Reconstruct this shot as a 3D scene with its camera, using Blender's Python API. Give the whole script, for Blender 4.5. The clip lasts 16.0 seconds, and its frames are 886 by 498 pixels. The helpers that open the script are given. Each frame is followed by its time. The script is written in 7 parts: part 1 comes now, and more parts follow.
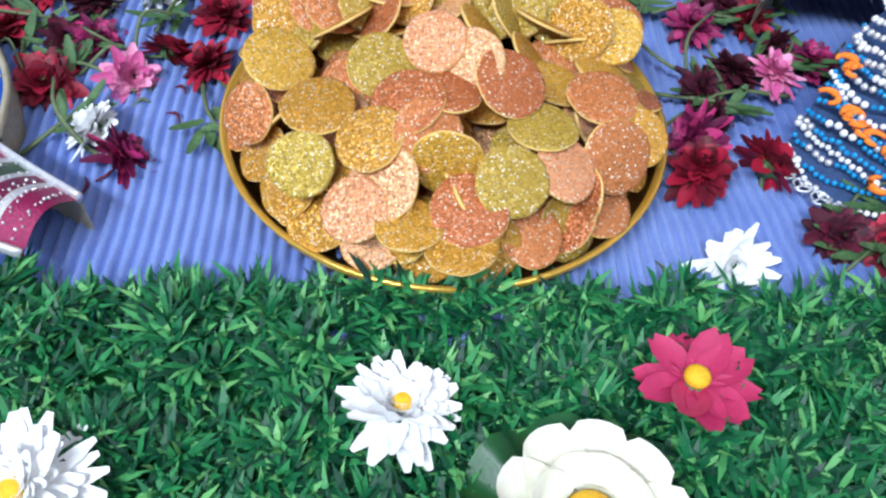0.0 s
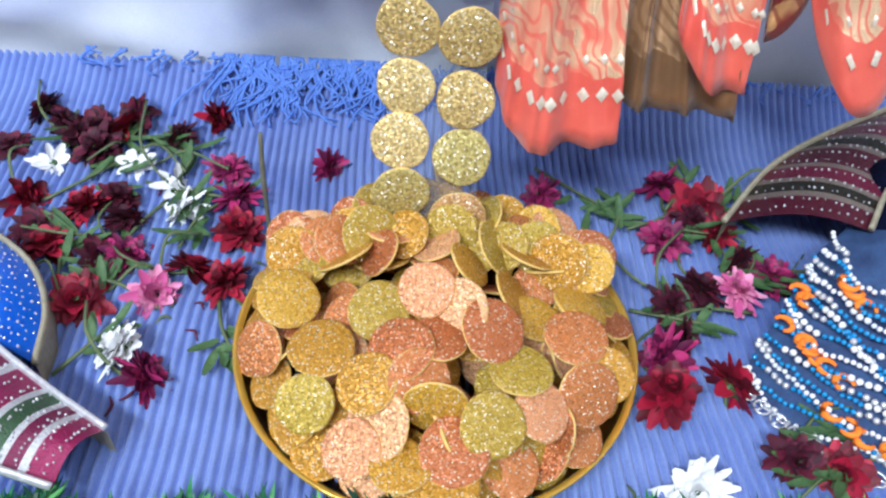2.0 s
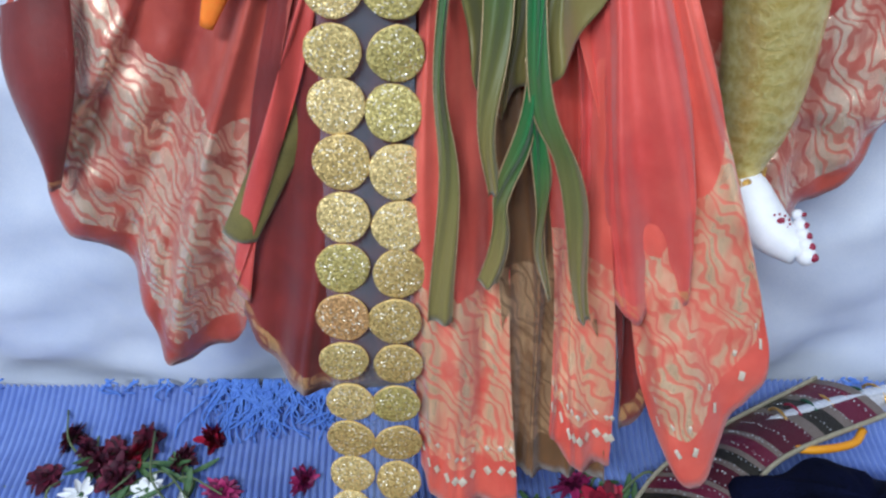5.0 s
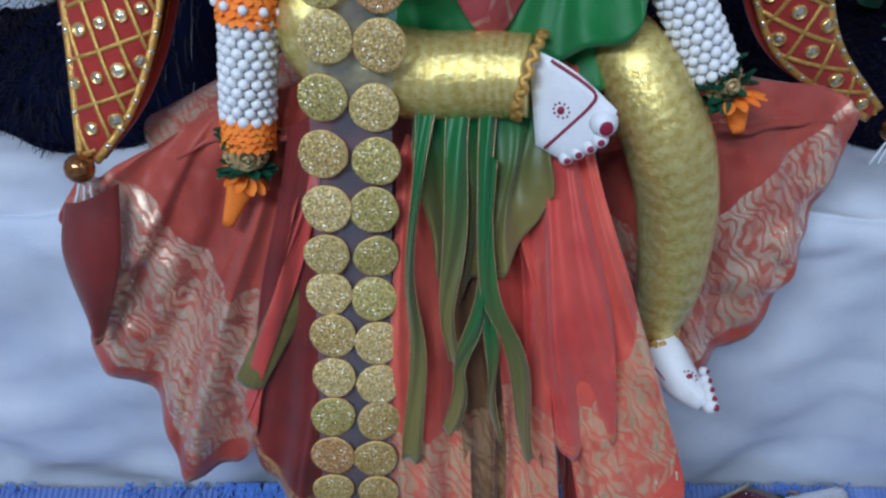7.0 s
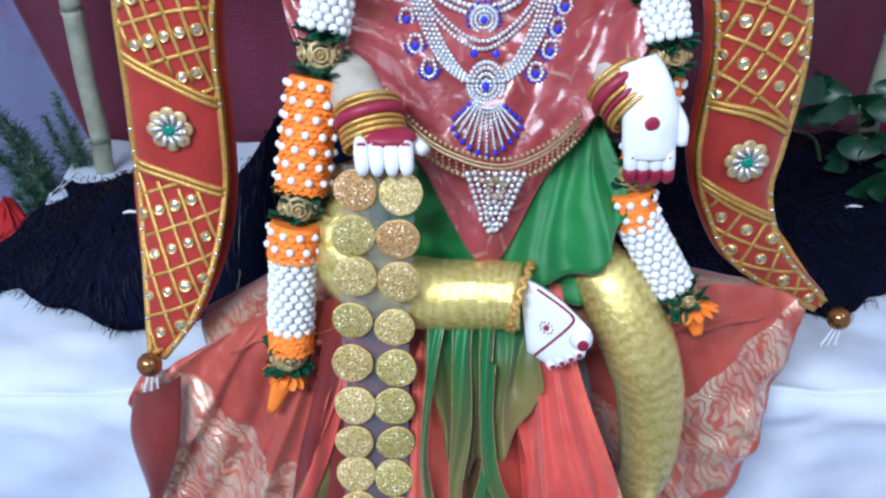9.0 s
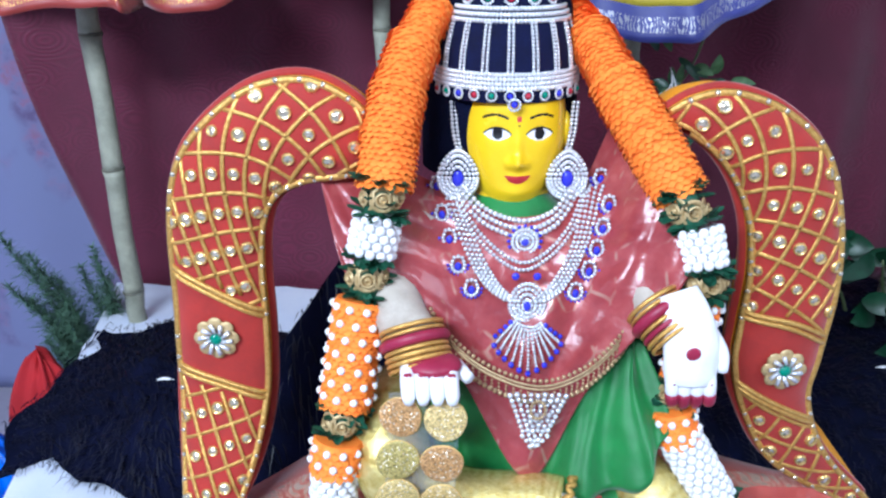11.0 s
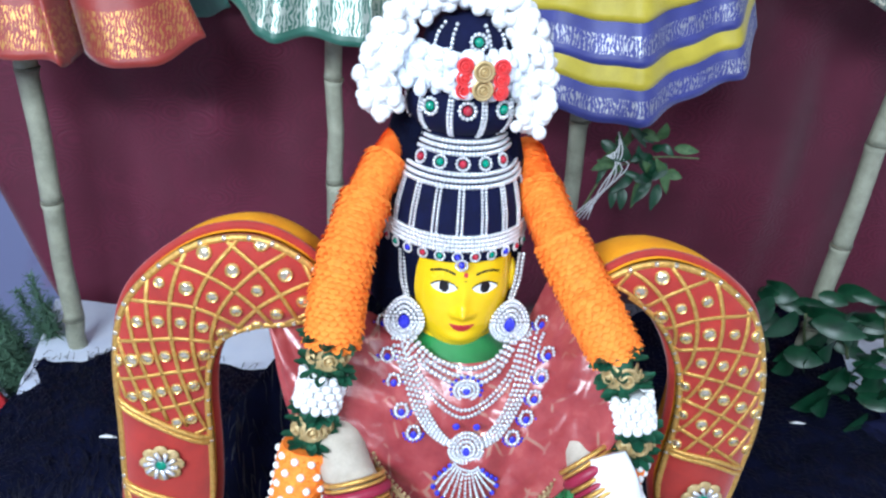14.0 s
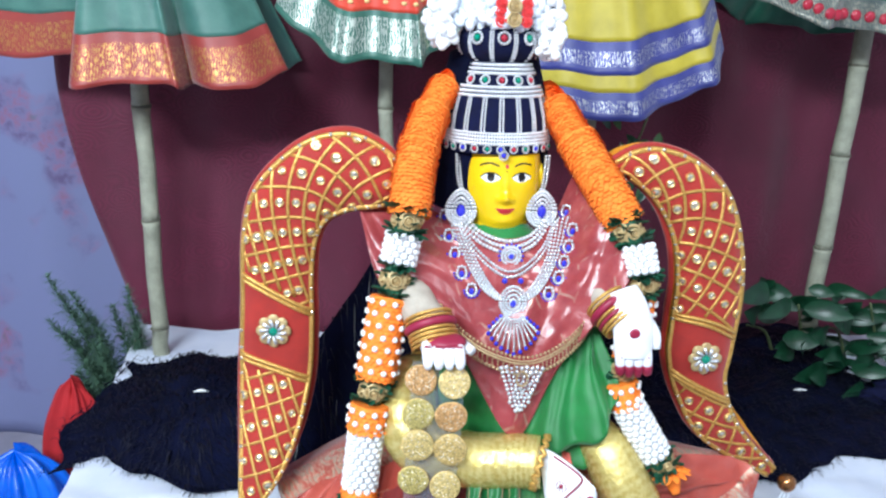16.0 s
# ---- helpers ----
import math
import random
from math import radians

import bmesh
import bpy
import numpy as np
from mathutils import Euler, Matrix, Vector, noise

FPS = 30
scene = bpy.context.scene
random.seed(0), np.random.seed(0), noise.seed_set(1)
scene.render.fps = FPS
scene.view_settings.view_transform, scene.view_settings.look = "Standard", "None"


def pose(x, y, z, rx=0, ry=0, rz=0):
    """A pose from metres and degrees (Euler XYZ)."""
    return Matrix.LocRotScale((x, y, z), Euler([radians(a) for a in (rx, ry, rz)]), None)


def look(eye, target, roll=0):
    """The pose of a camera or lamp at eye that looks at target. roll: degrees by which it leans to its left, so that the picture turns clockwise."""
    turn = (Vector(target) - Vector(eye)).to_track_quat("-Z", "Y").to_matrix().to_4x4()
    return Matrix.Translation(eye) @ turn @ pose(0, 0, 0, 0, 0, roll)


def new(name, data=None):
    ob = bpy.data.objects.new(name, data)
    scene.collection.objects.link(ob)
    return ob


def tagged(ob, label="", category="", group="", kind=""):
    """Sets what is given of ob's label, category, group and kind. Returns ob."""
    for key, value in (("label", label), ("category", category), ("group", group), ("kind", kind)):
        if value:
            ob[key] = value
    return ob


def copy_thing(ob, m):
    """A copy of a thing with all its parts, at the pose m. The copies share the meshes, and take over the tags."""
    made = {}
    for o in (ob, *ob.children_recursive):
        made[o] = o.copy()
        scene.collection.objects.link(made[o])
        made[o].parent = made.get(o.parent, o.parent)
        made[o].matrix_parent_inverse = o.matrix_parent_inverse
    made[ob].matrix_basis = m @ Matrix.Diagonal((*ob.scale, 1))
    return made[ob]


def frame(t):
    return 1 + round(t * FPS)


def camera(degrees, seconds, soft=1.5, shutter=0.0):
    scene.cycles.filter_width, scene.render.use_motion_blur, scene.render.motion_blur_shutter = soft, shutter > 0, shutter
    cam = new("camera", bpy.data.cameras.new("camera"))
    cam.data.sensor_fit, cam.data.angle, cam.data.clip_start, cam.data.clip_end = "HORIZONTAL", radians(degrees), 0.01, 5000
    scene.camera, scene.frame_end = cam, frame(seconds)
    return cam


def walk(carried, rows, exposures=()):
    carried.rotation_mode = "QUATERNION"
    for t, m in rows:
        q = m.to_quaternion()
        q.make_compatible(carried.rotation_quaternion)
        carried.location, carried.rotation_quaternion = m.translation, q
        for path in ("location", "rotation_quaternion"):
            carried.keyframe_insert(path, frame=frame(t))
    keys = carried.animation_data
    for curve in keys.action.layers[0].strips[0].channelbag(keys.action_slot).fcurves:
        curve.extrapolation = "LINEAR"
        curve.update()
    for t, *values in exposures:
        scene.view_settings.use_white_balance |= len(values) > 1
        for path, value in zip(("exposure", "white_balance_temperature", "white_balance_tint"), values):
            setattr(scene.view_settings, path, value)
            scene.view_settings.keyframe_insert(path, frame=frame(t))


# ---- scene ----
cam = camera(58.6, 16.0, soft=2.4)
METRES, EYE, TILT, LEAN, TURN = 1.6, 0.335, -52.0, -3.0, 0.0
ROWS = [
    (0.0, 0.0, 0.0, 0.0, 0.0, 0.0, -0.0),
    (0.5, 0.0045, -0.0034, 0.0115, 0.2, 1.59, -0.54),
    (1.0, 0.0058, -0.0122, 0.0269, 0.16, 3.52, -0.47),
    (1.5, 0.0044, -0.0193, 0.0367, 0.09, 5.17, -0.4),
    (2.0, 0.0052, -0.0325, 0.0466, 0.34, 6.77, -0.63),
    (2.5, 0.0085, -0.0475, 0.0647, 0.53, 8.34, -0.36),
    (3.0, 0.0171, -0.0601, 0.0809, 0.51, 9.83, 0.54),
    (3.5, 0.0231, -0.0858, 0.105, 0.56, 10.73, 1.42),
    (4.0, 0.0249, -0.1124, 0.1245, 0.94, 11.84, 1.94),
    (4.5, 0.0326, -0.1331, 0.1431, 0.89, 12.89, 2.1),
    (7.0, 0.0564, -0.2474, 0.1869, 0.67, 17.42, 1.86),
    (7.5, 0.0621, -0.2763, 0.1978, 0.65, 19.02, 1.86),
    (8.0, 0.0606, -0.3018, 0.2002, 0.84, 20.6, 2.09),
    (10.5, 0.0702, -0.3903, 0.2457, 3.36, 28.91, 1.09),
    (11.0, 0.0509, -0.3849, 0.276, 2.71, 30.27, 1.26),
    (11.5, 0.0347, -0.3892, 0.2986, 1.23, 32.27, 2.05),
    (12.0, 0.0131, -0.3995, 0.3205, -0.62, 33.68, 3.19),
    (12.5, 0.0029, -0.4062, 0.3424, -2.16, 34.12, 4.26),
    (13.0, 0.0211, -0.4053, 0.379, -2.62, 33.69, 4.29),
    (13.5, 0.0354, -0.4154, 0.4026, -2.75, 25.53, 2.58),
    (14.0, 0.0535, -0.4538, 0.3836, -1.78, 24.77, 1.27),
    (14.5, 0.0575, -0.4935, 0.3229, -1.1, 29.6, -0.52),
    (15.0, 0.0247, -0.5308, 0.2381, 0.33, 34.57, 1.74),
    (15.5, 0.019, -0.511, 0.1914, -0.11, 35.42, 2.67),
    (16.0, 0.0195, -0.4856, 0.1534, 0.14, 36.52, 2.29),
]
walk(cam, [(t, pose(0, 0, EYE, TILT, LEAN, TURN) @ pose(METRES * x, METRES * y, METRES * z, 90 + pitch, roll, yaw)) for t, x, y, z, yaw, pitch, roll in ROWS],
     [(0.0, 0.13, 5800, 6), (1.0, 0.27, 5950, 6), (1.6, 0.20, 6000, 6), (2.5, -0.04, 5950, 7), (3.0, -0.08, 5950, 7), (4.0, -0.28, 5850, 5), (4.7, -0.38, 5800, 5), (7.0, -1.12, 5350, 4), (7.5, -0.84, 5400, 4), (8.2, -0.54, 5450, 4), (10.3, -0.08, 5350, 8), (11.5, -0.02, 5400, 7), (12.5, -0.07, 5600, 4), (13.5, -0.02, 5600, 3), (16.0, 0.06, 5850, 3)])

# ---------------------------------------------------------------- light
world = bpy.data.worlds.new("hall")
scene.world = world
world.use_nodes = True
world.node_tree.nodes["Background"].inputs[0].default_value = (0.80, 0.88, 1, 1)
world.node_tree.nodes["Background"].inputs[1].default_value = 0.35


def area_lamp(name, eye, target, sx, sy, watts, colour):
    data = bpy.data.lights.new(name, "AREA")
    data.shape, data.size, data.size_y, data.energy, data.color = "RECTANGLE", sx, sy, watts, colour
    ob = new(name, data)
    ob.matrix_world = look(eye, target)
    return ob


area_lamp("tube_light", (-0.8, -1.15, 2.15), (0.1, 0.6, 0.5), 1.3, 0.25, 84, (0.93, 0.97, 1))
area_lamp("tube_light", (1.1, -0.5, 2.3), (0.1, 0.7, 0.5), 0.25, 1.2, 13, (0.95, 0.98, 1))

# ---------------------------------------------------------------- materials


def col(r, g, b):
    return tuple((c / 255 / 12.92 if c / 255 <= 0.04045 else ((c / 255 + 0.055) / 1.055) ** 2.4) for c in (r, g, b)) + (1,)


class Nodes:
    """A material's node tree, with short calls."""

    def __init__(self, name):
        self.mat = bpy.data.materials.new(name)
        self.mat.use_nodes = True
        self.tree = self.mat.node_tree
        self.bsdf = self.tree.nodes["Principled BSDF"]

    def node(self, kind, **settings):
        n = self.tree.nodes.new(kind)
        for key, value in settings.items():
            if key == "operation":
                n.operation = value
            elif key == "data_type":
                n.data_type = value
            elif key == "blend_type":
                n.blend_type = value
            elif key == "feature":
                n.feature = value
            elif key == "wave_type":
                n.wave_type = value
            elif key == "bands_direction":
                n.bands_direction = value
        return n

    def link(self, a, b):
        self.tree.links.new(a, b)

    def coords(self, kind="Object", scale=(1, 1, 1)):
        c, m = self.node("ShaderNodeTexCoord"), self.node("ShaderNodeMapping")
        m.inputs["Scale"].default_value = scale
        self.link(c.outputs[kind], m.inputs[0])
        return m.outputs[0]

    def noise(self, at, scale, detail=4.0, rough=0.6):
        n = self.node("ShaderNodeTexNoise")
        n.inputs["Scale"].default_value, n.inputs["Detail"].default_value, n.inputs["Roughness"].default_value = scale, detail, rough
        self.link(at, n.inputs["Vector"])
        return n.outputs["Fac"]

    def ramp(self, fac, stops, mode="LINEAR"):
        n = self.node("ShaderNodeValToRGB")
        n.color_ramp.interpolation = mode
        while len(n.color_ramp.elements) < len(stops):
            n.color_ramp.elements.new(0.5)
        for e, (p, c) in zip(n.color_ramp.elements, stops):
            e.position, e.color = p, c
        self.link(fac, n.inputs[0])
        return n.outputs[0]

    def mix(self, fac, a, b, mode="MIX"):
        n = self.node("ShaderNodeMix", data_type="RGBA", blend_type=mode)
        for value, socket in ((fac, n.inputs[0]), (a, n.inputs[6]), (b, n.inputs[7])):
            if isinstance(value, (float, int, tuple)):
                socket.default_value = value
            else:
                self.link(value, socket)
        return n.outputs[2]

    def math(self, op, a, b=0.0):
        n = self.node("ShaderNodeMath", operation=op)
        for value, socket in ((a, n.inputs[0]), (b, n.inputs[1])):
            if isinstance(value, (float, int)):
                socket.default_value = value
            else:
                self.link(value, socket)
        return n.outputs[0]

    def bump(self, height, strength=0.3, distance=0.001):
        n = self.node("ShaderNodeBump")
        n.inputs["Strength"].default_value, n.inputs["Distance"].default_value = strength, distance
        self.link(height, n.inputs["Height"])
        self.link(n.outputs[0], self.bsdf.inputs["Normal"])

    def finish(self, colour, rough=0.6, metal=0.0, spec=0.5, sheen=0.0, trans=0.0):
        b = self.bsdf
        for value, key in ((colour, "Base Color"), (rough, "Roughness"), (metal, "Metallic"), (spec, "Specular IOR Level"), (sheen, "Sheen Weight"), (trans, "Transmission Weight")):
            if isinstance(value, (float, int, tuple)):
                b.inputs[key].default_value = value
            else:
                self.link(value, b.inputs[key])
        return self.mat


def plain(name, a, b, rough=0.6, metal=0.0, scale=60.0, bump=0.25, fine=900.0, spec=0.5, sheen=0.0, depth=0.0006, island=0.0):
    """Two tones broken up by noise at two scales, with a fine relief."""
    n = Nodes(name)
    at = n.coords()
    big, small = n.noise(at, scale), n.noise(at, fine, 2)
    tone = n.mix(0.35, big, small)
    if island:
        tone = n.mix(island, tone, n.node("ShaderNodeNewGeometry").outputs["Random Per Island"])
    c = n.ramp(tone, [(0.32, a), (0.68, b)])
    n.bump(small, bump, depth)
    r = n.math("ADD", n.math("MULTIPLY", big, 0.25), rough - 0.12)
    return n.finish(c, r, metal, spec, sheen)


def glitter(name, tones, metal=0.75, cells=620.0, spread=0.9):
    """Glitter foam: tiny flakes that face all ways; the tone differs from piece to piece."""
    n = Nodes(name)
    at = n.coords()
    v = n.node("ShaderNodeTexVoronoi")
    v.inputs["Scale"].default_value = cells
    n.link(at, v.inputs["Vector"])
    info = n.node("ShaderNodeObjectInfo")
    base = n.ramp(info.outputs["Random"], [(i / len(tones), t) for i, t in enumerate(tones)], "CONSTANT")
    sep = n.node("ShaderNodeSeparateColor")
    n.link(v.outputs["Color"], sep.inputs[0])
    flake = n.ramp(sep.outputs[0], [(0.25, (0.68, 0.68, 0.68, 1)), (0.9, (1.25, 1.25, 1.25, 1))])
    c = n.mix(1.0, base, flake, "MULTIPLY")
    # a few cells are painted pale cream, as sparkle put into the colour
    c = n.mix(n.math("GREATER_THAN", sep.outputs[1], 0.94), c, (0.95, 0.86, 0.68, 1))
    geo = n.node("ShaderNodeNewGeometry")
    off = n.node("ShaderNodeVectorMath", operation="SUBTRACT")
    n.link(v.outputs["Color"], off.inputs[0])
    off.inputs[1].default_value = (0.5, 0.5, 0.5)
    sc = n.node("ShaderNodeVectorMath", operation="SCALE")
    n.link(off.outputs[0], sc.inputs[0])
    sc.inputs["Scale"].default_value = spread
    add = n.node("ShaderNodeVectorMath", operation="ADD")
    n.link(geo.outputs["Normal"], add.inputs[0])
    n.link(sc.outputs[0], add.inputs[1])
    nor = n.node("ShaderNodeVectorMath", operation="NORMALIZE")
    n.link(add.outputs[0], nor.inputs[0])
    n.link(nor.outputs[0], n.bsdf.inputs["Normal"])
    return n.finish(c, 0.42, metal, 0.5)


def brocade(name, ground_a, ground_b, zari, start=0.65, amount=0.5, cells=38.0, rough=0.42, stretch=(1, 1, 1), sheen=0.3, stop=2.0):
    """Silk whose woven metal pattern lies between two heights of the cloth (v of the cloth's own coordinates)."""
    n = Nodes(name)
    at = n.coords()
    big, small = n.noise(at, 22), n.noise(at, 1200, 2)
    c = n.ramp(n.mix(0.25, big, small), [(0.3, ground_a), (0.7, ground_b)])
    uv = n.coords("UV")
    sep = n.node("ShaderNodeSeparateXYZ")
    n.link(uv, sep.inputs[0])
    v = n.node("ShaderNodeTexVoronoi", feature="DISTANCE_TO_EDGE")
    v.inputs["Scale"].default_value = cells
    n.link(n.coords("Object", stretch), v.inputs["Vector"])
    w = n.node("ShaderNodeTexWave")
    w.inputs["Scale"].default_value, w.inputs["Distortion"].default_value, w.inputs["Detail"].default_value = cells * 0.8, 9.0, 2.0
    n.link(at, w.inputs["Vector"])
    figure = n.math("GREATER_THAN", n.math("ADD", n.math("MULTIPLY", v.outputs["Distance"], 1.2), n.math("MULTIPLY", w.outputs["Fac"], 0.45)), 0.75 - amount)
    edge = n.math("ADD", sep.outputs[1], n.math("MULTIPLY", big, 0.10))
    inside = n.math("MULTIPLY", n.math("GREATER_THAN", edge, start + 0.05), n.math("LESS_THAN", edge, stop))
    mask = n.math("MULTIPLY", inside, figure)
    c = n.mix(mask, c, zari)
    n.bump(n.math("ADD", n.math("MULTIPLY", mask, 0.6), small), 0.35, 0.0006)
    r = n.math("SUBTRACT", rough, n.math("MULTIPLY", mask, 0.12))
    return n.finish(c, r, n.math("MULTIPLY", mask, 0.55), 0.5, sheen)


def zari_silk(name, ground_a, ground_b, zari, start=0.6, stop=0.93, cover=0.5, rough=0.45, sheen=0.3, size=1.0):
    """Organza with a broad woven metal band: solid patches of thread, leaf figures between them, a plain hem below."""
    n = Nodes(name)
    at = n.coords()
    big, small = n.noise(at, 20), n.noise(at, 1300, 2)
    c = n.ramp(n.mix(0.25, big, small), [(0.3, ground_a), (0.7, ground_b)])
    sep = n.node("ShaderNodeSeparateXYZ")
    n.link(n.coords("UV"), sep.inputs[0])
    warp = n.node("ShaderNodeTexNoise")
    warp.inputs["Scale"].default_value, warp.inputs["Detail"].default_value = 34.0, 1.0
    n.link(at, warp.inputs["Vector"])
    pull = n.node("ShaderNodeVectorMath", operation="SCALE")
    n.link(warp.outputs["Color"], pull.inputs[0])
    pull.inputs["Scale"].default_value = 0.020
    bent = n.node("ShaderNodeVectorMath", operation="ADD")
    n.link(n.coords("Object", (1.0, 0.5, 0.62)), bent.inputs[0])
    n.link(pull.outputs[0], bent.inputs[1])
    w = n.node("ShaderNodeTexWave", bands_direction="DIAGONAL")
    w.inputs["Scale"].default_value, w.inputs["Distortion"].default_value, w.inputs["Detail"].default_value = 62.0 / size, 9.0, 1.0
    n.link(bent.outputs[0], w.inputs["Vector"])
    feather = n.ramp(w.outputs["Fac"], [(0.40 - 0.34 * cover, (0.20, 0.20, 0.20, 1)), (0.62 - 0.34 * cover, (1, 1, 1, 1))])
    streak = n.ramp(n.noise(n.coords("Object", (1, 1, 0.16)), 58.0, 2), [(0.36, (0.22, 0.22, 0.22, 1)), (0.58, (1, 1, 1, 1))])
    gap = n.ramp(n.noise(n.coords("Object", (1, 1, 0.7)), 48.0 / size, 1), [(0.60, (1, 1, 1, 1)), (0.68, (0.15, 0.15, 0.15, 1))])
    figure = n.math("MULTIPLY", n.math("MULTIPLY", feather, streak), gap)
    thread = n.node("ShaderNodeTexWave", bands_direction="Z")
    thread.inputs["Scale"].default_value, thread.inputs["Distortion"].default_value = 330.0, 1.5
    n.link(at, thread.inputs["Vector"])
    edge = n.math("ADD", sep.outputs[1], n.math("MULTIPLY", n.math("SUBTRACT", n.noise(at, 60, 2), 0.5), 0.03))
    inside = n.math("MULTIPLY", n.math("GREATER_THAN", edge, start), n.math("LESS_THAN", edge, stop))
    mask = n.math("MULTIPLY", n.math("MULTIPLY", inside, figure), n.math("ADD", 0.72, n.math("MULTIPLY", thread.outputs["Fac"], 0.28)))
    c = n.mix(mask, c, zari)
    n.bump(n.math("ADD", n.math("MULTIPLY", mask, 0.5), n.math("ADD", small, n.math("MULTIPLY", n.noise(at, 45, 3), 2.2))), 0.4, 0.0009)
    return n.finish(c, n.math("SUBTRACT", rough, n.math("MULTIPLY", mask, 0.19)), n.math("MULTIPLY", mask, 0.70), 0.5, sheen)


M = {}
M["mat_blue"] = plain("ribbed blue cotton", col(86, 110, 184), col(138, 160, 218), 0.9, scale=9, bump=0.5, sheen=0.3)
M["fringe"] = plain("blue cotton yarn", col(80, 118, 205), col(120, 158, 235), 0.9, scale=120)
M["sheet"] = plain("white cotton sheet", col(204, 213, 235), col(238, 241, 250), 0.85, scale=7, bump=0.2)
M["grass"] = None
M["maroon"] = None
M["gold_rim"] = plain("polished brass", col(224, 172, 56), col(252, 212, 104), 0.2, 0.65, scale=30, bump=0.05)
M["plate_in"] = plain("dark plate", col(60, 36, 14), col(104, 66, 20), 0.35, 0.4)
TONES = {"g": (col(206, 152, 52), col(196, 142, 46)), "o": (col(190, 160, 62), col(180, 148, 54)), "c": (col(206, 128, 72), col(190, 110, 62)), "p": (col(232, 172, 122), col(226, 156, 108)), "y": (col(214, 166, 62), col(206, 150, 56))}
for key, pair in TONES.items():
    M["coin_" + key] = glitter("glitter foam coin " + key, list(pair), 0.25, 1250)
M["coin_strand"] = glitter("gold glitter coin", [col(216, 190, 122), col(206, 176, 110), col(224, 196, 130), col(208, 160, 104), col(198, 180, 108)], 0.3, 900)
M["coin_rim"] = plain("coin foam edge", col(214, 170, 90), col(240, 208, 130), 0.7)
M["silver"] = plain("rhinestone silver", col(205, 208, 214), col(250, 250, 252), 0.22, 0.55, scale=400, bump=0.1)
M["silver_thread"] = plain("silver thread", col(214, 196, 172), col(248, 236, 216), 0.4, 0.35, scale=300, bump=0.4)
M["gold_braid"] = plain("gold braid", col(184, 130, 54), col(236, 196, 112), 0.32, 0.6, scale=300, bump=0.6, fine=1600)
M["stud"] = plain("gold stud rim", col(206, 160, 82), col(244, 214, 140), 0.26, 0.75, scale=200, bump=0.1)
M["bell"] = plain("copper bell", col(132, 84, 48), col(184, 134, 88), 0.2, 0.85, scale=120, bump=0.1)
M["mirror_disc"] = plain("mirror disc", col(214, 200, 168), col(246, 240, 220), 0.13, 0.85, scale=260, bump=0.25, fine=420)
M["blue_gem"] = plain("blue gem", col(40, 40, 170), col(70, 70, 220), 0.15, 0.0, bump=0.0)
M["red_gem"] = plain("red gem", col(150, 30, 50), col(190, 50, 70), 0.15, bump=0.0)
M["green_gem"] = plain("green gem", col(20, 110, 90), col(40, 150, 120), 0.15, bump=0.0)
M["velvet_navy"] = plain("navy velvet", col(10, 12, 36), col(20, 24, 60), 0.85, scale=50, spec=0.15)
M["velvet_black"] = plain("black plush", col(6, 8, 22), col(16, 20, 48), 0.95, scale=25, bump=0.8, fine=500, spec=0.08, depth=0.002)
M["pile"] = plain("black hair pile", col(8, 9, 20), col(22, 24, 44), 0.42, scale=60, bump=0.0)
M["velvet_red"] = plain("red velvet", col(138, 24, 16), col(174, 40, 28), 0.75, scale=40, sheen=0.3)
M["yellow_cloth"] = plain("yellow satin", col(226, 140, 10), col(248, 176, 24), 0.55, scale=30)
M["face"] = plain("yellow enamel", col(232, 190, 8), col(242, 204, 20), 0.22, scale=20, bump=0.02)
M["ink"] = plain("black paint", col(10, 10, 14), col(24, 22, 26), 0.3, bump=0.0)
M["white_paint"] = plain("white paint", col(226, 226, 232), col(246, 246, 250), 0.5, scale=40, bump=0.1)
M["lip"] = plain("red paint", col(176, 36, 46), col(196, 52, 60), 0.35, bump=0.0)
M["lac"] = plain("crimson lac", col(128, 22, 52), col(160, 36, 70), 0.45, bump=0.05)
M["sleeve"] = plain("grey tan sleeve", col(168, 156, 142), col(196, 186, 172), 0.8)
M["orange"] = plain("orange crepe", col(255, 118, 24), col(255, 152, 52), 0.75, scale=120, bump=0.5)
M["white_bead"] = plain("white pearl bead", col(226, 226, 230), col(250, 250, 250), 0.4, scale=80, bump=0.0)
M["fluff"] = plain("white fluff", col(218, 226, 240), col(246, 249, 253), 0.9, scale=120, bump=0.6)
M["leaf_ribbon"] = plain("dark green ribbon", col(18, 62, 44), col(36, 92, 66), 0.6, scale=120)
M["gold_rose"] = plain("gold satin", col(168, 140, 92), col(214, 190, 140), 0.4, 0.3, scale=120)
M["red_rose"] = plain("red satin", col(206, 40, 48), col(232, 72, 72), 0.5, scale=120)
M["bamboo"] = plain("grey bamboo", col(126, 128, 112), col(176, 176, 156), 0.6, scale=28, bump=0.3)
M["bamboo_node"] = plain("bamboo node", col(86, 86, 74), col(120, 118, 100), 0.7)
M["wall"] = None
M["red_petal"] = plain("crimson petal", col(88, 8, 30), col(176, 22, 58), 0.6, scale=90, island=0.55)
M["magenta_petal"] = plain("magenta petal", col(92, 16, 62), col(186, 46, 112), 0.6, scale=90, island=0.55)
M["rose_petal"] = plain("crimson pink petal", col(150, 26, 72), col(200, 54, 104), 0.55, scale=90, island=0.4)
M["dark_petal"] = plain("wilted maroon petal", col(56, 10, 32), col(104, 20, 50), 0.7, scale=90, island=0.55)
M["pink_petal"] = plain("pink petal", col(206, 90, 150), col(238, 160, 196), 0.6, scale=90, island=0.55)
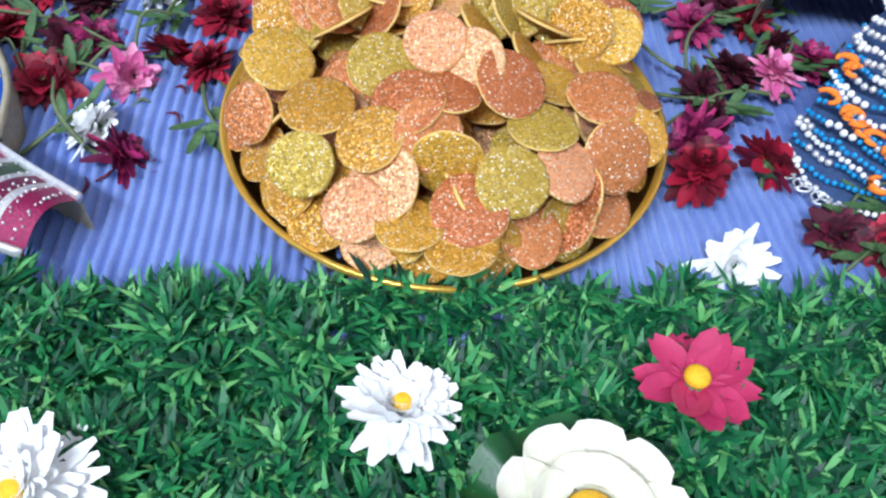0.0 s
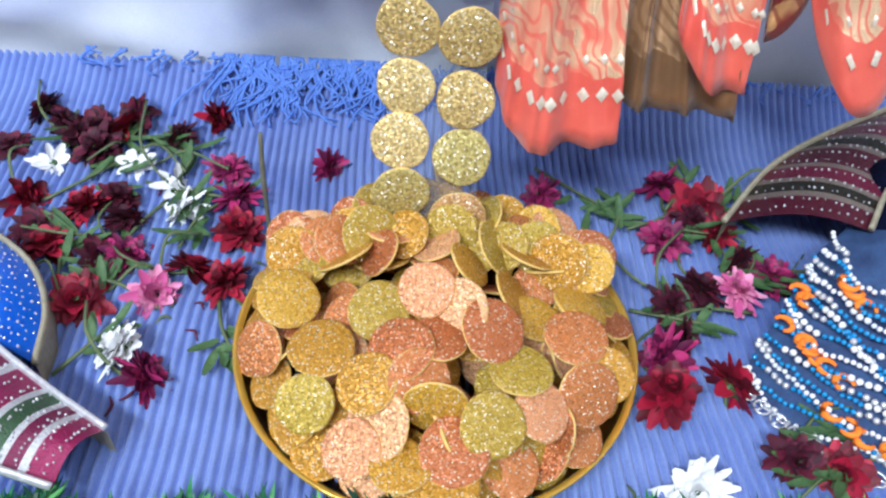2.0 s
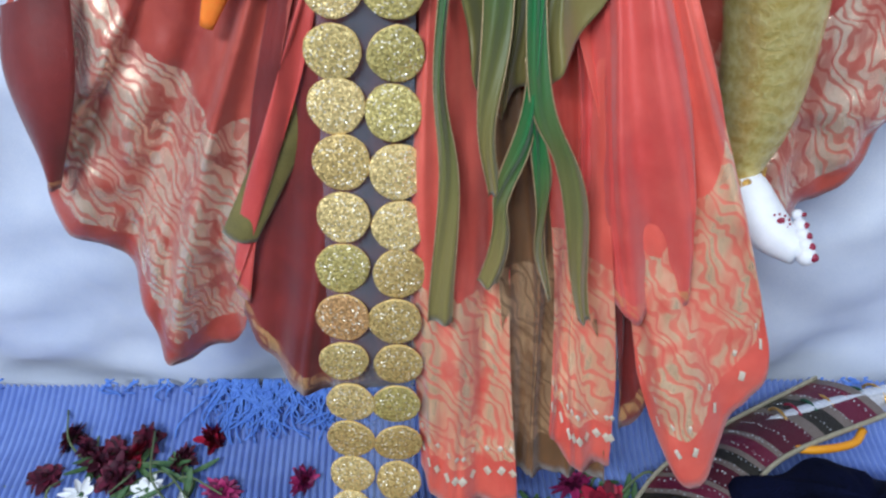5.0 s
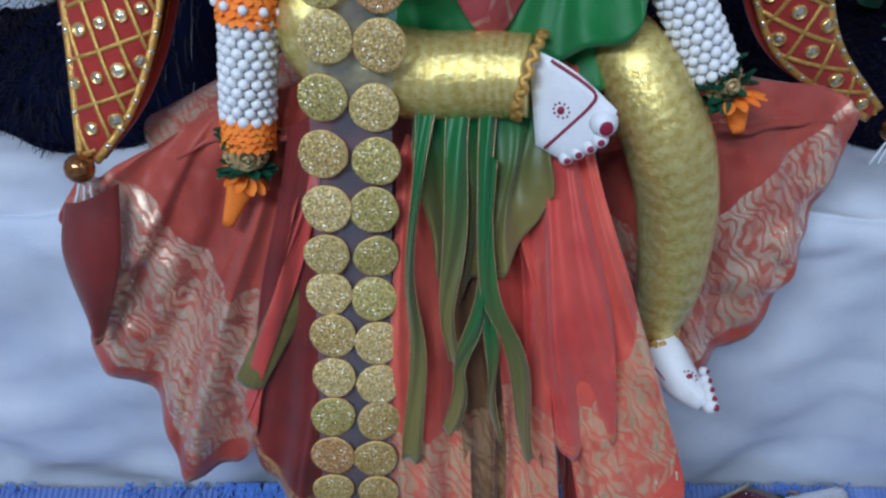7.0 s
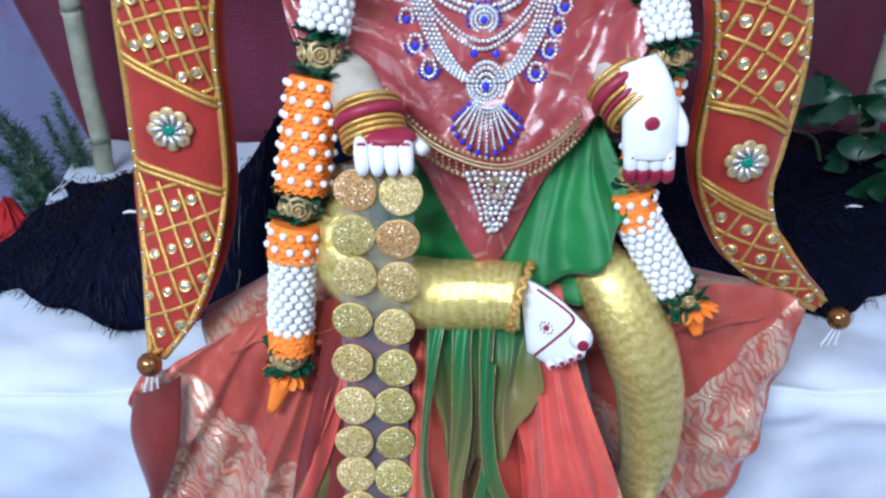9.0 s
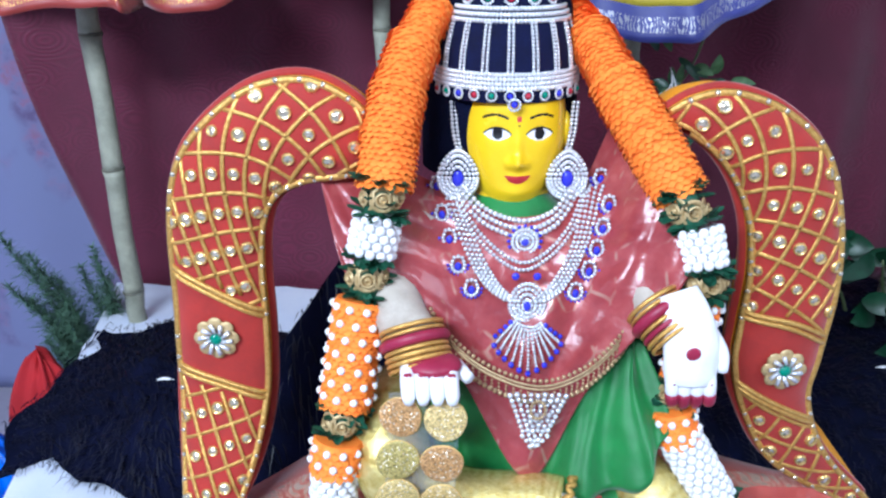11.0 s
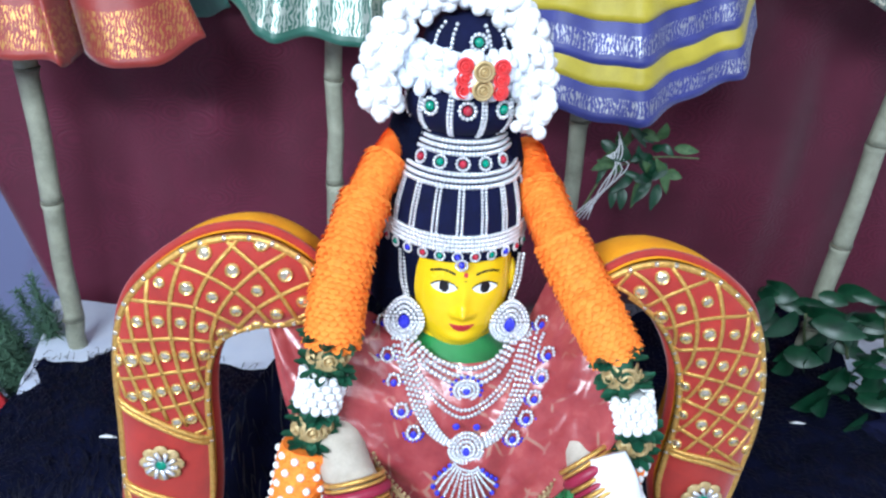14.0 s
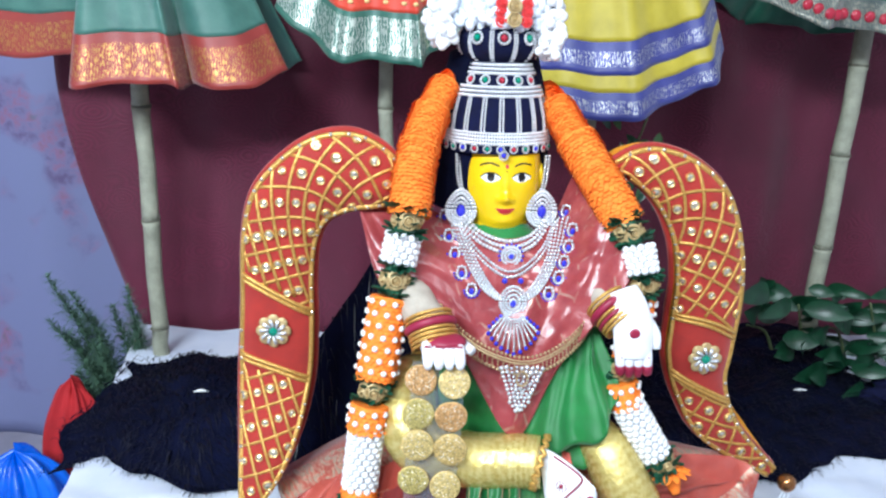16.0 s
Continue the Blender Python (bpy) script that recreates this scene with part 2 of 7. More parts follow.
M["white_petal"] = plain("white petal", col(240, 240, 242), col(254, 254, 254), 0.6, scale=90)
M["cream"] = plain("cream foam", col(232, 228, 208), col(250, 248, 236), 0.6, scale=60)
M["braid_beige"] = plain("beige braid", col(140, 132, 112), col(178, 170, 146), 0.6, scale=200, bump=0.6)
M["antique"] = plain("antique gold", col(150, 122, 84), col(206, 182, 140), 0.35, 0.5, scale=300, bump=0.4)
M["yolk"] = plain("yellow floret", col(224, 168, 10), col(246, 200, 40), 0.7, scale=300, bump=0.8)
M["sepal"] = plain("green sepal", col(44, 78, 44), col(92, 122, 76), 0.6, scale=120)
M["stem"] = plain("green stem", col(70, 88, 56), col(116, 128, 88), 0.6, scale=120)
M["big_leaf"] = plain("glossy leaf", col(10, 42, 28), col(34, 80, 52), 0.35, scale=40, bump=0.15)
M["pad_leaf"] = plain("lotus pad", col(10, 58, 24), col(28, 96, 44), 0.4, scale=40)
M["fern"] = plain("fern", col(58, 90, 72), col(106, 138, 112), 0.7, scale=120)
M["red_cloth"] = plain("red cotton bundle", col(150, 18, 26), col(190, 34, 40), 0.8, scale=20)
M["blue_film"] = plain("blue polythene", col(8, 70, 190), col(30, 118, 236), 0.3, scale=20)
M["floor"] = plain("pale floor", col(150, 146, 160), col(186, 182, 196), 0.6, scale=5)
M["room"] = plain("painted plaster", col(196, 194, 200), col(214, 212, 218), 0.8, scale=4, bump=0.1)
ZG, ZS = col(238, 184, 122), col(220, 188, 160)
M["coral"] = zari_silk("coral organza", col(206, 70, 56), col(232, 108, 88), col(255, 222, 176), 0.60, 0.915, 0.72)
M["coral_plain"] = zari_silk("coral sheer", col(194, 56, 52), col(224, 94, 82), ZG, 0.955, 0.985, 0.9)
M["maroon_silk"] = zari_silk("maroon silk", col(92, 20, 18), col(134, 36, 30), ZG, 0.955, 0.985, 0.5)
M["flare"] = zari_silk("shot coral silk", col(150, 48, 40), col(194, 88, 70), col(252, 226, 196), 0.46, 0.93, 0.66, 0.36)
M["olive"] = zari_silk("olive brown organza", col(92, 64, 34), col(136, 92, 54), col(214, 172, 128), 0.60, 0.93, 0.7)
M["olive_plain"] = plain("olive organza", col(92, 84, 36), col(128, 116, 58), 0.45, scale=40, sheen=0.3)
M["green"] = zari_silk("green organza", col(14, 92, 36), col(38, 136, 60), ZG, 2.0, 3.0, 0.1)
M["shawl"] = None
M["shot_green"] = None
M["gold_leg"] = None
M["film"] = None


def special_materials():
    # artificial turf: each blade its own green
    n = Nodes("artificial turf")
    geo = n.node("ShaderNodeNewGeometry")
    c = n.ramp(geo.outputs["Random Per Island"], [(0.0, col(8, 50, 36)), (0.45, col(22, 92, 54)), (0.8, col(54, 134, 74)), (1.0, col(116, 178, 104))])
    M["grass"] = n.finish(c, 0.5, 0.0, 0.4)
    # embossed maroon curtain: nested arcs pressed into the cloth
    n = Nodes("embossed maroon cloth")
    at = n.coords()
    big = n.noise(at, 5)
    v = n.node("ShaderNodeTexVoronoi")
    v.inputs["Scale"].default_value, v.inputs["Randomness"].default_value = 15.0, 0.75
    n.link(n.coords("Object", (1, 0.2, 1.5)), v.inputs["Vector"])
    arcs = n.math("MULTIPLY", n.math("ADD", n.math("SINE", n.math("MULTIPLY", v.outputs["Distance"], 42.0)), 1.0), 0.5)
    arcs = n.math("MULTIPLY", arcs, n.ramp(n.noise(at, 9, 2), [(0.40, (0.1, 0.1, 0.1, 1)), (0.62, (1, 1, 1, 1))]))
    c = n.ramp(n.mix(0.24, big, arcs), [(0.25, col(80, 16, 42)), (0.8, col(110, 28, 60))])
    n.bump(n.math("ADD", n.math("MULTIPLY", arcs, 0.5), n.noise(at, 500, 2)), 0.42, 0.003)
    M["maroon"] = n.finish(c, 0.6, 0, 0.4, 0.25)
    # pale wall with a printed flower pattern
    n = Nodes("printed pale backdrop")
    at = n.coords()
    v = n.noise(at, 5, 2)
    fine = n.noise(at, 26, 5)
    c = n.mix(n.ramp(v, [(0.54, (0, 0, 0, 1)), (0.63, (1, 1, 1, 1))]), col(128, 133, 173), n.ramp(fine, [(0.35, col(104, 90, 130)), (0.5, col(126, 120, 160)), (0.62, col(144, 106, 140)), (0.75, col(92, 104, 112))]))
    n.bump(fine, 0.1)
    M["wall"] = n.finish(c, 0.75)
    # gold paper over the legs, with pressed bands
    n = Nodes("pressed gold paper")
    at = n.coords("UV", (1, 1, 1))
    w = n.node("ShaderNodeTexWave", bands_direction="Y")
    w.inputs["Scale"].default_value, w.inputs["Distortion"].default_value, w.inputs["Detail"].default_value = 9.0, 6.0, 4.0
    n.link(at, w.inputs["Vector"])
    fine = n.noise(n.coords(), 190, 6)
    c = n.ramp(n.mix(0.85, w.outputs["Fac"], fine), [(0.3, col(206, 180, 92)), (0.75, col(248, 232, 156))])
    n.bump(n.math("ADD", n.math("MULTIPLY", w.outputs["Fac"], 0.06), fine), 0.6, 0.0022)
    M["gold_leg"] = n.finish(c, 0.24, 0.6)
    # green silk that turns olive where it is doubled over the coral
    n = Nodes("shot green organza")
    sep = n.node("ShaderNodeSeparateXYZ")
    n.link(n.coords("UV"), sep.inputs[0])
    big = n.noise(n.coords(), 40)
    c = n.ramp(n.math("ADD", sep.outputs[1], n.math("MULTIPLY", big, 0.12)), [(0.34, col(20, 102, 44)), (0.60, col(84, 92, 40)), (0.95, col(124, 112, 58))])
    n.bump(n.noise(n.coords(), 1200, 2), 0.3, 0.0005)
    M["shot_green"] = n.finish(c, 0.42, 0, 0.5, 0.3)
    # glossy rose tissue, creased, with thin woven sprigs
    n = Nodes("rose tissue silk")
    at = n.coords()
    big, mid = n.noise(at, 16, 3), n.noise(at, 55, 4)
    c = n.ramp(n.mix(0.4, big, mid), [(0.3, col(126, 36, 44)), (0.55, col(156, 64, 66)), (0.75, col(186, 104, 98))])
    v = n.node("ShaderNodeTexVoronoi", feature="DISTANCE_TO_EDGE")
    v.inputs["Scale"].default_value = 42.0
    n.link(n.coords("Object", (1, 1, 0.6)), v.inputs["Vector"])
    sprig = n.math("MULTIPLY", n.ramp(v.outputs["Distance"], [(0.02, (1, 1, 1, 1)), (0.06, (0, 0, 0, 1))]), n.ramp(n.noise(at, 26, 2), [(0.52, (0, 0, 0, 1)), (0.60, (1, 1, 1, 1))]))
    c = n.mix(n.math("MULTIPLY", sprig, 0.6), c, col(222, 176, 156))
    crease = n.node("ShaderNodeTexWave", bands_direction="DIAGONAL")
    crease.inputs["Scale"].default_value, crease.inputs["Distortion"].default_value, crease.inputs["Detail"].default_value = 7.0, 14.0, 3.0
    n.link(at, crease.inputs["Vector"])
    n.bump(n.math("ADD", n.math("MULTIPLY", crease.outputs["Fac"], 0.9), n.math("MULTIPLY", mid, 0.6)), 0.34, 0.006)
    M["shawl"] = n.finish(c, 0.27, n.math("MULTIPLY", sprig, 0.5), 0.6, 0.15)
    # clear film strip behind the coins
    n = Nodes("clear film")
    n.bsdf.inputs["Alpha"].default_value = 0.28
    M["film"] = n.finish(col(150, 160, 172), 0.12, 0.0)
    # ribs for striped cloth
    for name, tones in (("stripe_pink", (col(150, 24, 84), col(206, 206, 210), col(120, 20, 70), col(60, 90, 60))), ("stripe_wine", (col(88, 22, 42), col(132, 118, 110), col(42, 38, 30), col(112, 28, 58)))):
        n = Nodes(name.replace("_", " ") + " embroidery")
        sep = n.node("ShaderNodeSeparateXYZ")
        n.link(n.coords("UV"), sep.inputs[0])
        f = n.math("FRACT", n.math("MULTIPLY", sep.outputs[1], 3.0))
        c = n.ramp(f, [(0.0, tones[0]), (0.34, tones[1]), (0.44, tones[2]), (0.62, tones[1]), (0.70, tones[3]), (0.92, tones[1])], "CONSTANT")
        fine = n.noise(n.coords(), 700, 3)
        c = n.mix(0.35, c, n.ramp(fine, [(0.3, (0.02, 0.02, 0.02, 1)), (0.7, (1, 1, 1, 1))]), "MULTIPLY")
        n.bump(fine, 0.8, 0.001)
        M[name] = n.finish(c, 0.4, 0.25)


special_materials()

# ---------------------------------------------------------------- shapes
RNG = random.Random(11)


def spline(points, n):
    """n points along a smooth line through the given ones."""
    p = np.array(points, float)
    if len(p) < 3:
        t = np.linspace(0, 1, n)[:, None]
        return p[0] * (1 - t) + p[-1] * t
    q = np.vstack([2 * p[0] - p[1], p, 2 * p[-1] - p[-2]])
    t = np.linspace(0, len(p) - 1.000001, n)
    i = t.astype(int)
    f = (t - i)[:, None]
    a, b, c, d = q[i], q[i + 1], q[i + 2], q[i + 3]
    return 0.5 * (2 * b + (c - a) * f + (2 * a - 5 * b + 4 * c - d) * f ** 2 + (3 * b - a - 3 * c + d) * f ** 3)


class Shape:
    """Vertices, faces, cloth coordinates and material slots of one mesh."""

    def __init__(self):
        self.v, self.f, self.m, self.uv = [], [], [], []

    def add(self, verts, faces, m=0, uv=None):
        k = len(self.v)
        self.v.extend([tuple(map(float, p)) for p in verts])
        self.uv.extend(uv if uv else [(0.0, 0.0)] * len(verts))
        self.f.extend([tuple(i + k for i in f) for f in faces])
        self.m.extend([m] * len(faces))

    def grid(self, p, m=0, loop=False, pick=None):
        """A sheet from rows of points; loop closes each row; pick gives a slot for each cell."""
        p = np.asarray(p, float)
        n, k = p.shape[:2]
        uv = [(j / max(1, k - 1), i / max(1, n - 1)) for i in range(n) for j in range(k)]
        faces, slots = [], []
        for i in range(n - 1):
            for j in range(k if loop else k - 1):
                j2 = (j + 1) % k
                faces.append((i * k + j, i * k + j2, (i + 1) * k + j2, (i + 1) * k + j))
                slots.append(pick(p[i, j]) if pick else m)
        start = len(self.m)
        self.add(p.reshape(-1, 3), faces, m, uv)
        self.m[start:] = slots

    def tube(self, points, radii, seg=8, m=0, flat=1.0, n=None):
        p = np.array(points, float) if n is None else spline(points, n)
        k = len(p)
        r = np.interp(np.linspace(0, 1, k), np.linspace(0, 1, len(radii)), radii) if hasattr(radii, "__len__") else np.full(k, radii)
        tang = np.gradient(p, axis=0)
        tang /= np.linalg.norm(tang, axis=1)[:, None] + 1e-12
        ref = np.array((0, 1, 0)) if abs(tang[:, 1]).mean() < 0.8 else np.array((1, 0, 0))
        rows = []
        for i in range(k):
            a = np.cross(tang[i], ref)
            a /= np.linalg.norm(a) + 1e-12
            b = np.cross(a, tang[i])
            ang = np.linspace(0, 2 * np.pi, seg, endpoint=False)
            rows.append(p[i] + r[i] * (np.cos(ang)[:, None] * a + flat * np.sin(ang)[:, None] * b))
        base = len(self.v)
        self.grid(rows, m, loop=True)
        self.add([], [tuple(range(base, base + seg))[::-1], tuple(range(base + (k - 1) * seg, base + k * seg))], m)
        self.f[-2] = tuple(range(base, base + seg))[::-1]
        self.f[-1] = tuple(range(base + (k - 1) * seg, base + k * seg))

    def ball(self, c, r, seg=8, rings=5, m=0, turn=None):
        r = np.array(r if hasattr(r, "__len__") else (r, r, r), float)
        pts, faces = [(0, 0, 1)], []
        for i in range(1, rings):
            a = np.pi * i / rings
            pts += [(np.sin(a) * np.cos(b), np.sin(a) * np.sin(b), np.cos(a)) for b in np.linspace(0, 2 * np.pi, seg, endpoint=False)]
        pts.append((0, 0, -1))
        for j in range(seg):
            faces.append((0, 1 + j, 1 + (j + 1) % seg))
            for i in range(rings - 2):
                a, b = 1 + i * seg, 1 + (i + 1) * seg
                faces.append((a + j, b + j, b + (j + 1) % seg, a + (j + 1) % seg))
            a = 1 + (rings - 2) * seg
            faces.append((a + j, len(pts) - 1, a + (j + 1) % seg))
        p = np.array(pts) * r
        if turn is not None:
            p = p @ np.array(turn).T
        self.add(p + np.array(c, float), faces, m)

    def lathe(self, c, profile, seg=32, sx=1.0, sy=1.0, m=0, a0=0.0, a1=2 * np.pi):
        full = a1 - a0 > 6.28
        ang = np.linspace(a0, a1, seg, endpoint=not full)
        rows = [[(c[0] + sx * r * np.cos(a), c[1] + sy * r * np.sin(a), c[2] + z) for a in ang] for r, z in profile]
        self.grid(rows, m, loop=full)

    def box(self, c, s, m=0, turn=None):
        p = np.array([(x, y, z) for x in (-1, 1) for y in (-1, 1) for z in (-1, 1)], float) * np.array(s) / 2
        if turn is not None:
            p = p @ np.array(turn).T
        self.add(p + np.array(c, float), [(0, 1, 3, 2), (4, 6, 7, 5), (0, 4, 5, 1), (2, 3, 7, 6), (0, 2, 6, 4), (1, 5, 7, 3)], m)

    def petal(self, root, tip, width, cup=0.15, m=0, rows=4, notch=0.0):
        """A cupped petal from root to tip."""
        root, tip = np.array(root, float), np.array(tip, float)
        d = tip - root
        side = np.cross(d, (0, 0, 1))
        side = side / (np.linalg.norm(side) + 1e-9)
        up = np.cross(side, d)
        up = up / (np.linalg.norm(up) + 1e-9)
        length = np.linalg.norm(d)
        out = []
        for i in range(rows + 1):
            t = i / rows
            w = width * (math.sin(math.pi * min(0.96, 0.12 + 0.8 * t)) ** 0.6) * (1 if t < 1 else 0.78)
            mid = root + d * t + up * (cup * length * 4 * t * (1 - t) * -0.25)
            out.append([mid - side * w / 2 + up * cup * w, mid - side * w * 0.0 - d * (notch if t == 1 else 0), mid + side * w / 2 + up * cup * w])
        self.grid(out, m)

    def mesh(self, name, mats, smooth=True):
        me = bpy.data.meshes.new(name)
        me.from_pydata(self.v, [], self.f)
        for x in mats:
            me.materials.append(x)
        me.polygons.foreach_set("material_index", self.m)
        me.polygons.foreach_set("use_smooth", [smooth] * len(self.f))
        loops = np.empty(len(me.loops), int)
        me.loops.foreach_get("vertex_index", loops)
        layer = me.uv_layers.new(name="cloth")
        layer.data.foreach_set("uv", np.array(self.uv, float)[loops].ravel())
        me.update()
        return me


BASE = {}


def thing(name, at, label, category, group="", kind=""):
    """An empty at the thing's base that carries its parts."""
    ob = tagged(new(name), label, category, group, kind)
    ob.location = at
    ob.empty_display_size = 0.02
    BASE[ob.name] = Matrix.Translation(at)
    return ob


def hang(ob, parent):
    if parent is not None:
        ob.parent = parent
        if parent.name in BASE:
            ob.matrix_parent_inverse = BASE[parent.name].inverted()
    return ob


def part(name, shape, material, parent=None, label="", smooth=True):
    mats = material if isinstance(material, (list, tuple)) else [material]
    ob = hang(new(name, shape.mesh(name, mats, smooth)), parent)
    return tagged(ob, label)


def piece(name, mesh, m, parent=None):
    """A further object on a mesh that others share."""
    ob = hang(new(name, mesh), parent)
    ob.matrix_basis = m
    return ob


def solid(name, shape, material, label, category, kind="", group="", smooth=True):
    return tagged(part(name, shape, material, None, "", smooth), label, category, group, kind)


def fan(top, hem, rows=26, cols=60, ripple=0.006, folds=9, bulge=0.02, seed=0, droop=0.0, crumple=0.006):
    """Cloth that spreads from a top line to a hem line, with folds that grow towards the hem."""
    a, b = spline(top, cols), spline(hem, cols)
    t = np.linspace(0, 1, rows)[:, None, None]
    p = a[None] * (1 - t) + b[None] * t
    u = np.linspace(0, 1, cols)
    wave = np.sin(u * folds * 2 * np.pi + seed) + 0.5 * np.sin(u * folds * 4.3 * np.pi + 2 * seed + 1)
    amp = ripple * (0.25 + 0.75 * t[:, :, 0])
    p[:, :, 1] -= amp * wave[None] + bulge * np.sin(np.pi * t[:, :, 0] ** 0.8) * (0.6 + 0.4 * np.sin(u * 5 + seed))[None]
    p[:, :, 0] += amp * 0.5 * np.cos(u * folds * 2 * np.pi + seed)[None] + 0.004 * np.sin(t[:, :, 0] * 7 + u[None] * 6 + seed)
    p[:, :, 2] += droop * np.sin(np.pi * t[:, :, 0])
    for i in range(rows):
        for j in range(cols):
            x, y, z = p[i, j]
            p[i, j, 1] -= crumple * (i / rows) ** 0.5 * (noise.noise((x * 26 + seed, z * 11, seed)) + 0.45 * noise.noise((x * 60, z * 48 + seed, 3.0)))
    return p


def cloth(name, points, material, parent, label="", thick=0.0012):
    """A sheet with real thickness."""
    s = Shape()
    s.grid(points)
    back = np.array(points)
    back[:, :, 1] += thick
    s.grid(back[:, ::-1])
    n, k = back.shape[:2]
    nk = n * k
    hem = [((n - 1) * k + j, (n - 1) * k + j + 1, nk + (n - 1) * k + (k - 2 - j), nk + (n - 1) * k + (k - 1 - j)) for j in range(k - 1)]
    rim = [(i * k, (i + 1) * k, nk + (i + 1) * k + k - 1, nk + i * k + k - 1) for i in range(n - 1)]
    rim += [(i * k + k - 1, nk + i * k, nk + (i + 1) * k, (i + 1) * k + k - 1) for i in range(n - 1)]
    for f in hem + rim:
        s.f.append(f)
        s.m.append(0)
    return part(name, s, material, parent, label)


# ---------------------------------------------------------------- the setting
def slab(name, c, size, material, kind="structure"):
    sh = Shape()
    sh.box(c, size)
    return tagged(part(name, sh, material, None, "", False), kind=kind)


slab("floor", (0.1, 0.2, -0.06), (4.4, 4.4, 0.08), M["floor"])
slab("wall_back", (0.1, 2.05, 1.3), (4.4, 0.1, 2.8), M["room"])
slab("wall_front", (0.1, -1.95, 1.3), (4.4, 0.1, 2.8), M["room"])
slab("wall_left", (-2.05, 0.05, 1.3), (0.1, 3.9, 2.8), M["room"])
slab("wall_right", (2.25, 0.05, 1.3), (0.1, 3.9, 2.8), M["room"])
slab("ceiling", (0.1, 0.05, 2.72), (4.4, 4.1, 0.06), M["room"])


def printed_backdrop():
    u, z = np.linspace(-1.9, -0.45, 40), np.linspace(2.1, -0.02, 50)
    p = np.array([[(x, 1.74 + 0.012 * math.sin(9 * x + h) + 0.01 * math.sin(21 * x), h) for x in u] for h in z])
    ob = cloth("backdrop", p, M["wall"], None, "", 0.002)
    tagged(ob, "pale lavender backdrop printed with faint flowers", "backdrop", kind="structure")


def maroon_curtain():
    rows = []
    for h in np.linspace(2.0, 0.40, 60):
        row = []
        left = -0.755 + (0.14 * ((1.02 - h) / 0.55) ** 1.6 if h < 1.02 else 0)
        for t in np.linspace(0, 1, 150):
            x = left + (1.75 - left) * t
            y = 1.42 + 0.14 * t + 0.015 * math.sin(13 * x + 2.3 * h + 2 * noise.noise((x * 2, h * 2, 0))) + 0.006 * math.sin(41 * x - 3 * h) * (0.3 + 0.7 * math.sin(2 * h) ** 2)
            y -= 0.018 * noise.noise((x * 5 + 3 * h, h * 2.5 - x, 4.0)) + 0.016 * math.exp(-((x + 0.45 - 0.42 * (h - 0.5)) / 0.05) ** 2) + 0.012 * math.exp(-((x - 0.95 + 0.5 * (h - 0.9)) / 0.05) ** 2)
            row.append((x, y, h + 0.02 * math.sin(3 * x)))
        rows.append(row)
    ob = cloth("curtain", np.array(rows), M["maroon"], None, "", 0.002)
    tagged(ob, "maroon embossed cloth hung behind the bamboo poles", "curtain", kind="structure")


def white_table():
    """A low table draped with a white sheet; the sheet falls over its front and its end."""
    root = thing("draped_table", (0.25, 0.95, -0.02), "low table draped with a creased white cotton sheet", "table")
    xs = np.linspace(0, 1, 130)
    rows = []
    path = [(0.664, -0.018), (0.658, 0.10), (0.646, 0.25), (0.636, 0.38), (0.636, 0.418), (0.650, 0.428), (0.75, 0.430), (0.95, 0.43), (1.15, 0.43), (1.40, 0.43)]
    for s, (y, z) in enumerate(spline([(0, a, b) for a, b in path], 70)[:, 1:]):
        top = max(0.0, min(1.0, (z - 0.40) / 0.028))
        left = -0.50 - 0.10 * max(0, (y - 0.65)) / 0.6
        row = []
        for t in xs:
            x = left + (1.35 - left) * t
            c = noise.noise((x * 5, y * 6, z * 4))
            fold = 0.012 * math.sin(21 * x + 5 * c + 4 * z) * (0.35 + 0.65 * (1 - z / 0.43)) * (1 - top)
            crease = 0.017 * abs(noise.noise((x * 4 + y * 5, y * 9, z * 7))) + 0.008 * abs(noise.noise((x * 9 + 3, y * 17, z * 26))) + 0.006 * (1 - abs(noise.noise((x * 4 + 3 * z, y * 5, z * 11 - 2 * x)))) ** 6
            row.append((x, y - fold - crease * (1 - top), z + top * (0.007 * c + crease)))
        rows.append(row)
    s = Shape()
    s.grid(rows)
    side = []
    for t in np.linspace(0, 1, 30):
        row = []
        for y in np.linspace(0.66, 1.40, 60):
            left = -0.50 - 0.10 * max(0, (y - 0.65)) / 0.6
            row.append((left - 0.012 * math.sin(24 * y) * t - 0.01 * t, y, 0.428 * (1 - t) - 0.018 * t))
        side.append(row)
    s.grid(side)
    part("sheet", s, M["sheet"], root)
    b = Shape()
    b.box((0.42, 1.01, 0.40), (1.78, 0.74, 0.03))
    part("tabletop", b, M["bamboo_node"], root, smooth=False)
    for x, y in ((-0.40, 0.72), (1.20, 0.72), (-0.40, 1.30), (1.20, 1.30)):
        b = Shape()
        b.box((x, y, 0.18), (0.05, 0.05, 0.404))
        part("leg", b, M["bamboo_node"], root, smooth=False)


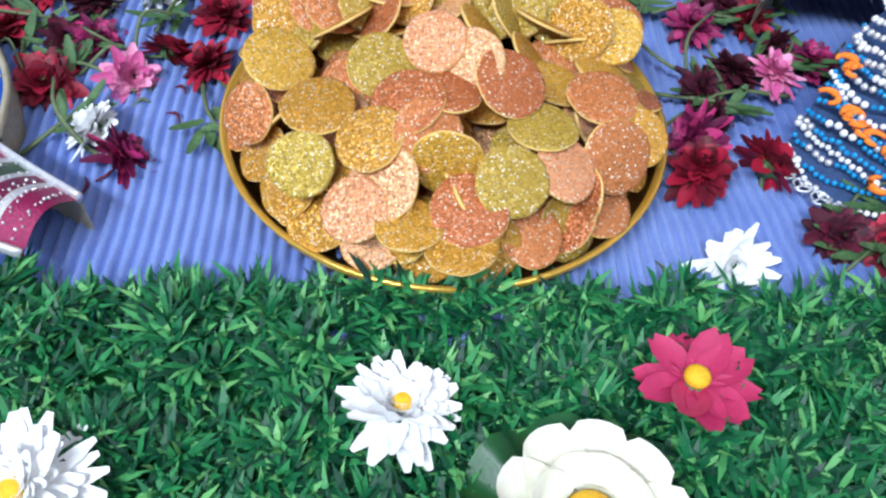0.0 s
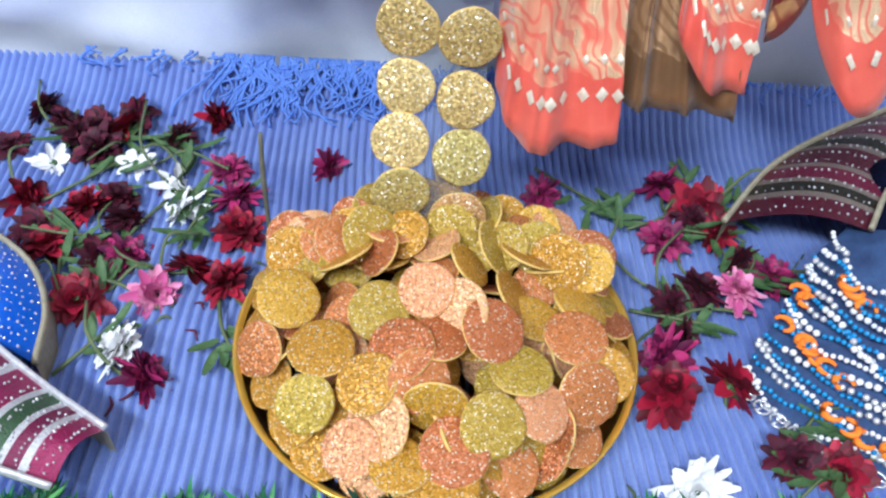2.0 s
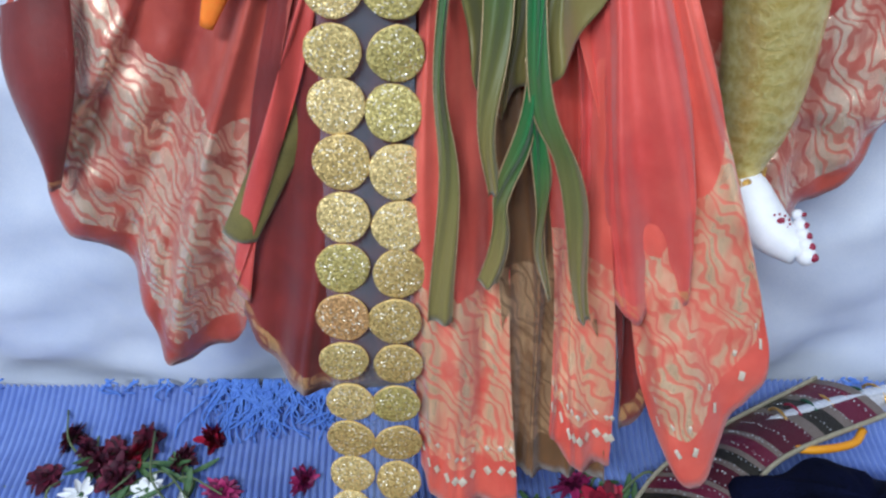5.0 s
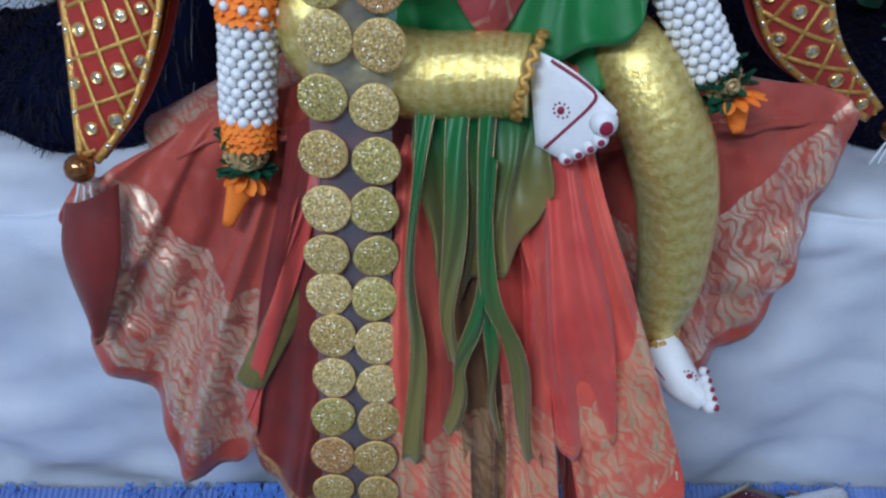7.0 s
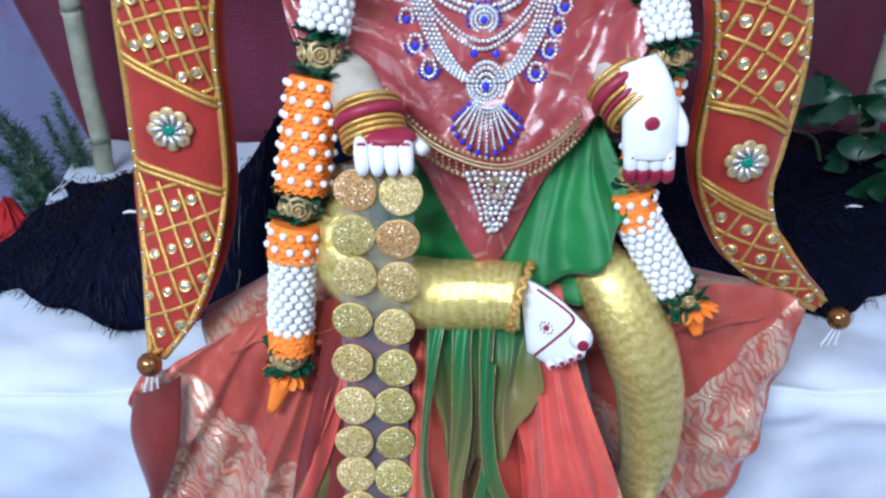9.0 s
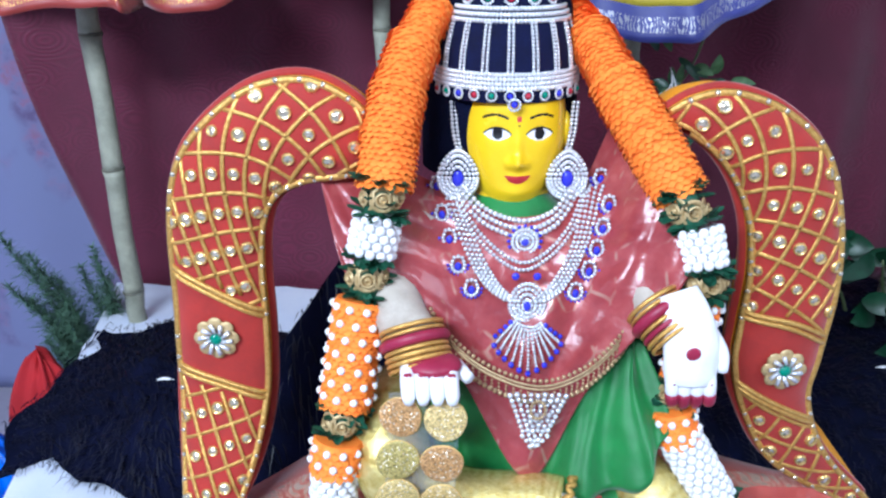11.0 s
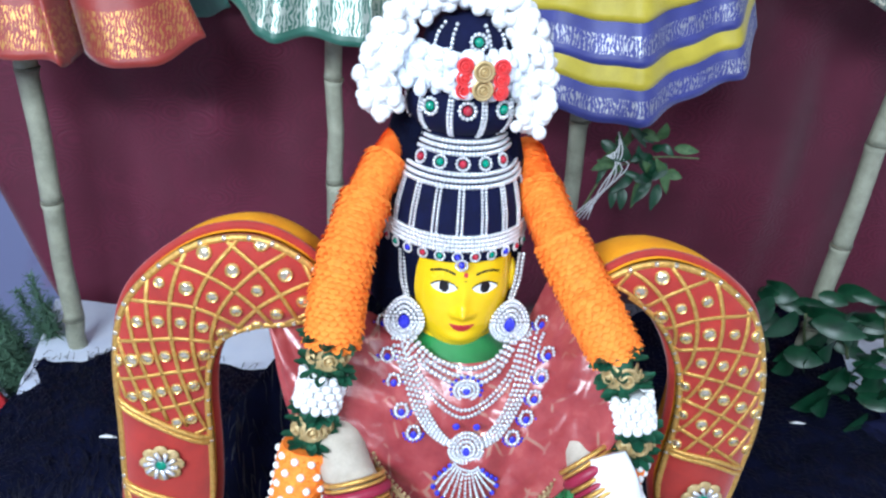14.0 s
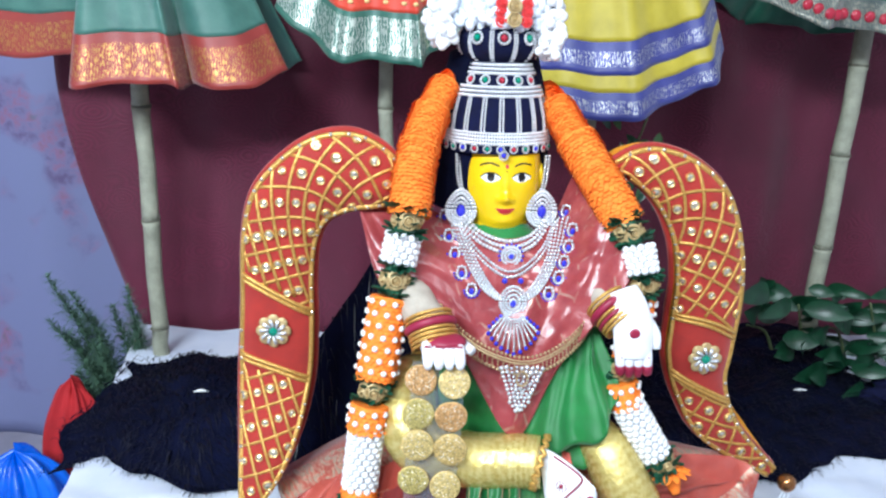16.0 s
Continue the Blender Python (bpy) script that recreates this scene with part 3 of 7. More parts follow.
def blue_mat():
    """Thick ribbed cotton mat; the ribs run away from the viewer, the far edge ends in a fringe."""
    root = thing("ribbed_mat", (0.05, 0.42, -0.018), "blue ribbed cotton mat with a fringed far edge", "mat")
    pitch, per = 0.0072, 8
    xs = np.arange(-0.62, 0.70, pitch / per)
    rows = []
    for y in np.linspace(0.195, 0.632, 60):
        sway = 0.006 * np.sin(5 * y + 1) + 0.0016 * np.sin(31 * y)
        low = 0.004 * np.sin(6 * xs + 9 * y) + 0.003 * np.sin(13 * y - 4 * xs)
        rib = 0.0056 * np.abs(np.cos(np.pi * xs / pitch)) ** 0.85 * (1 + 0.12 * np.sin(190 * y + 3 * np.sin(40 * xs)))
        lift = 0.034 * max(0, (y - 0.54) / 0.095) ** 2
        rows.append(np.stack([xs + sway, np.full_like(xs, y + 0.0), low + rib + lift], 1))
    s = Shape()
    s.grid(rows)
    part("weave", s, M["mat_blue"], root)
    f = Shape()
    r = random.Random(5)
    for i in range(250):
        knot = i < 190 and i % 14 < 11
        x = -0.17 + 0.0125 * (i // 14) + r.gauss(0, 0.003) if knot else r.uniform(-0.58, 0.62)
        n = r.uniform(0.016, 0.060) * (1.0 if knot else 0.3)
        drift, w, pts = r.gauss(0, 0.6), r.uniform(0, 6), []
        for k in range(7):
            u = k / 6
            y = 0.633 - n * u
            lift = 0.034 * max(0, (y - 0.54) / 0.095) ** 2
            pts.append((x + n * drift * u + 0.0095 * u * math.sin(w + 6.5 * u), y + 0.004 * u * math.sin(2 * w + 6 * u), lift + 0.009 + 0.003 * math.sin(w + 5 * u) * u + 0.006 * (1 - u) * u))
        f.tube(pts, [0.0013, 0.0010], 5, n=12)
    tagged(part("fringe", f, M["fringe"], root, "loose blue yarn fringe"), kind="stuff")


def turf():
    """Artificial grass: star-shaped tufts of flat blades on a backing."""
    root = thing("artificial_grass", (0.05, 0.02, -0.02), "strip of dense green artificial grass", "grass", kind="stuff")
    b = Shape()
    b.box((0.05, 0.0, 0.000), (1.3, 0.45, 0.012))
    part("backing", b, M["pad_leaf"], root, smooth=False)
    s = Shape()
    r = random.Random(3)
    verts, faces = [], []
    for _ in range(4700):
        near = r.random() < 0.86
        x = r.uniform(-0.30, 0.38) if near else r.uniform(-0.55, 0.65)
        y = r.uniform(-0.02, 0.226) + 0.03 * x * 0.8
        if near and y < 0.06 and r.random() < 0.5:
            continue
        h0 = 0.006 + 0.018 * max(0.0, 0.5 + noise.noise((x * 34, y * 34, 0))) * r.uniform(0.4, 1.0)
        lean = r.uniform(0, 6.28)
        for k in range(r.randint(7, 11)):
            a, up = r.uniform(0, 6.28), r.uniform(0.15, 1.15)
            n = r.uniform(0.010, 0.021)
            d = np.array((math.cos(a) * math.cos(up), math.sin(a) * math.cos(up), math.sin(up)))
            d += 0.3 * np.array((math.cos(lean), math.sin(lean), 0))
            side = np.array((-math.sin(a), math.cos(a), 0)) * r.uniform(0.0011, 0.0019)
            root_p = np.array((x, y, h0))
            mid, tip = root_p + d * n * 0.55, root_p + d * n - np.array((0, 0, 0.0025))
            i = len(verts)
            verts += [root_p - side * 0.6, root_p + side * 0.6, mid + side, mid - side, tip]
            faces += [(i, i + 1, i + 2, i + 3), (i + 3, i + 2, i + 4)]
    s.add(verts, faces)
    tagged(part("turf", s, M["grass"], root, smooth=False), kind="stuff")


printed_backdrop()
maroon_curtain()
white_table()
blue_mat()
turf()

# ---------------------------------------------------------------- offering plate and coins
PLATE = (0.018, 0.347)


def coin_mesh(name, r, h, face):
    s = Shape()
    n = 22
    prof = [(0.0001, h / 2), (r * 0.92, h / 2), (r * 0.985, h * 0.36), (r, 0), (r * 0.985, -h * 0.36), (r * 0.92, -h / 2), (0.0001, -h / 2)]
    wob = [1 + 0.02 * math.sin(3 * a + r * 1000) + 0.012 * math.sin(7 * a) for a in np.linspace(0, 2 * np.pi, n, endpoint=False)]
    rows = [[(q * w * math.cos(a), q * w * math.sin(a), z) for w, a in zip(wob, np.linspace(0, 2 * np.pi, n, endpoint=False))] for q, z in prof]
    s.grid(rows, loop=True)
    k = n
    for i in range(len(s.f)):
        s.m[i] = 1 if 2 * k <= i < 4 * k else 0
    return s.mesh(name, [face, M["coin_rim"]], True)


def plate_and_coins():
    x0, y0 = PLATE
    root = thing("brass_plate", (x0, y0, -0.004), "round brass plate with a raised polished rim", "plate")
    s = Shape()
    s.lathe((x0, y0, 0), [(0.002, 0.003), (0.10, 0.003), (0.118, 0.010), (0.124, 0.022)], 72)
    part("dish", s, M["plate_in"], root)
    s = Shape()
    s.lathe((x0, y0, 0), [(0.124, 0.021), (0.1275, 0.0245), (0.129, 0.0235), (0.1275, 0.019), (0.121, 0.004), (0.09, 0.001)], 96)
    part("rim", s, M["gold_rim"], root)
    big = {k: [coin_mesh("coin", q, 0.0022, M["coin_" + k]) for q in (0.0166, 0.0180, 0.0192)] for k in TONES}
    r = random.Random(21)
    label = "round glitter foam coin heaped on the brass plate"

    def put(x, y, z, tilt, way, i, tone=""):
        m = Matrix.Translation((x0 + x, y0 + y, z)) @ Matrix.Rotation(way, 4, "Z") @ Matrix.Rotation(tilt, 4, "Y") @ Matrix.Rotation(r.uniform(0, 6.28), 4, "Z")
        tagged(piece("coin", big[tone or r.choice("ggoccpy")][i % 3], m), label, "coin", "coins heaped on the plate")

    # the coins that lie on top of the heap: place, tone, lean towards the viewer
    upper = ((-0.035, -0.031, "o", 0.55), (-0.066, -0.050, "g", 0.05), (-0.072, -0.080, "o", 0.55), (-0.039, -0.074, "y", 0.45), (-0.032, -0.093, "p", 0.60), (-0.045, -0.104, "p", 0.50), (-0.011, -0.073, "c", 0.55), (-0.022, -0.057, "c", 0.30), (-0.001, -0.048, "c", -0.15), (0.009, -0.030, "p", 0.60), (0.029, -0.042, "c", 0.50), (-0.009, -0.020, "p", 0.50), (0.045, -0.061, "o", -0.05), (0.079, -0.034, "c", 0.10), (0.056, -0.082, "p", 0.35), (0.029, -0.093, "o", 0.50), (0.009, -0.105, "c", 0.35), (-0.019, -0.112, "g", 0.00), (0.005, -0.120, "g", 0.05), (-0.090, -0.014, "y", 0.40), (-0.104, -0.041, "c", 0.90), (-0.002, -0.085, "y", 1.25), (0.084, -0.067, "c", 0.80), (0.096, -0.053, "y", 0.50))
    for k, (x, y, tone, lean) in enumerate(upper):
        z = 0.050 + 0.034 * (1 - (x * x + y * y) / 0.115 ** 2) + 0.012 * max(0, y / 0.1) + 0.0012 * (k % 4)
        put(x, y, z, lean + r.uniform(-0.05, 0.15), -1.57 + r.uniform(-0.9, 0.9), 1 + k, tone)
    n = 0
    for layer, (count, rmax, z0, dome) in enumerate(((30, 0.110, 0.016, 0.004), (46, 0.110, 0.026, 0.018), (40, 0.106, 0.034, 0.028))):
        for i in range(count):
            q = math.sqrt((i + 0.5) / count) * rmax
            a = i * 2.39996 + layer * 1.1 + r.uniform(-0.25, 0.25)
            x, y = q * math.cos(a), q * math.sin(a)
            z = z0 + dome * (1 - (q / 0.115) ** 2) + 0.012 * max(0, y / 0.1) + r.uniform(0, 0.004)
            tilt = r.uniform(0.10, 0.95) + 0.25 * (q / 0.11) ** 2
            way = a + r.uniform(-2.2, 2.2)
            put(x, y, z, tilt, way, n)
            n += 1
    # coins that lean up against the far side of the heap
    for i in range(22):
        x = -0.100 + 0.200 * (i % 11) / 10 + r.uniform(-0.007, 0.007)
        y = (0.048 if i < 11 else 0.082) * math.sqrt(max(0.1, 1 - (x / 0.125) ** 2)) + r.uniform(-0.006, 0.006)
        put(x, y, (0.066 if i < 11 else 0.056) + r.uniform(-0.004, 0.006) - 0.12 * abs(x), r.uniform(0.45, 1.0), -1.57 + r.uniform(-0.7, 0.7), n)
        n += 1
    for i in range(26):
        a = i * 2 * math.pi / 26 + r.uniform(-0.06, 0.06)
        put(0.110 * math.cos(a), 0.110 * math.sin(a), 0.029 + r.uniform(0, 0.006), r.uniform(0.35, 0.9), a, n)
        n += 1


plate_and_coins()


def strand_y(z):
    return float(np.interp(z, (0.04, 0.10, 0.16, 0.30, 0.46, 0.60, 0.64, 0.70, 0.76), (0.404, 0.414, 0.436, 0.450, 0.497, 0.516, 0.518, 0.521, 0.532)))


def coin_strand():
    """Two columns of coins on a clear strip that runs from the palm over the lap down to the plate."""
    root = thing("coin_strand", (0.01, 0.41, 0.04), "strand of paired gold glitter coins on a clear strip", "coin garland")
    zs = np.linspace(0.055, 0.745, 60)
    xc = np.interp(zs, (0.05, 0.3, 0.45, 0.6, 0.74), (0.009, 0.010, 0.011, 0.013, 0.021))
    s = Shape()
    s.grid([[(c + dx, strand_y(z) + 0.0005 + 0.003 * math.sin(60 * z + dx * 90), z) for dx in (-0.030, -0.01, 0.01, 0.030)] for z, c in zip(zs, xc)])
    part("strip", s, M["film"], root, "clear plastic strip")
    mesh = [coin_mesh("coin", 0.0180 + 0.0005 * i, 0.0024, M["coin_strand"]) for i in range(3)]
    r = random.Random(8)
    left = (0.725, 0.686, 0.648, 0.605, 0.563, 0.520, 0.481, 0.448, 0.413, 0.377, 0.342, 0.306, 0.268, 0.228, 0.190, 0.153, 0.121, 0.087)
    right = (0.722, 0.683, 0.643, 0.598, 0.558, 0.519, 0.480, 0.444, 0.407, 0.371, 0.338, 0.303, 0.265, 0.226, 0.185, 0.147, 0.113, 0.070)
    for side, zz in ((-0.0185, left), (0.0185, right)):
        for i, z in enumerate(zz):
            c = float(np.interp(z, (0.05, 0.3, 0.45, 0.6, 0.74), (0.009, 0.010, 0.011, 0.013, 0.021)))
            slope = math.atan2(strand_y(z + 0.012) - strand_y(z - 0.012), 0.024)
            m = Matrix.Translation((c + side + r.uniform(-0.002, 0.002), strand_y(z) - 0.0035, z)) @ Matrix.Rotation(math.pi / 2 - slope + r.uniform(-0.09, 0.09), 4, "X") @ Matrix.Rotation(r.uniform(-0.12, 0.12), 4, "Y") @ Matrix.Rotation(r.uniform(0, 6.28), 4, "Z")
            piece("coin", mesh[i % 3], m, root)


coin_strand()

# ---------------------------------------------------------------- the seated figure
FX = 0.099


def face_front(x, z):
    """How far the enamel face stands out towards the viewer at a place."""
    a, h = (x - FX) / 0.0500, (z - 0.915) / 0.064
    narrow = 1 - 0.26 * max(0.0, (0.918 - z) / 0.05) ** 1.5
    q = max(0.0, 1 - abs(a / max(0.5, narrow)) ** 2.3 - abs(h) ** 2.6 * 0.45)
    d = 0.046 * q ** 0.5
    d += 0.0095 * math.exp(-((x - FX - 0.002) / 0.0055) ** 2) * (math.exp(-((z - 0.9035) / 0.007) ** 2) + 0.35 * math.exp(-((z - 0.917) / 0.012) ** 2))
    d += 0.0030 * math.exp(-((abs(x - FX - 0.002) - 0.008) / 0.0045) ** 2 - ((z - 0.902) / 0.005) ** 2)
    d += 0.0030 * math.exp(-((x - FX - 0.002) / 0.011) ** 2 - ((z - 0.889) / 0.005) ** 2)
    d += 0.0040 * math.exp(-((x - FX - 0.001) / 0.014) ** 2 - ((z - 0.875) / 0.008) ** 2)
    d -= 0.0022 * math.exp(-((abs(x - FX - 0.002) - 0.019) / 0.011) ** 2 - ((z - 0.930) / 0.008) ** 2)
    return d


def face_slot(p):
    """Which paint lies at a place of the face."""
    x, z = p[0] - FX - 0.002, p[2]
    e = abs(x) - 0.0190
    lid = 0.0055 * max(0, 1 - (e / 0.0125) ** 2)
    if abs(e) < 0.0125 and abs(z - 0.9290) < 0.0014 + lid:
        if z > 0.9290 + lid - 0.0004 or (e / 0.0048) ** 2 + ((z - 0.9294) / 0.0054) ** 2 < 1:
            return 1
        if abs(z - 0.9290) < lid:
            return 2
    if 0.009 < abs(x) < 0.032 and abs(z - (0.9432 + 0.0034 * math.sin((abs(x) - 0.009) / 0.023 * 3.1))) < 0.0012:
        return 1
    if x ** 2 + (z - 0.9430) ** 2 < 0.0024 ** 2:
        return 3
    if x ** 2 + (z - 0.9372) ** 2 < 0.0009 ** 2:
        return 1
    if abs(x) < 0.0122 and abs(z - (0.8876 + 24.0 * x * x)) < 0.0040 * (1 - (x / 0.0124) ** 2):
        return 3
    return 0


def figure():
    """The statue: enamel head, sleeves, white palms and feet, gold-papered legs, in one mesh."""
    s = Shape()
    SK, INK, WH, RED, SLV, GLD, LAC, GRN, HAIR = range(9)
    # face
    rows = []
    for z in np.linspace(0.972, 0.862, 170):
        w = 0.0500 * (1 - 0.30 * max(0.0, (0.918 - z) / 0.05) ** 1.6)
        rows.append([(FX + w * u, 0.706 - face_front(FX + w * u, z), z) for u in np.sin(np.linspace(-1, 1, 150) * np.pi / 2)])
    s.grid(rows, pick=face_slot)
    s.lathe((FX, 0.700, 0), [(0.034, 0.885), (0.036, 0.868), (0.037, 0.863)], 32, 1.0, 0.9, SK)
    s.lathe((FX, 0.700, 0), [(0.0365, 0.866), (0.038, 0.855), (0.05, 0.846)], 32, 1.0, 0.9, GRN)
    for side in (-1, 1):
        s.ball((FX + side * 0.049, 0.700, 0.926), (0.005, 0.011, 0.017), 10, 8, SK)
    # dark hair behind the face
    s.ball((FX, 0.728, 0.935), (0.057, 0.042, 0.085), 24, 14, HAIR)
    # trunk
    s.lathe((0.10, 0.690, 0), [(0.03, 0.868), (0.05, 0.852), (0.085, 0.83), (0.10, 0.79), (0.088, 0.73), (0.09, 0.66), (0.11, 0.58), (0.115, 0.50), (0.10, 0.44)], 40, 1.0, 0.72, GRN)
    # sleeves
    s.tube([(0.015, 0.68, 0.84), (-0.012, 0.645, 0.80), (-0.006, 0.60, 0.785), (0.012, 0.565, 0.775)], [0.030, 0.028, 0.025, 0.021], 16, SLV, n=18)
    s.tube([(0.190, 0.69, 0.84), (0.212, 0.655, 0.822), (0.216, 0.615, 0.802), (0.226, 0.570, 0.780)], [0.028, 0.024, 0.022, 0.019], 16, SLV, n=18)
    # palm that pours the coins: rounded back, fingers curled over the strand, painted knuckles
    s.ball((0.024, 0.546, 0.757), (0.026, 0.024, 0.0125), 18, 10, WH)
    s.ball((0.028, 0.540, 0.7645), (0.0235, 0.019, 0.0078), 18, 8, LAC)
    for i in range(4):
        x = 0.006 + 0.0118 * i
        s.tube([(x, 0.538, 0.762), (x + 0.001, 0.523, 0.7585), (x + 0.002, 0.516, 0.748), (x + 0.002, 0.518, 0.742)], [0.0062, 0.0064, 0.0058, 0.0042], 10, WH, n=10)
        s.ball((x + 0.001, 0.5235, 0.7632), (0.0042, 0.0040, 0.0022), 8, 5, LAC)
    s.tube([(0.046, 0.55, 0.757), (0.057, 0.532, 0.756)], [0.0075, 0.0052], 10, WH, n=6)
    # lowered open palm, fingers held together
    s.tube([(0.230, 0.566, 0.8200), (0.236, 0.556, 0.8030), (0.241, 0.549, 0.7800), (0.242, 0.546, 0.7560), (0.242, 0.546, 0.7460)], [0.0165, 0.0205, 0.0235, 0.0225, 0.0205], 20, WH, flat=0.48, n=20)
    s.ball((0.240, 0.5370, 0.7770), (0.0062, 0.0012, 0.0062), 12, 6, LAC)
    for i in range(4):
        x = 0.2265 + 0.0103 * i
        tip = 0.720 + 0.0035 * abs(i - 1.4)
        s.tube([(x, 0.547, 0.7600), (x + 0.001, 0.5435, 0.7460), (x + 0.002, 0.5440, 0.7360)], [0.0060, 0.0062, 0.0060], 10, WH, n=8)
        s.tube([(x + 0.002, 0.5440, 0.7370), (x + 0.003, 0.5455, 0.7280), (x + 0.003, 0.548, tip)], [0.0063, 0.0060, 0.0042], 10, LAC, n=6)
        s.ball((x + 0.001, 0.5372, 0.7480), (0.0010, 0.0008, 0.0010), 6, 4, LAC)
    s.tube([(0.256, 0.556, 0.7880), (0.267, 0.549, 0.7720), (0.269, 0.546, 0.7560)], [0.0080, 0.0062, 0.0045], 10, WH, n=8)
    # folded leg
    s.tube([(0.020, 0.68, 0.655), (-0.014, 0.625, 0.668), (-0.014, 0.580, 0.648), (0.008, 0.565, 0.616), (0.060, 0.560, 0.604), (0.114, 0.554, 0.607), (0.145, 0.546, 0.610)], [0.036, 0.038, 0.038, 0.036, 0.034, 0.033, 0.031], 22, GLD, n=46)
    # hanging leg
    s.tube([(0.195, 0.63, 0.600), (0.212, 0.595, 0.622), (0.224, 0.570, 0.618), (0.239, 0.554, 0.592), (0.258, 0.543, 0.555), (0.274, 0.541, 0.500), (0.280, 0.538, 0.426), (0.273, 0.537, 0.374)], [0.026, 0.027, 0.029, 0.033, 0.035, 0.033, 0.028, 0.021], 22, GLD, n=50)
    # foot of the folded leg: the sole faces the viewer, five toes along its lower end
    front, back = [], []
    for u in np.linspace(0, 1, 22):
        a, b = [], []
        for v in np.linspace(0, 1, 18):
            x = (1 - u) * (0.140 + 0.010 * v) + u * (0.200 - 0.030 * v)
            z = (1 - u) * (0.634 - 0.070 * v) + u * (0.606 - 0.048 * v)
            x, z = x + 0.006 * math.sin(math.pi * v) * u, z + 0.006 * math.sin(math.pi * u) * (1 - v)
            dome = (max(0.0, 1 - (2 * u - 1) ** 6) * max(0.0, 1 - (2 * v - 1) ** 4)) ** 0.5
            y = 0.5408 - 0.6951 * x + 0.1453 * z
            a.append((x, y - 0.007 * dome + 0.006, z))
            b.append((x, y + 0.020 * dome + 0.006, z))
        front.append(a)
        back.append(b[::-1])
    s.grid(front, WH)
    s.grid(back, WH)

    def sole(x, z):
        return (x, 0.5408 - 0.6951 * x + 0.1453 * z - 0.0014, z)

    for k, (x, z, r) in enumerate(((0.1915, 0.5965, 0.0105), (0.190, 0.584, 0.0068), (0.184, 0.577, 0.0065), (0.177, 0.570, 0.0062), (0.170, 0.563, 0.0058))):
        p = np.array(sole(x, z))
        s.ball(p + np.array((0.001, 0.006, -0.001)), r, 12, 8, WH)
        s.ball(p + np.array((0.001, 0.0062 - r, -0.001)), (0.0050 if k == 0 else 0.0026, 0.0012, 0.0056 if k == 0 else 0.0026), 10, 6, LAC)
    # foot of the hanging leg
    s.tube([(0.270, 0.536, 0.368), (0.283, 0.517, 0.357), (0.298, 0.495, 0.346), (0.312, 0.476, 0.341)], [0.0225, 0.0215, 0.0165, 0.0095], 18, WH, flat=0.85, n=18)
    for k in range(5):
        c = np.array((0.315 - 0.001 * k, 0.4715 + 0.0055 * k, 0.343 + 0.0050 * k))
        s.ball(c, 0.0072 - 0.0008 * k, 10, 6, WH)
        s.ball(c + np.array((0.0030, -0.0045 + 0.0004 * k, 0.002)), 0.0034 - 0.0004 * k, 8, 5, LAC)
    # painted ornament on both feet
    for c in (sole(0.164, 0.598), (0.2985, 0.4895, 0.3600)):
        for k in range(10):
            a = k * 0.628
            s.ball((c[0] + 0.0052 * math.cos(a), c[1] - 0.0034 * math.cos(a) + (0.0008 * math.sin(a)), c[2] + 0.0052 * math.sin(a)), 0.0010, 5, 4, LAC)
        s.ball(c, (0.0032, 0.0018, 0.0032), 8, 5, LAC)
    s.tube([sole(*q) for q in ((0.155, 0.631), (0.174, 0.623), (0.184, 0.616), (0.182, 0.607), (0.169, 0.587), (0.155, 0.567))], 0.0012, 5, LAC, n=30)
    s.tube([(0.258, 0.517, 0.371), (0.272, 0.503, 0.358), (0.290, 0.486, 0.345), (0.303, 0.481, 0.350), (0.304, 0.489, 0.358)], 0.0012, 5, LAC, n=22)
    ob = part("seated_statue", s, [M["face"], M["ink"], M["white_paint"], M["lip"], M["sleeve"], M["gold_leg"], M["lac"], M["green"], M["velvet_black"]])
    tagged(ob, "seated statue with yellow enamel face and gold-papered legs", "statue")


figure()


def anklets():
    r = random.Random(4)
    for c, axis, rad in (((0.144, 0.546, 0.610), (1, -0.3, -0.2), 0.0325), ((0.273, 0.537, 0.377), (0.1, -0.1, 1), 0.0235)):
        s = Shape()
        q = Vector(axis).to_track_quat("Z", "Y").to_matrix()
        ring = [np.array(c) + np.array(q @ Vector((rad * math.cos(a), rad * math.sin(a), 0.0026 * math.sin(17 * a)))) for a in np.linspace(0, 2 * math.pi, 137)]
        s.tube(ring, 0.0028, 6)
        solid("anklet", s, M["gold_braid"], "scalloped gold paper anklet on the statue's leg", "anklet", group="anklets")


anklets()


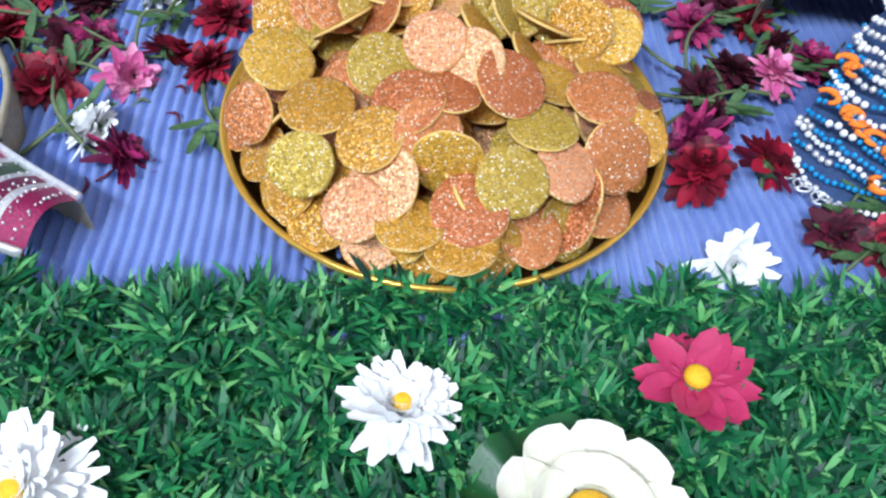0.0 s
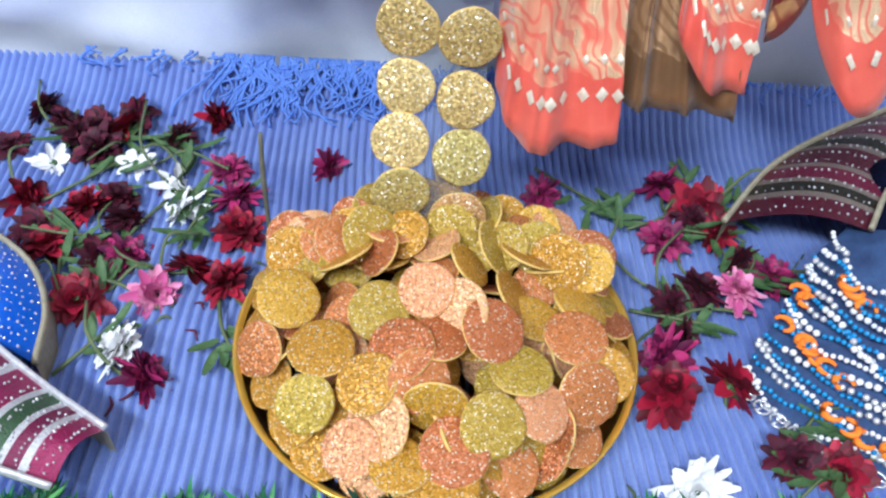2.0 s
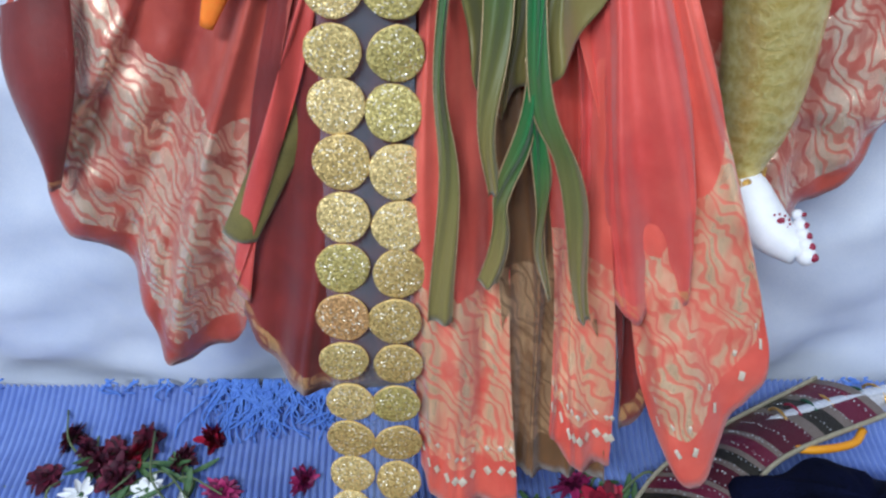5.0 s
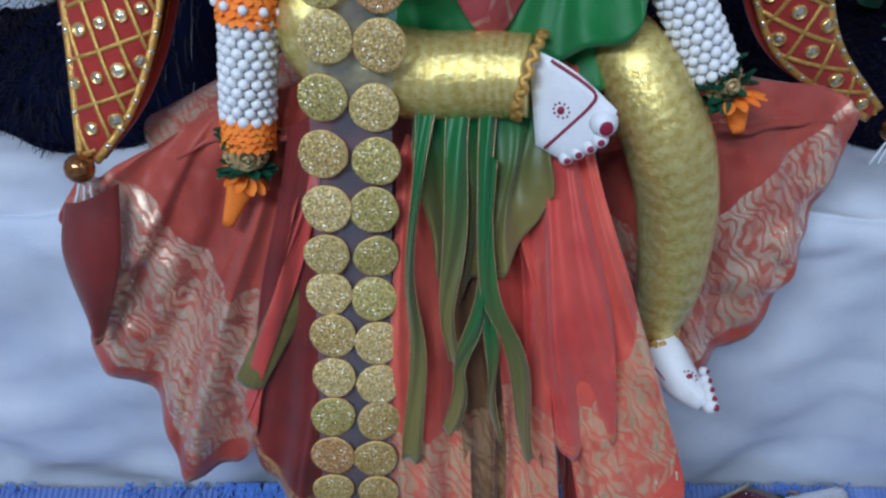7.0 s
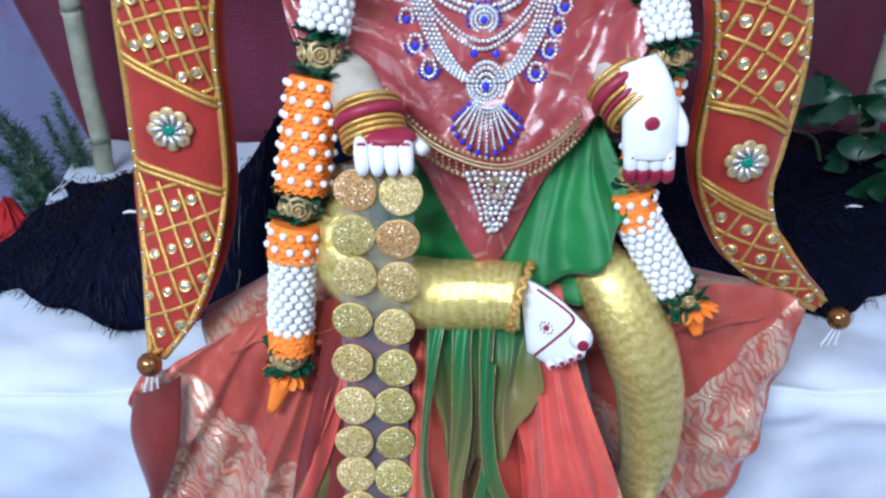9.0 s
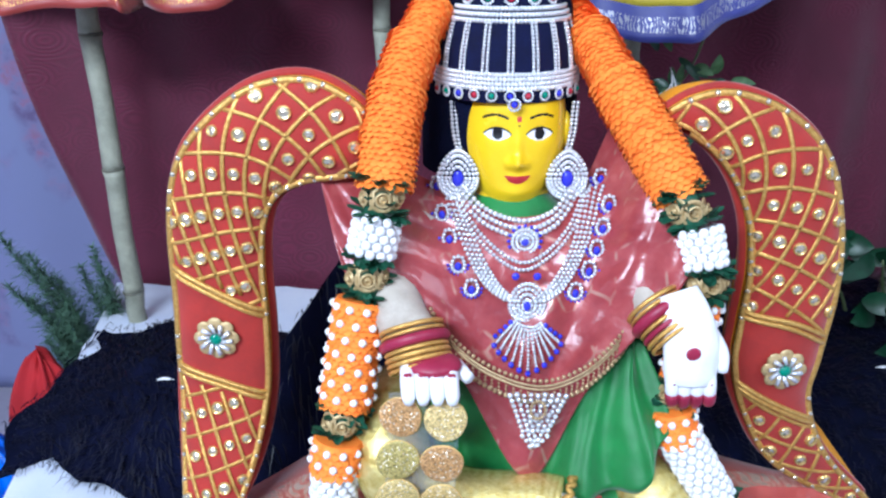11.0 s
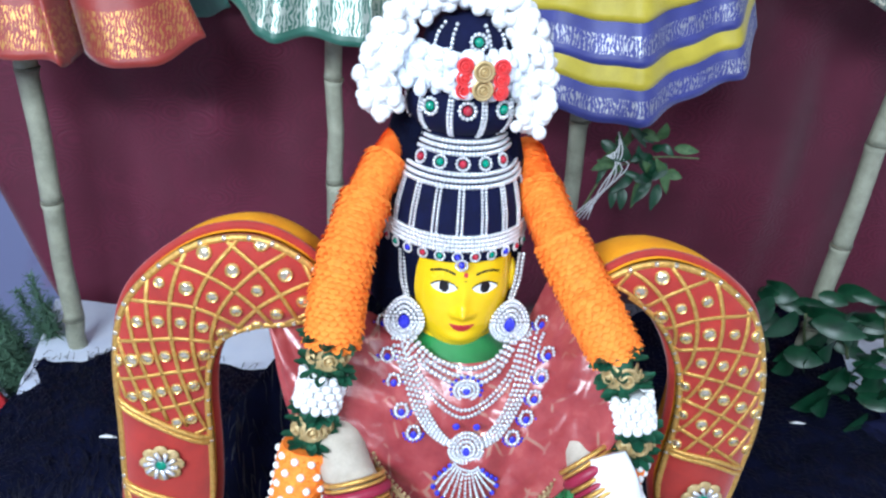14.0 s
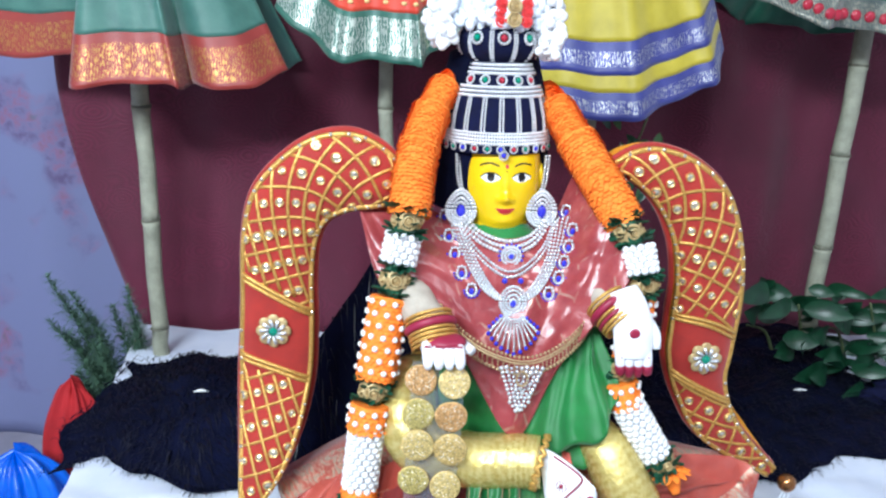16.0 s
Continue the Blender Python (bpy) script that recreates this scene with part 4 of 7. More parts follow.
# ---------------------------------------------------------------- dress
def saree():
    root = thing("draped_saree", (0.08, 0.62, 0.43), "coral and green organza saree with gold zari hem", "saree")
    cloth("spread_cloth", fan([(-0.20, 0.70, 0.50), (-0.05, 0.76, 0.555), (0.10, 0.78, 0.56), (0.25, 0.76, 0.555), (0.42, 0.70, 0.53)], [(-0.17, 0.600, 0.500), (-0.08, 0.565, 0.545), (0.05, 0.545, 0.545), (0.20, 0.55, 0.545), (0.30, 0.58, 0.545), (0.42, 0.61, 0.545)], ripple=0.004, folds=6, bulge=0.0, droop=0.02), M["flare"], root)
    cloth("side_flare", fan([(-0.155, 0.605, 0.525), (-0.09, 0.595, 0.565), (-0.05, 0.585, 0.58), (-0.01, 0.57, 0.60)], [(-0.235, 0.600, 0.485), (-0.250, 0.585, 0.44), (-0.232, 0.565, 0.385), (-0.250, 0.580, 0.315), (-0.205, 0.560, 0.272), (-0.196, 0.545, 0.235), (-0.186, 0.540, 0.200), (-0.160, 0.530, 0.180), (-0.125, 0.525, 0.190), (-0.108, 0.520, 0.228)], rows=44, cols=120, ripple=0.013, folds=2.7, bulge=0.016, seed=2.2, crumple=0.016), M["flare"], root, "shot coral side fold with silver zari")
    cloth("inner_fold", fan([(-0.045, 0.560, 0.56), (0.0, 0.548, 0.58), (0.055, 0.545, 0.58)], [(-0.100, 0.515, 0.255), (-0.060, 0.478, 0.208), (-0.020, 0.470, 0.205), (0.055, 0.472, 0.22)], ripple=0.004, folds=2.5, bulge=-0.004, seed=1), M["maroon_silk"], root, "dark maroon inner fold")
    cloth("fold_edge", fan([(-0.024, 0.545, 0.53), (-0.012, 0.540, 0.54)], [(-0.102, 0.510, 0.290), (-0.090, 0.503, 0.268)], cols=12, ripple=0.001, folds=1, bulge=0.014), M["coral_plain"], root)
    # pleats down the front: (top line, hem line, material, folds, seed, bulge)
    pleats = (
        ([(0.040, 0.580, 0.615), (0.070, 0.578, 0.615), (0.100, 0.580, 0.615)], [(0.040, 0.446, 0.150), (0.062, 0.424, 0.122), (0.094, 0.420, 0.118), (0.122, 0.426, 0.126)], "coral", 2.3, 0.5, 0.040),
        ([(0.085, 0.590, 0.615), (0.140, 0.590, 0.615)], [(0.112, 0.440, 0.145), (0.150, 0.436, 0.138), (0.190, 0.434, 0.140)], "olive", 3.0, 1.4, 0.030),
        ([(0.115, 0.585, 0.615), (0.150, 0.580, 0.612)], [(0.144, 0.436, 0.205), (0.170, 0.426, 0.165), (0.194, 0.431, 0.158)], "coral", 1.8, 2.4, 0.034),
        ([(0.140, 0.585, 0.64), (0.165, 0.585, 0.63)], [(0.195, 0.452, 0.210), (0.210, 0.446, 0.185), (0.222, 0.454, 0.230)], "maroon_silk", 1.2, 0.9, 0.020),
        ([(0.110, 0.575, 0.615), (0.145, 0.568, 0.612), (0.180, 0.575, 0.62)], [(0.213, 0.450, 0.245), (0.238, 0.420, 0.180), (0.262, 0.413, 0.166), (0.280, 0.432, 0.215), (0.296, 0.445, 0.258), (0.288, 0.456, 0.305), (0.262, 0.472, 0.345)], "coral", 2.4, 3.3, 0.034),
    )
    for top, hem, m, folds, seed, bulge in pleats:
        p = fan(top, hem, rows=48, cols=60, ripple=0.0038, folds=folds, bulge=bulge, seed=seed, crumple=0.008)
        pl = cloth("pleat", p, M[m], root)
        if m == "coral":
            d = Shape()
            for k in range(3, 58, 6):
                for row, g in ((44, 0.0040), (42, 0.0026)):
                    c, u, v = p[row, k], p[row, k + 1] - p[row, k - 1], p[row + 1, k] - p[row - 1, k]
                    u, v = u / (np.linalg.norm(u) + 1e-9) * g, v / (np.linalg.norm(v) + 1e-9) * g * 1.25
                    o = np.array((0, -0.0012, 0))
                    d.add([c - u + o, c + v + o, c + u + o, c - v + o, c - u * 0.5 + o * 1.6, c + v * 0.5 + o * 1.6, c + u * 0.5 + o * 1.6, c - v * 0.5 + o * 1.6], [(0, 1, 5, 4), (1, 2, 6, 5), (2, 3, 7, 6), (3, 0, 4, 7), (4, 5, 6, 7)])
            tagged(part("diamond_trim", d, M["silver_thread"], pl, "woven silver diamonds"), kind="stuff")
    # sheer coral drape across the hanging leg
    cloth("sheer_drape", fan([(0.120, 0.575, 0.612), (0.150, 0.567, 0.612), (0.178, 0.575, 0.605)], [(0.165, 0.465, 0.33), (0.195, 0.452, 0.30), (0.226, 0.458, 0.31), (0.246, 0.480, 0.35)], rows=44, cols=60, ripple=0.009, folds=2.0, bulge=0.040, seed=4.1), M["coral_plain"], root, "sheer coral drape")
    # loose green pleats: (one edge, other edge), from the lap downwards
    strips = (
        ([(0.060, 0.566, 0.612), (0.057, 0.530, 0.549), (0.053, 0.497, 0.469), (0.054, 0.479, 0.405), (0.051, 0.455, 0.310)], [(0.080, 0.566, 0.612), (0.067, 0.526, 0.549), (0.061, 0.497, 0.469), (0.067, 0.479, 0.405), (0.073, 0.454, 0.309)]),
        ([(0.078, 0.570, 0.612), (0.081, 0.530, 0.550), (0.079, 0.497, 0.469), (0.086, 0.477, 0.398)], [(0.106, 0.570, 0.612), (0.100, 0.530, 0.550), (0.096, 0.497, 0.470), (0.094, 0.479, 0.405)]),
        ([(0.112, 0.535, 0.560), (0.108, 0.495, 0.464), (0.094, 0.480, 0.412), (0.090, 0.473, 0.384), (0.083, 0.462, 0.338)], [(0.122, 0.530, 0.555), (0.116, 0.490, 0.450), (0.105, 0.478, 0.402), (0.103, 0.472, 0.377), (0.096, 0.461, 0.336)]),
        ([(0.108, 0.562, 0.605), (0.106, 0.525, 0.540), (0.110, 0.494, 0.461), (0.126, 0.483, 0.423), (0.141, 0.470, 0.370), (0.156, 0.455, 0.310)], [(0.122, 0.562, 0.605), (0.118, 0.525, 0.540), (0.128, 0.495, 0.464), (0.146, 0.481, 0.413), (0.156, 0.468, 0.363), (0.165, 0.455, 0.312)]),
        ([(0.108, 0.505, 0.480), (0.115, 0.484, 0.412), (0.122, 0.472, 0.363), (0.128, 0.462, 0.324)], [(0.118, 0.505, 0.480), (0.125, 0.489, 0.429), (0.129, 0.478, 0.388), (0.131, 0.462, 0.324)]),
    )
    for k, (one, other) in enumerate(strips):
        a, b = spline(one, 60), spline(other, 60)
        t = np.linspace(0, 1, 16)[None, :, None]
        p = a[:, None] * (1 - t) + b[:, None] * t
        v = np.linspace(0, 1, 60)[:, None]
        mid = (a + b)[:, None] / 2
        p = mid + (p - mid) * (0.88 + 0.12 * np.cos(9 * v + 1.9 * k))[:, :, None]
        p[:, :, 0] += 0.0035 * np.sin(11 * v + 2.3 * k) * v
        p[:, :, 1] -= 0.013 + 0.004 * np.sin(math.pi * t[:, :, 0]) + 0.0025 * np.sin(7 * t[:, :, 0] + 9 * v + k) + 0.0015 * (k % 2)
        cloth("green_pleat", p, M["shot_green"], root, "shot green organza pleat")
        for e in (0, -1):
            sh = Shape()
            sh.tube(p[:, e] + np.array((0, -0.0010, 0)), 0.0005, 5)
            part("selvedge", sh, M["antique"], root, "thin gold selvedge")
    cloth("green_gather", fan([(0.052, 0.574, 0.620), (0.090, 0.566, 0.622), (0.130, 0.562, 0.622), (0.168, 0.566, 0.618)], [(0.070, 0.498, 0.480), (0.092, 0.492, 0.440), (0.112, 0.494, 0.455), (0.136, 0.496, 0.478), (0.160, 0.516, 0.530)], rows=40, cols=60, ripple=0.006, folds=3, bulge=0.014, seed=1.2, crumple=0.008), M["shot_green"], root, "gathered green organza below the lap")
    # olive panel and turned fold on the side flare
    a, b = spline([(-0.030, 0.555, 0.500), (-0.056, 0.536, 0.426), (-0.102, 0.514, 0.330)], 40), spline([(-0.004, 0.550, 0.490), (-0.026, 0.531, 0.420), (-0.076, 0.508, 0.326)], 40)
    t = np.linspace(0, 1, 14)[None, :, None]
    p = a[:, None] * (1 - t) + b[:, None] * t
    p[:, :, 1] -= 0.006 * np.sin(math.pi * t[:, :, 0])
    cloth("olive_panel", p, M["olive_plain"], root, "sheer olive panel")
    a, b = spline([(-0.240, 0.572, 0.478), (-0.247, 0.560, 0.430), (-0.236, 0.552, 0.350)], 30), spline([(-0.190, 0.574, 0.498), (-0.196, 0.552, 0.430), (-0.226, 0.546, 0.348)], 30)
    p = a[:, None] * (1 - t) + b[:, None] * t
    p[:, :, 1] -= 0.010 * np.sin(math.pi * t[:, :, 0])
    cloth("turned_fold", p, M["maroon_silk"], root, "dark red turned-over fold")
    # green lap
    cloth("lap_cloth", fan([(0.020, 0.650, 0.745), (0.08, 0.640, 0.75), (0.14, 0.640, 0.775), (0.215, 0.665, 0.805)], [(0.030, 0.592, 0.600), (0.08, 0.585, 0.60), (0.15, 0.565, 0.600), (0.190, 0.555, 0.595), (0.205, 0.565, 0.60)], rows=44, cols=90, ripple=0.005, folds=2.2, bulge=0.012, seed=0.7, crumple=0.010), M["green"], root, "green organza over the lap")
    cloth("lap_fold", fan([(0.140, 0.625, 0.775), (0.190, 0.630, 0.790), (0.214, 0.64, 0.785)], [(0.120, 0.572, 0.640), (0.160, 0.548, 0.622), (0.206, 0.538, 0.645), (0.232, 0.556, 0.690)], rows=34, cols=50, ripple=0.005, folds=2.5, bulge=0.004, seed=2.7), M["green"], root, "green organza fold")
    cloth("far_flare", fan([(0.20, 0.605, 0.575), (0.30, 0.615, 0.580), (0.415, 0.630, 0.572)], [(0.255, 0.575, 0.33), (0.315, 0.560, 0.300), (0.365, 0.565, 0.325), (0.405, 0.575, 0.40), (0.432, 0.600, 0.48), (0.448, 0.622, 0.555)], rows=40, cols=90, ripple=0.007, folds=2.5, bulge=0.014, seed=5.1, crumple=0.014), M["flare"], root, "shot coral flare with zari band")


saree()


def shawl_point(u, v):
    tops = [(-0.088, 0.690, 0.915), (-0.030, 0.695, 0.898), (0.030, 0.690, 0.872), (0.070, 0.656, 0.862), (0.100, 0.644, 0.856), (0.135, 0.654, 0.862), (0.168, 0.688, 0.878), (0.205, 0.720, 0.940), (0.250, 0.725, 0.905)]
    hems = [(-0.075, 0.650, 0.880), (-0.048, 0.608, 0.806), (-0.004, 0.594, 0.784), (0.052, 0.588, 0.722), (0.115, 0.560, 0.632), (0.165, 0.585, 0.715), (0.214, 0.577, 0.786), (0.246, 0.586, 0.836), (0.262, 0.650, 0.874)]
    return tops, hems


def shawl():
    tops, hems = shawl_point(0, 0)
    a, b = spline(tops, 110), spline(hems, 110)
    rows = []
    for t in np.linspace(0, 1, 60):
        p = a * (1 - t) + b * t
        u = np.linspace(0, 1, 110)
        p[:, 1] -= 0.011 * np.sin(np.pi * t ** 0.7) * (0.35 + 0.65 * np.sin(np.pi * u)) + 0.0032 * np.sin(u * 31 + 7 * t) * t + 0.0022 * np.sin(17 * t + 23 * u) + 0.0030 * np.array([abs(noise.noise((9 * q, 6 * t, 1.0))) for q in u])
        p[:, 1] -= 0.014 * np.sin(np.pi * t) * np.exp(-((np.abs(u - 0.5) - 0.34) / 0.10) ** 2)
        p[:, 2] += 0.010 * np.sin(np.pi * t) * (1 - np.sin(np.pi * u))
        rows.append(p)
    ob = cloth("shoulder_shawl", np.array(rows), M["shawl"], None, "", 0.0016)
    tagged(ob, "rose tissue-silk shawl pointed over the chest", "shawl")
    return np.array(rows)


SHAWL = shawl()


def chest_y(x, z):
    """The cloth's face at a place of the chest."""
    p = SHAWL[:, 20:95].reshape(-1, 3)
    d = (p[:, 0] - x) ** 2 + (p[:, 2] - z) ** 2
    k = np.argsort(d)[:4]
    return float(p[k, 1].mean())


# ---------------------------------------------------------------- jewellery
def bead_line(s, pts, r, gap, m=0, chest=True, lift=0.003, seg=6):
    p = spline(pts, 200)
    d = np.concatenate([[0], np.cumsum(np.linalg.norm(np.diff(p, axis=0), axis=1))])
    for q in np.arange(0, d[-1], gap):
        c = [np.interp(q, d, p[:, k]) for k in range(3)]
        if chest:
            c[1] = chest_y(c[0], c[2]) - lift
        s.ball(c, r, seg, 4, m)


def necklace():
    root = thing("necklace", (0.10, 0.62, 0.72), "tiered rhinestone necklace with blue drops and a fan pendant", "necklace")
    cx = 0.1075

    def strand(name, pts, r, gap, material, label=""):
        s = Shape()
        bead_line(s, pts, r, gap)
        part(name, s, material, root, label)

    for k in range(3):
        strand("collar", [(0.048 - 0.003 * k, 0, 0.880 - 0.004 * k), (0.075, 0, 0.862 - 0.006 * k), (cx, 0, 0.855 - 0.006 * k), (0.14, 0, 0.866 - 0.006 * k), (0.163 + 0.003 * k, 0, 0.888 - 0.004 * k)], 0.0027, 0.0044, M["silver"])
    for k in range(2):
        strand("chain", [(0.040, 0, 0.877 - 0.005 * k), (0.070, 0, 0.842 - 0.006 * k), (cx, 0, 0.823 - 0.006 * k), (0.145, 0, 0.845 - 0.006 * k), (0.170, 0, 0.880 - 0.005 * k)], 0.0020, 0.0037, M["silver"])
    for k in range(4):
        strand("chain", [(0.034 + 0.004 * k, 0, 0.872), (0.052 + 0.004 * k, 0, 0.836), (0.072 + 0.004 * k, 0, 0.805), (0.092 + 0.003 * k, 0, 0.790)], 0.0021, 0.0038, M["silver"])
        strand("chain", [(0.181 - 0.004 * k, 0, 0.880), (0.164 - 0.004 * k, 0, 0.838), (0.144 - 0.004 * k, 0, 0.806), (0.124 - 0.003 * k, 0, 0.790)], 0.0021, 0.0038, M["silver"])
    # round medallion
    s = Shape()
    y = chest_y(cx, 0.840) - 0.005
    for ring, n in ((0.0035, 8), (0.0075, 16), (0.0112, 24)):
        for i in range(n):
            a = i * 2 * math.pi / n
            s.ball((cx + ring * math.cos(a), y, 0.840 + ring * math.sin(a)), 0.0019, 6, 4)
    med = part("medallion", s, M["silver"], root)
    s = Shape()
    s.ball((cx, y - 0.002, 0.840), (0.0035, 0.002, 0.0035), 10, 6)
    for i in range(16):
        a = i * 2 * math.pi / 16
        s.ball((cx + 0.0145 * math.cos(a), y + 0.001, 0.840 + 0.0145 * math.sin(a)), 0.0017, 6, 4)
    part("gem", s, M["blue_gem"], med, "blue gems")
    # drops along the outer chains
    drops = [(0.028, 0.874), (0.033, 0.856), (0.040, 0.838), (0.048, 0.820), (0.060, 0.801), (0.180, 0.885), (0.184, 0.868), (0.178, 0.850), (0.172, 0.833), (0.165, 0.816), (0.153, 0.798)]
    for x, z in drops:
        y = chest_y(x, z) - 0.004
        s = Shape()
        for i in range(12):
            a = i * 2 * math.pi / 12
            r = 0.0068 if math.sin(a) < 0.6 else 0.0085
            s.ball((x + 0.85 * r * math.cos(a), y, z + r * math.sin(a)), 0.0020, 6, 4)
        d = part("drop", s, M["silver"], root)
        s = Shape()
        s.ball((x, y - 0.001, z - 0.001), (0.0032, 0.0022, 0.0042), 8, 6)
        for i in range(9):
            a = math.pi + i * math.pi / 8
            s.ball((x + 0.0092 * math.cos(a), y, z + 0.0092 * math.sin(a)), 0.0014, 5, 4)
        part("gem", s, M["blue_gem"], d, "blue gem")
    # pendant
    s = Shape()
    y = chest_y(cx, 0.79) - 0.007
    for ring, n in ((0.004, 8), (0.008, 16), (0.012, 22), (0.0155, 30)):
        for i in range(n):
            a = i * 2 * math.pi / n
            stretch = 1.35 if math.sin(a) > 0 else 1.0
            s.ball((cx + 0.002 + ring * math.cos(a), y, 0.788 + stretch * ring * math.sin(a)), 0.0021, 6, 4)
    pen = part("pendant", s, M["silver"], root)
    s = Shape()
    s.ball((cx + 0.002, y - 0.002, 0.788), (0.0035, 0.003, 0.0045), 10, 6)
    for dx in (-0.009, 0.010):
        s.ball((cx + dx, y, 0.816), (0.0036, 0.002, 0.0036), 8, 6)
    part("gem", s, M["blue_gem"], pen, "blue gem")
    f, g = Shape(), Shape()
    for i in range(11):
        a = -math.pi / 2 + (i - 5) * 0.150
        for q in np.linspace(0.016, 0.050 - 0.010 * abs(i - 5) / 5, 12):
            x, z = cx + 0.003 + q * math.cos(a) * 1.0, 0.786 + q * math.sin(a)
            f.ball((x, chest_y(x, z) - 0.004, z), 0.0016, 5, 4)
        q = 0.054 - 0.010 * abs(i - 5) / 5
        x, z = cx + 0.003 + q * math.cos(a), 0.786 + q * math.sin(a)
        g.ball((x, chest_y(x, z) - 0.004, z), 0.0027, 7, 5)
    for i in range(4):
        for sgn in (-1, 1):
            a = -math.pi / 2 + sgn * 0.86
            q = 0.020 + i * 0.006
            x, z = cx + 0.003 + q * math.cos(a), 0.786 + q * math.sin(a)
            g.ball((x, chest_y(x, z) - 0.004, z), 0.0024, 6, 5)
    part("fan_drop", f, M["silver"], pen, "fan of rhinestone rays")
    part("gem", g, M["blue_gem"], pen, "blue beads on the fan's edge")


necklace()


def waist_belt():
    root = thing("waist_chain", (0.115, 0.58, 0.66), "antique gold waist chain with pearl drops and a cluster", "belt")

    def line(dz, dy=0.0):
        return [(0.016, 0.608 + dy, 0.792 + dz), (0.036, 0.590 + dy, 0.766 + dz), (0.072, 0.568 + dy, 0.744 + dz), (0.118, 0.558 + dy, 0.733 + dz), (0.157, 0.566 + dy, 0.742 + dz), (0.190, 0.584 + dy, 0.764 + dz), (0.208, 0.604 + dy, 0.786 + dz)]

    front = min(0.0, min(chest_y(q[0], q[2]) - q[1] for q in spline(line(0.0), 30)[6:-6]) - 0.002)
    plain_line = line

    def line(dz, dy=0.0):
        return plain_line(dz, dy + front)

    s = Shape()
    for dz in (0.0, -0.0035):
        s.tube(line(dz), 0.0013, 6, n=60)
    bead_line(s, line(0.005), 0.0021, 0.0052, 0, False)
    part("band", s, M["antique"], root)
    s = Shape()
    for i, p in enumerate(spline(line(-0.004), 46)):
        for k in range(3):
            s.ball(p + np.array((0, -0.001, -0.003 - 0.0034 * k)), 0.0013, 5, 4)
    part("chain", s, M["antique"], root)
    s = Shape()
    bead_line(s, line(-0.016, -0.001), 0.0024, 0.0050, 0, False)
    part("pearl", s, M["antique"], root, "row of antique gold drops")
    s = Shape()
    r = random.Random(2)
    for row in range(11):
        w = 0.024 * (1 - row / 13) if row < 8 else 0.011 * (11 - row) / 3
        for i in range(9 - row // 2):
            x = 0.117 + (2 * i / max(1, 8 - row // 2) - 1) * w
            z = 0.727 - 0.0058 * row
            s.ball((x, min(0.552 + front + 0.001 * row, chest_y(x, z) - 0.004), z + 0.0012 * (i % 2)), 0.0020 + r.uniform(0, 0.0009), 6, 4)
    cl = part("pendant", s, M["silver"], root, "tapering bead cluster")
    s = Shape()
    for q in np.linspace(0, 2 * math.pi, 15)[:-1]:
        s.ball((0.117 + 0.0062 * math.cos(q), 0.547 + front, 0.716 + 0.0088 * math.sin(q)), 0.0017, 6, 4)
    part("boss", s, M["antique"], cl, "oval antique gold boss")


waist_belt()


def bangles():
    for c, axis, rad, seedn in (((0.012, 0.564, 0.768), (0.25, -0.55, -0.80), 0.0265, 0), ((0.224, 0.574, 0.790), (0.50, -0.62, -0.55), 0.0245, 1)):
        q = Vector(axis).to_track_quat("Z", "Y").to_matrix()
        for k, (off, m, thick) in enumerate(((-0.016, "gold_braid", 0.0022), (-0.011, "gold_braid", 0.0018), (-0.004, "lac", 0.0050), (0.003, "gold_braid", 0.0020), (0.008, "lac" if seedn else "gold_braid", 0.0024), (0.013, "gold_braid", 0.0022), (0.018, "gold_braid", 0.0018))):
            s = Shape()
            pts = [np.array(c) + np.array(q @ Vector((rad * math.cos(a), rad * math.sin(a), off))) for a in np.linspace(0, 2 * math.pi, 41)]
            s.tube(pts, thick, 8)
            solid("bangle", s, M[m], "gold bangle on the statue's wrist" if m == "gold_braid" else "maroon bangle on the statue's wrist", "bangle", group="bangles on the wrists")


bangles()

CROWN = (0.092, 0.724)


def gem_ring(parent, c, r, gem, q):
    """A gem in a ring of rhinestones, facing along q's z."""
    s = Shape()
    for i in range(12):
        a = i * 2 * math.pi / 12
        s.ball(np.array(c) + np.array(q @ Vector((r * math.cos(a), r * math.sin(a), 0.001))), r * 0.28, 6, 4)
    ob = part("gem_setting", s, M["silver"], parent)
    s = Shape()
    s.ball(np.array(c) + np.array(q @ Vector((0, 0, 0.001))), r * 0.62, 8, 6)
    part("gem", s, M[gem], ob)


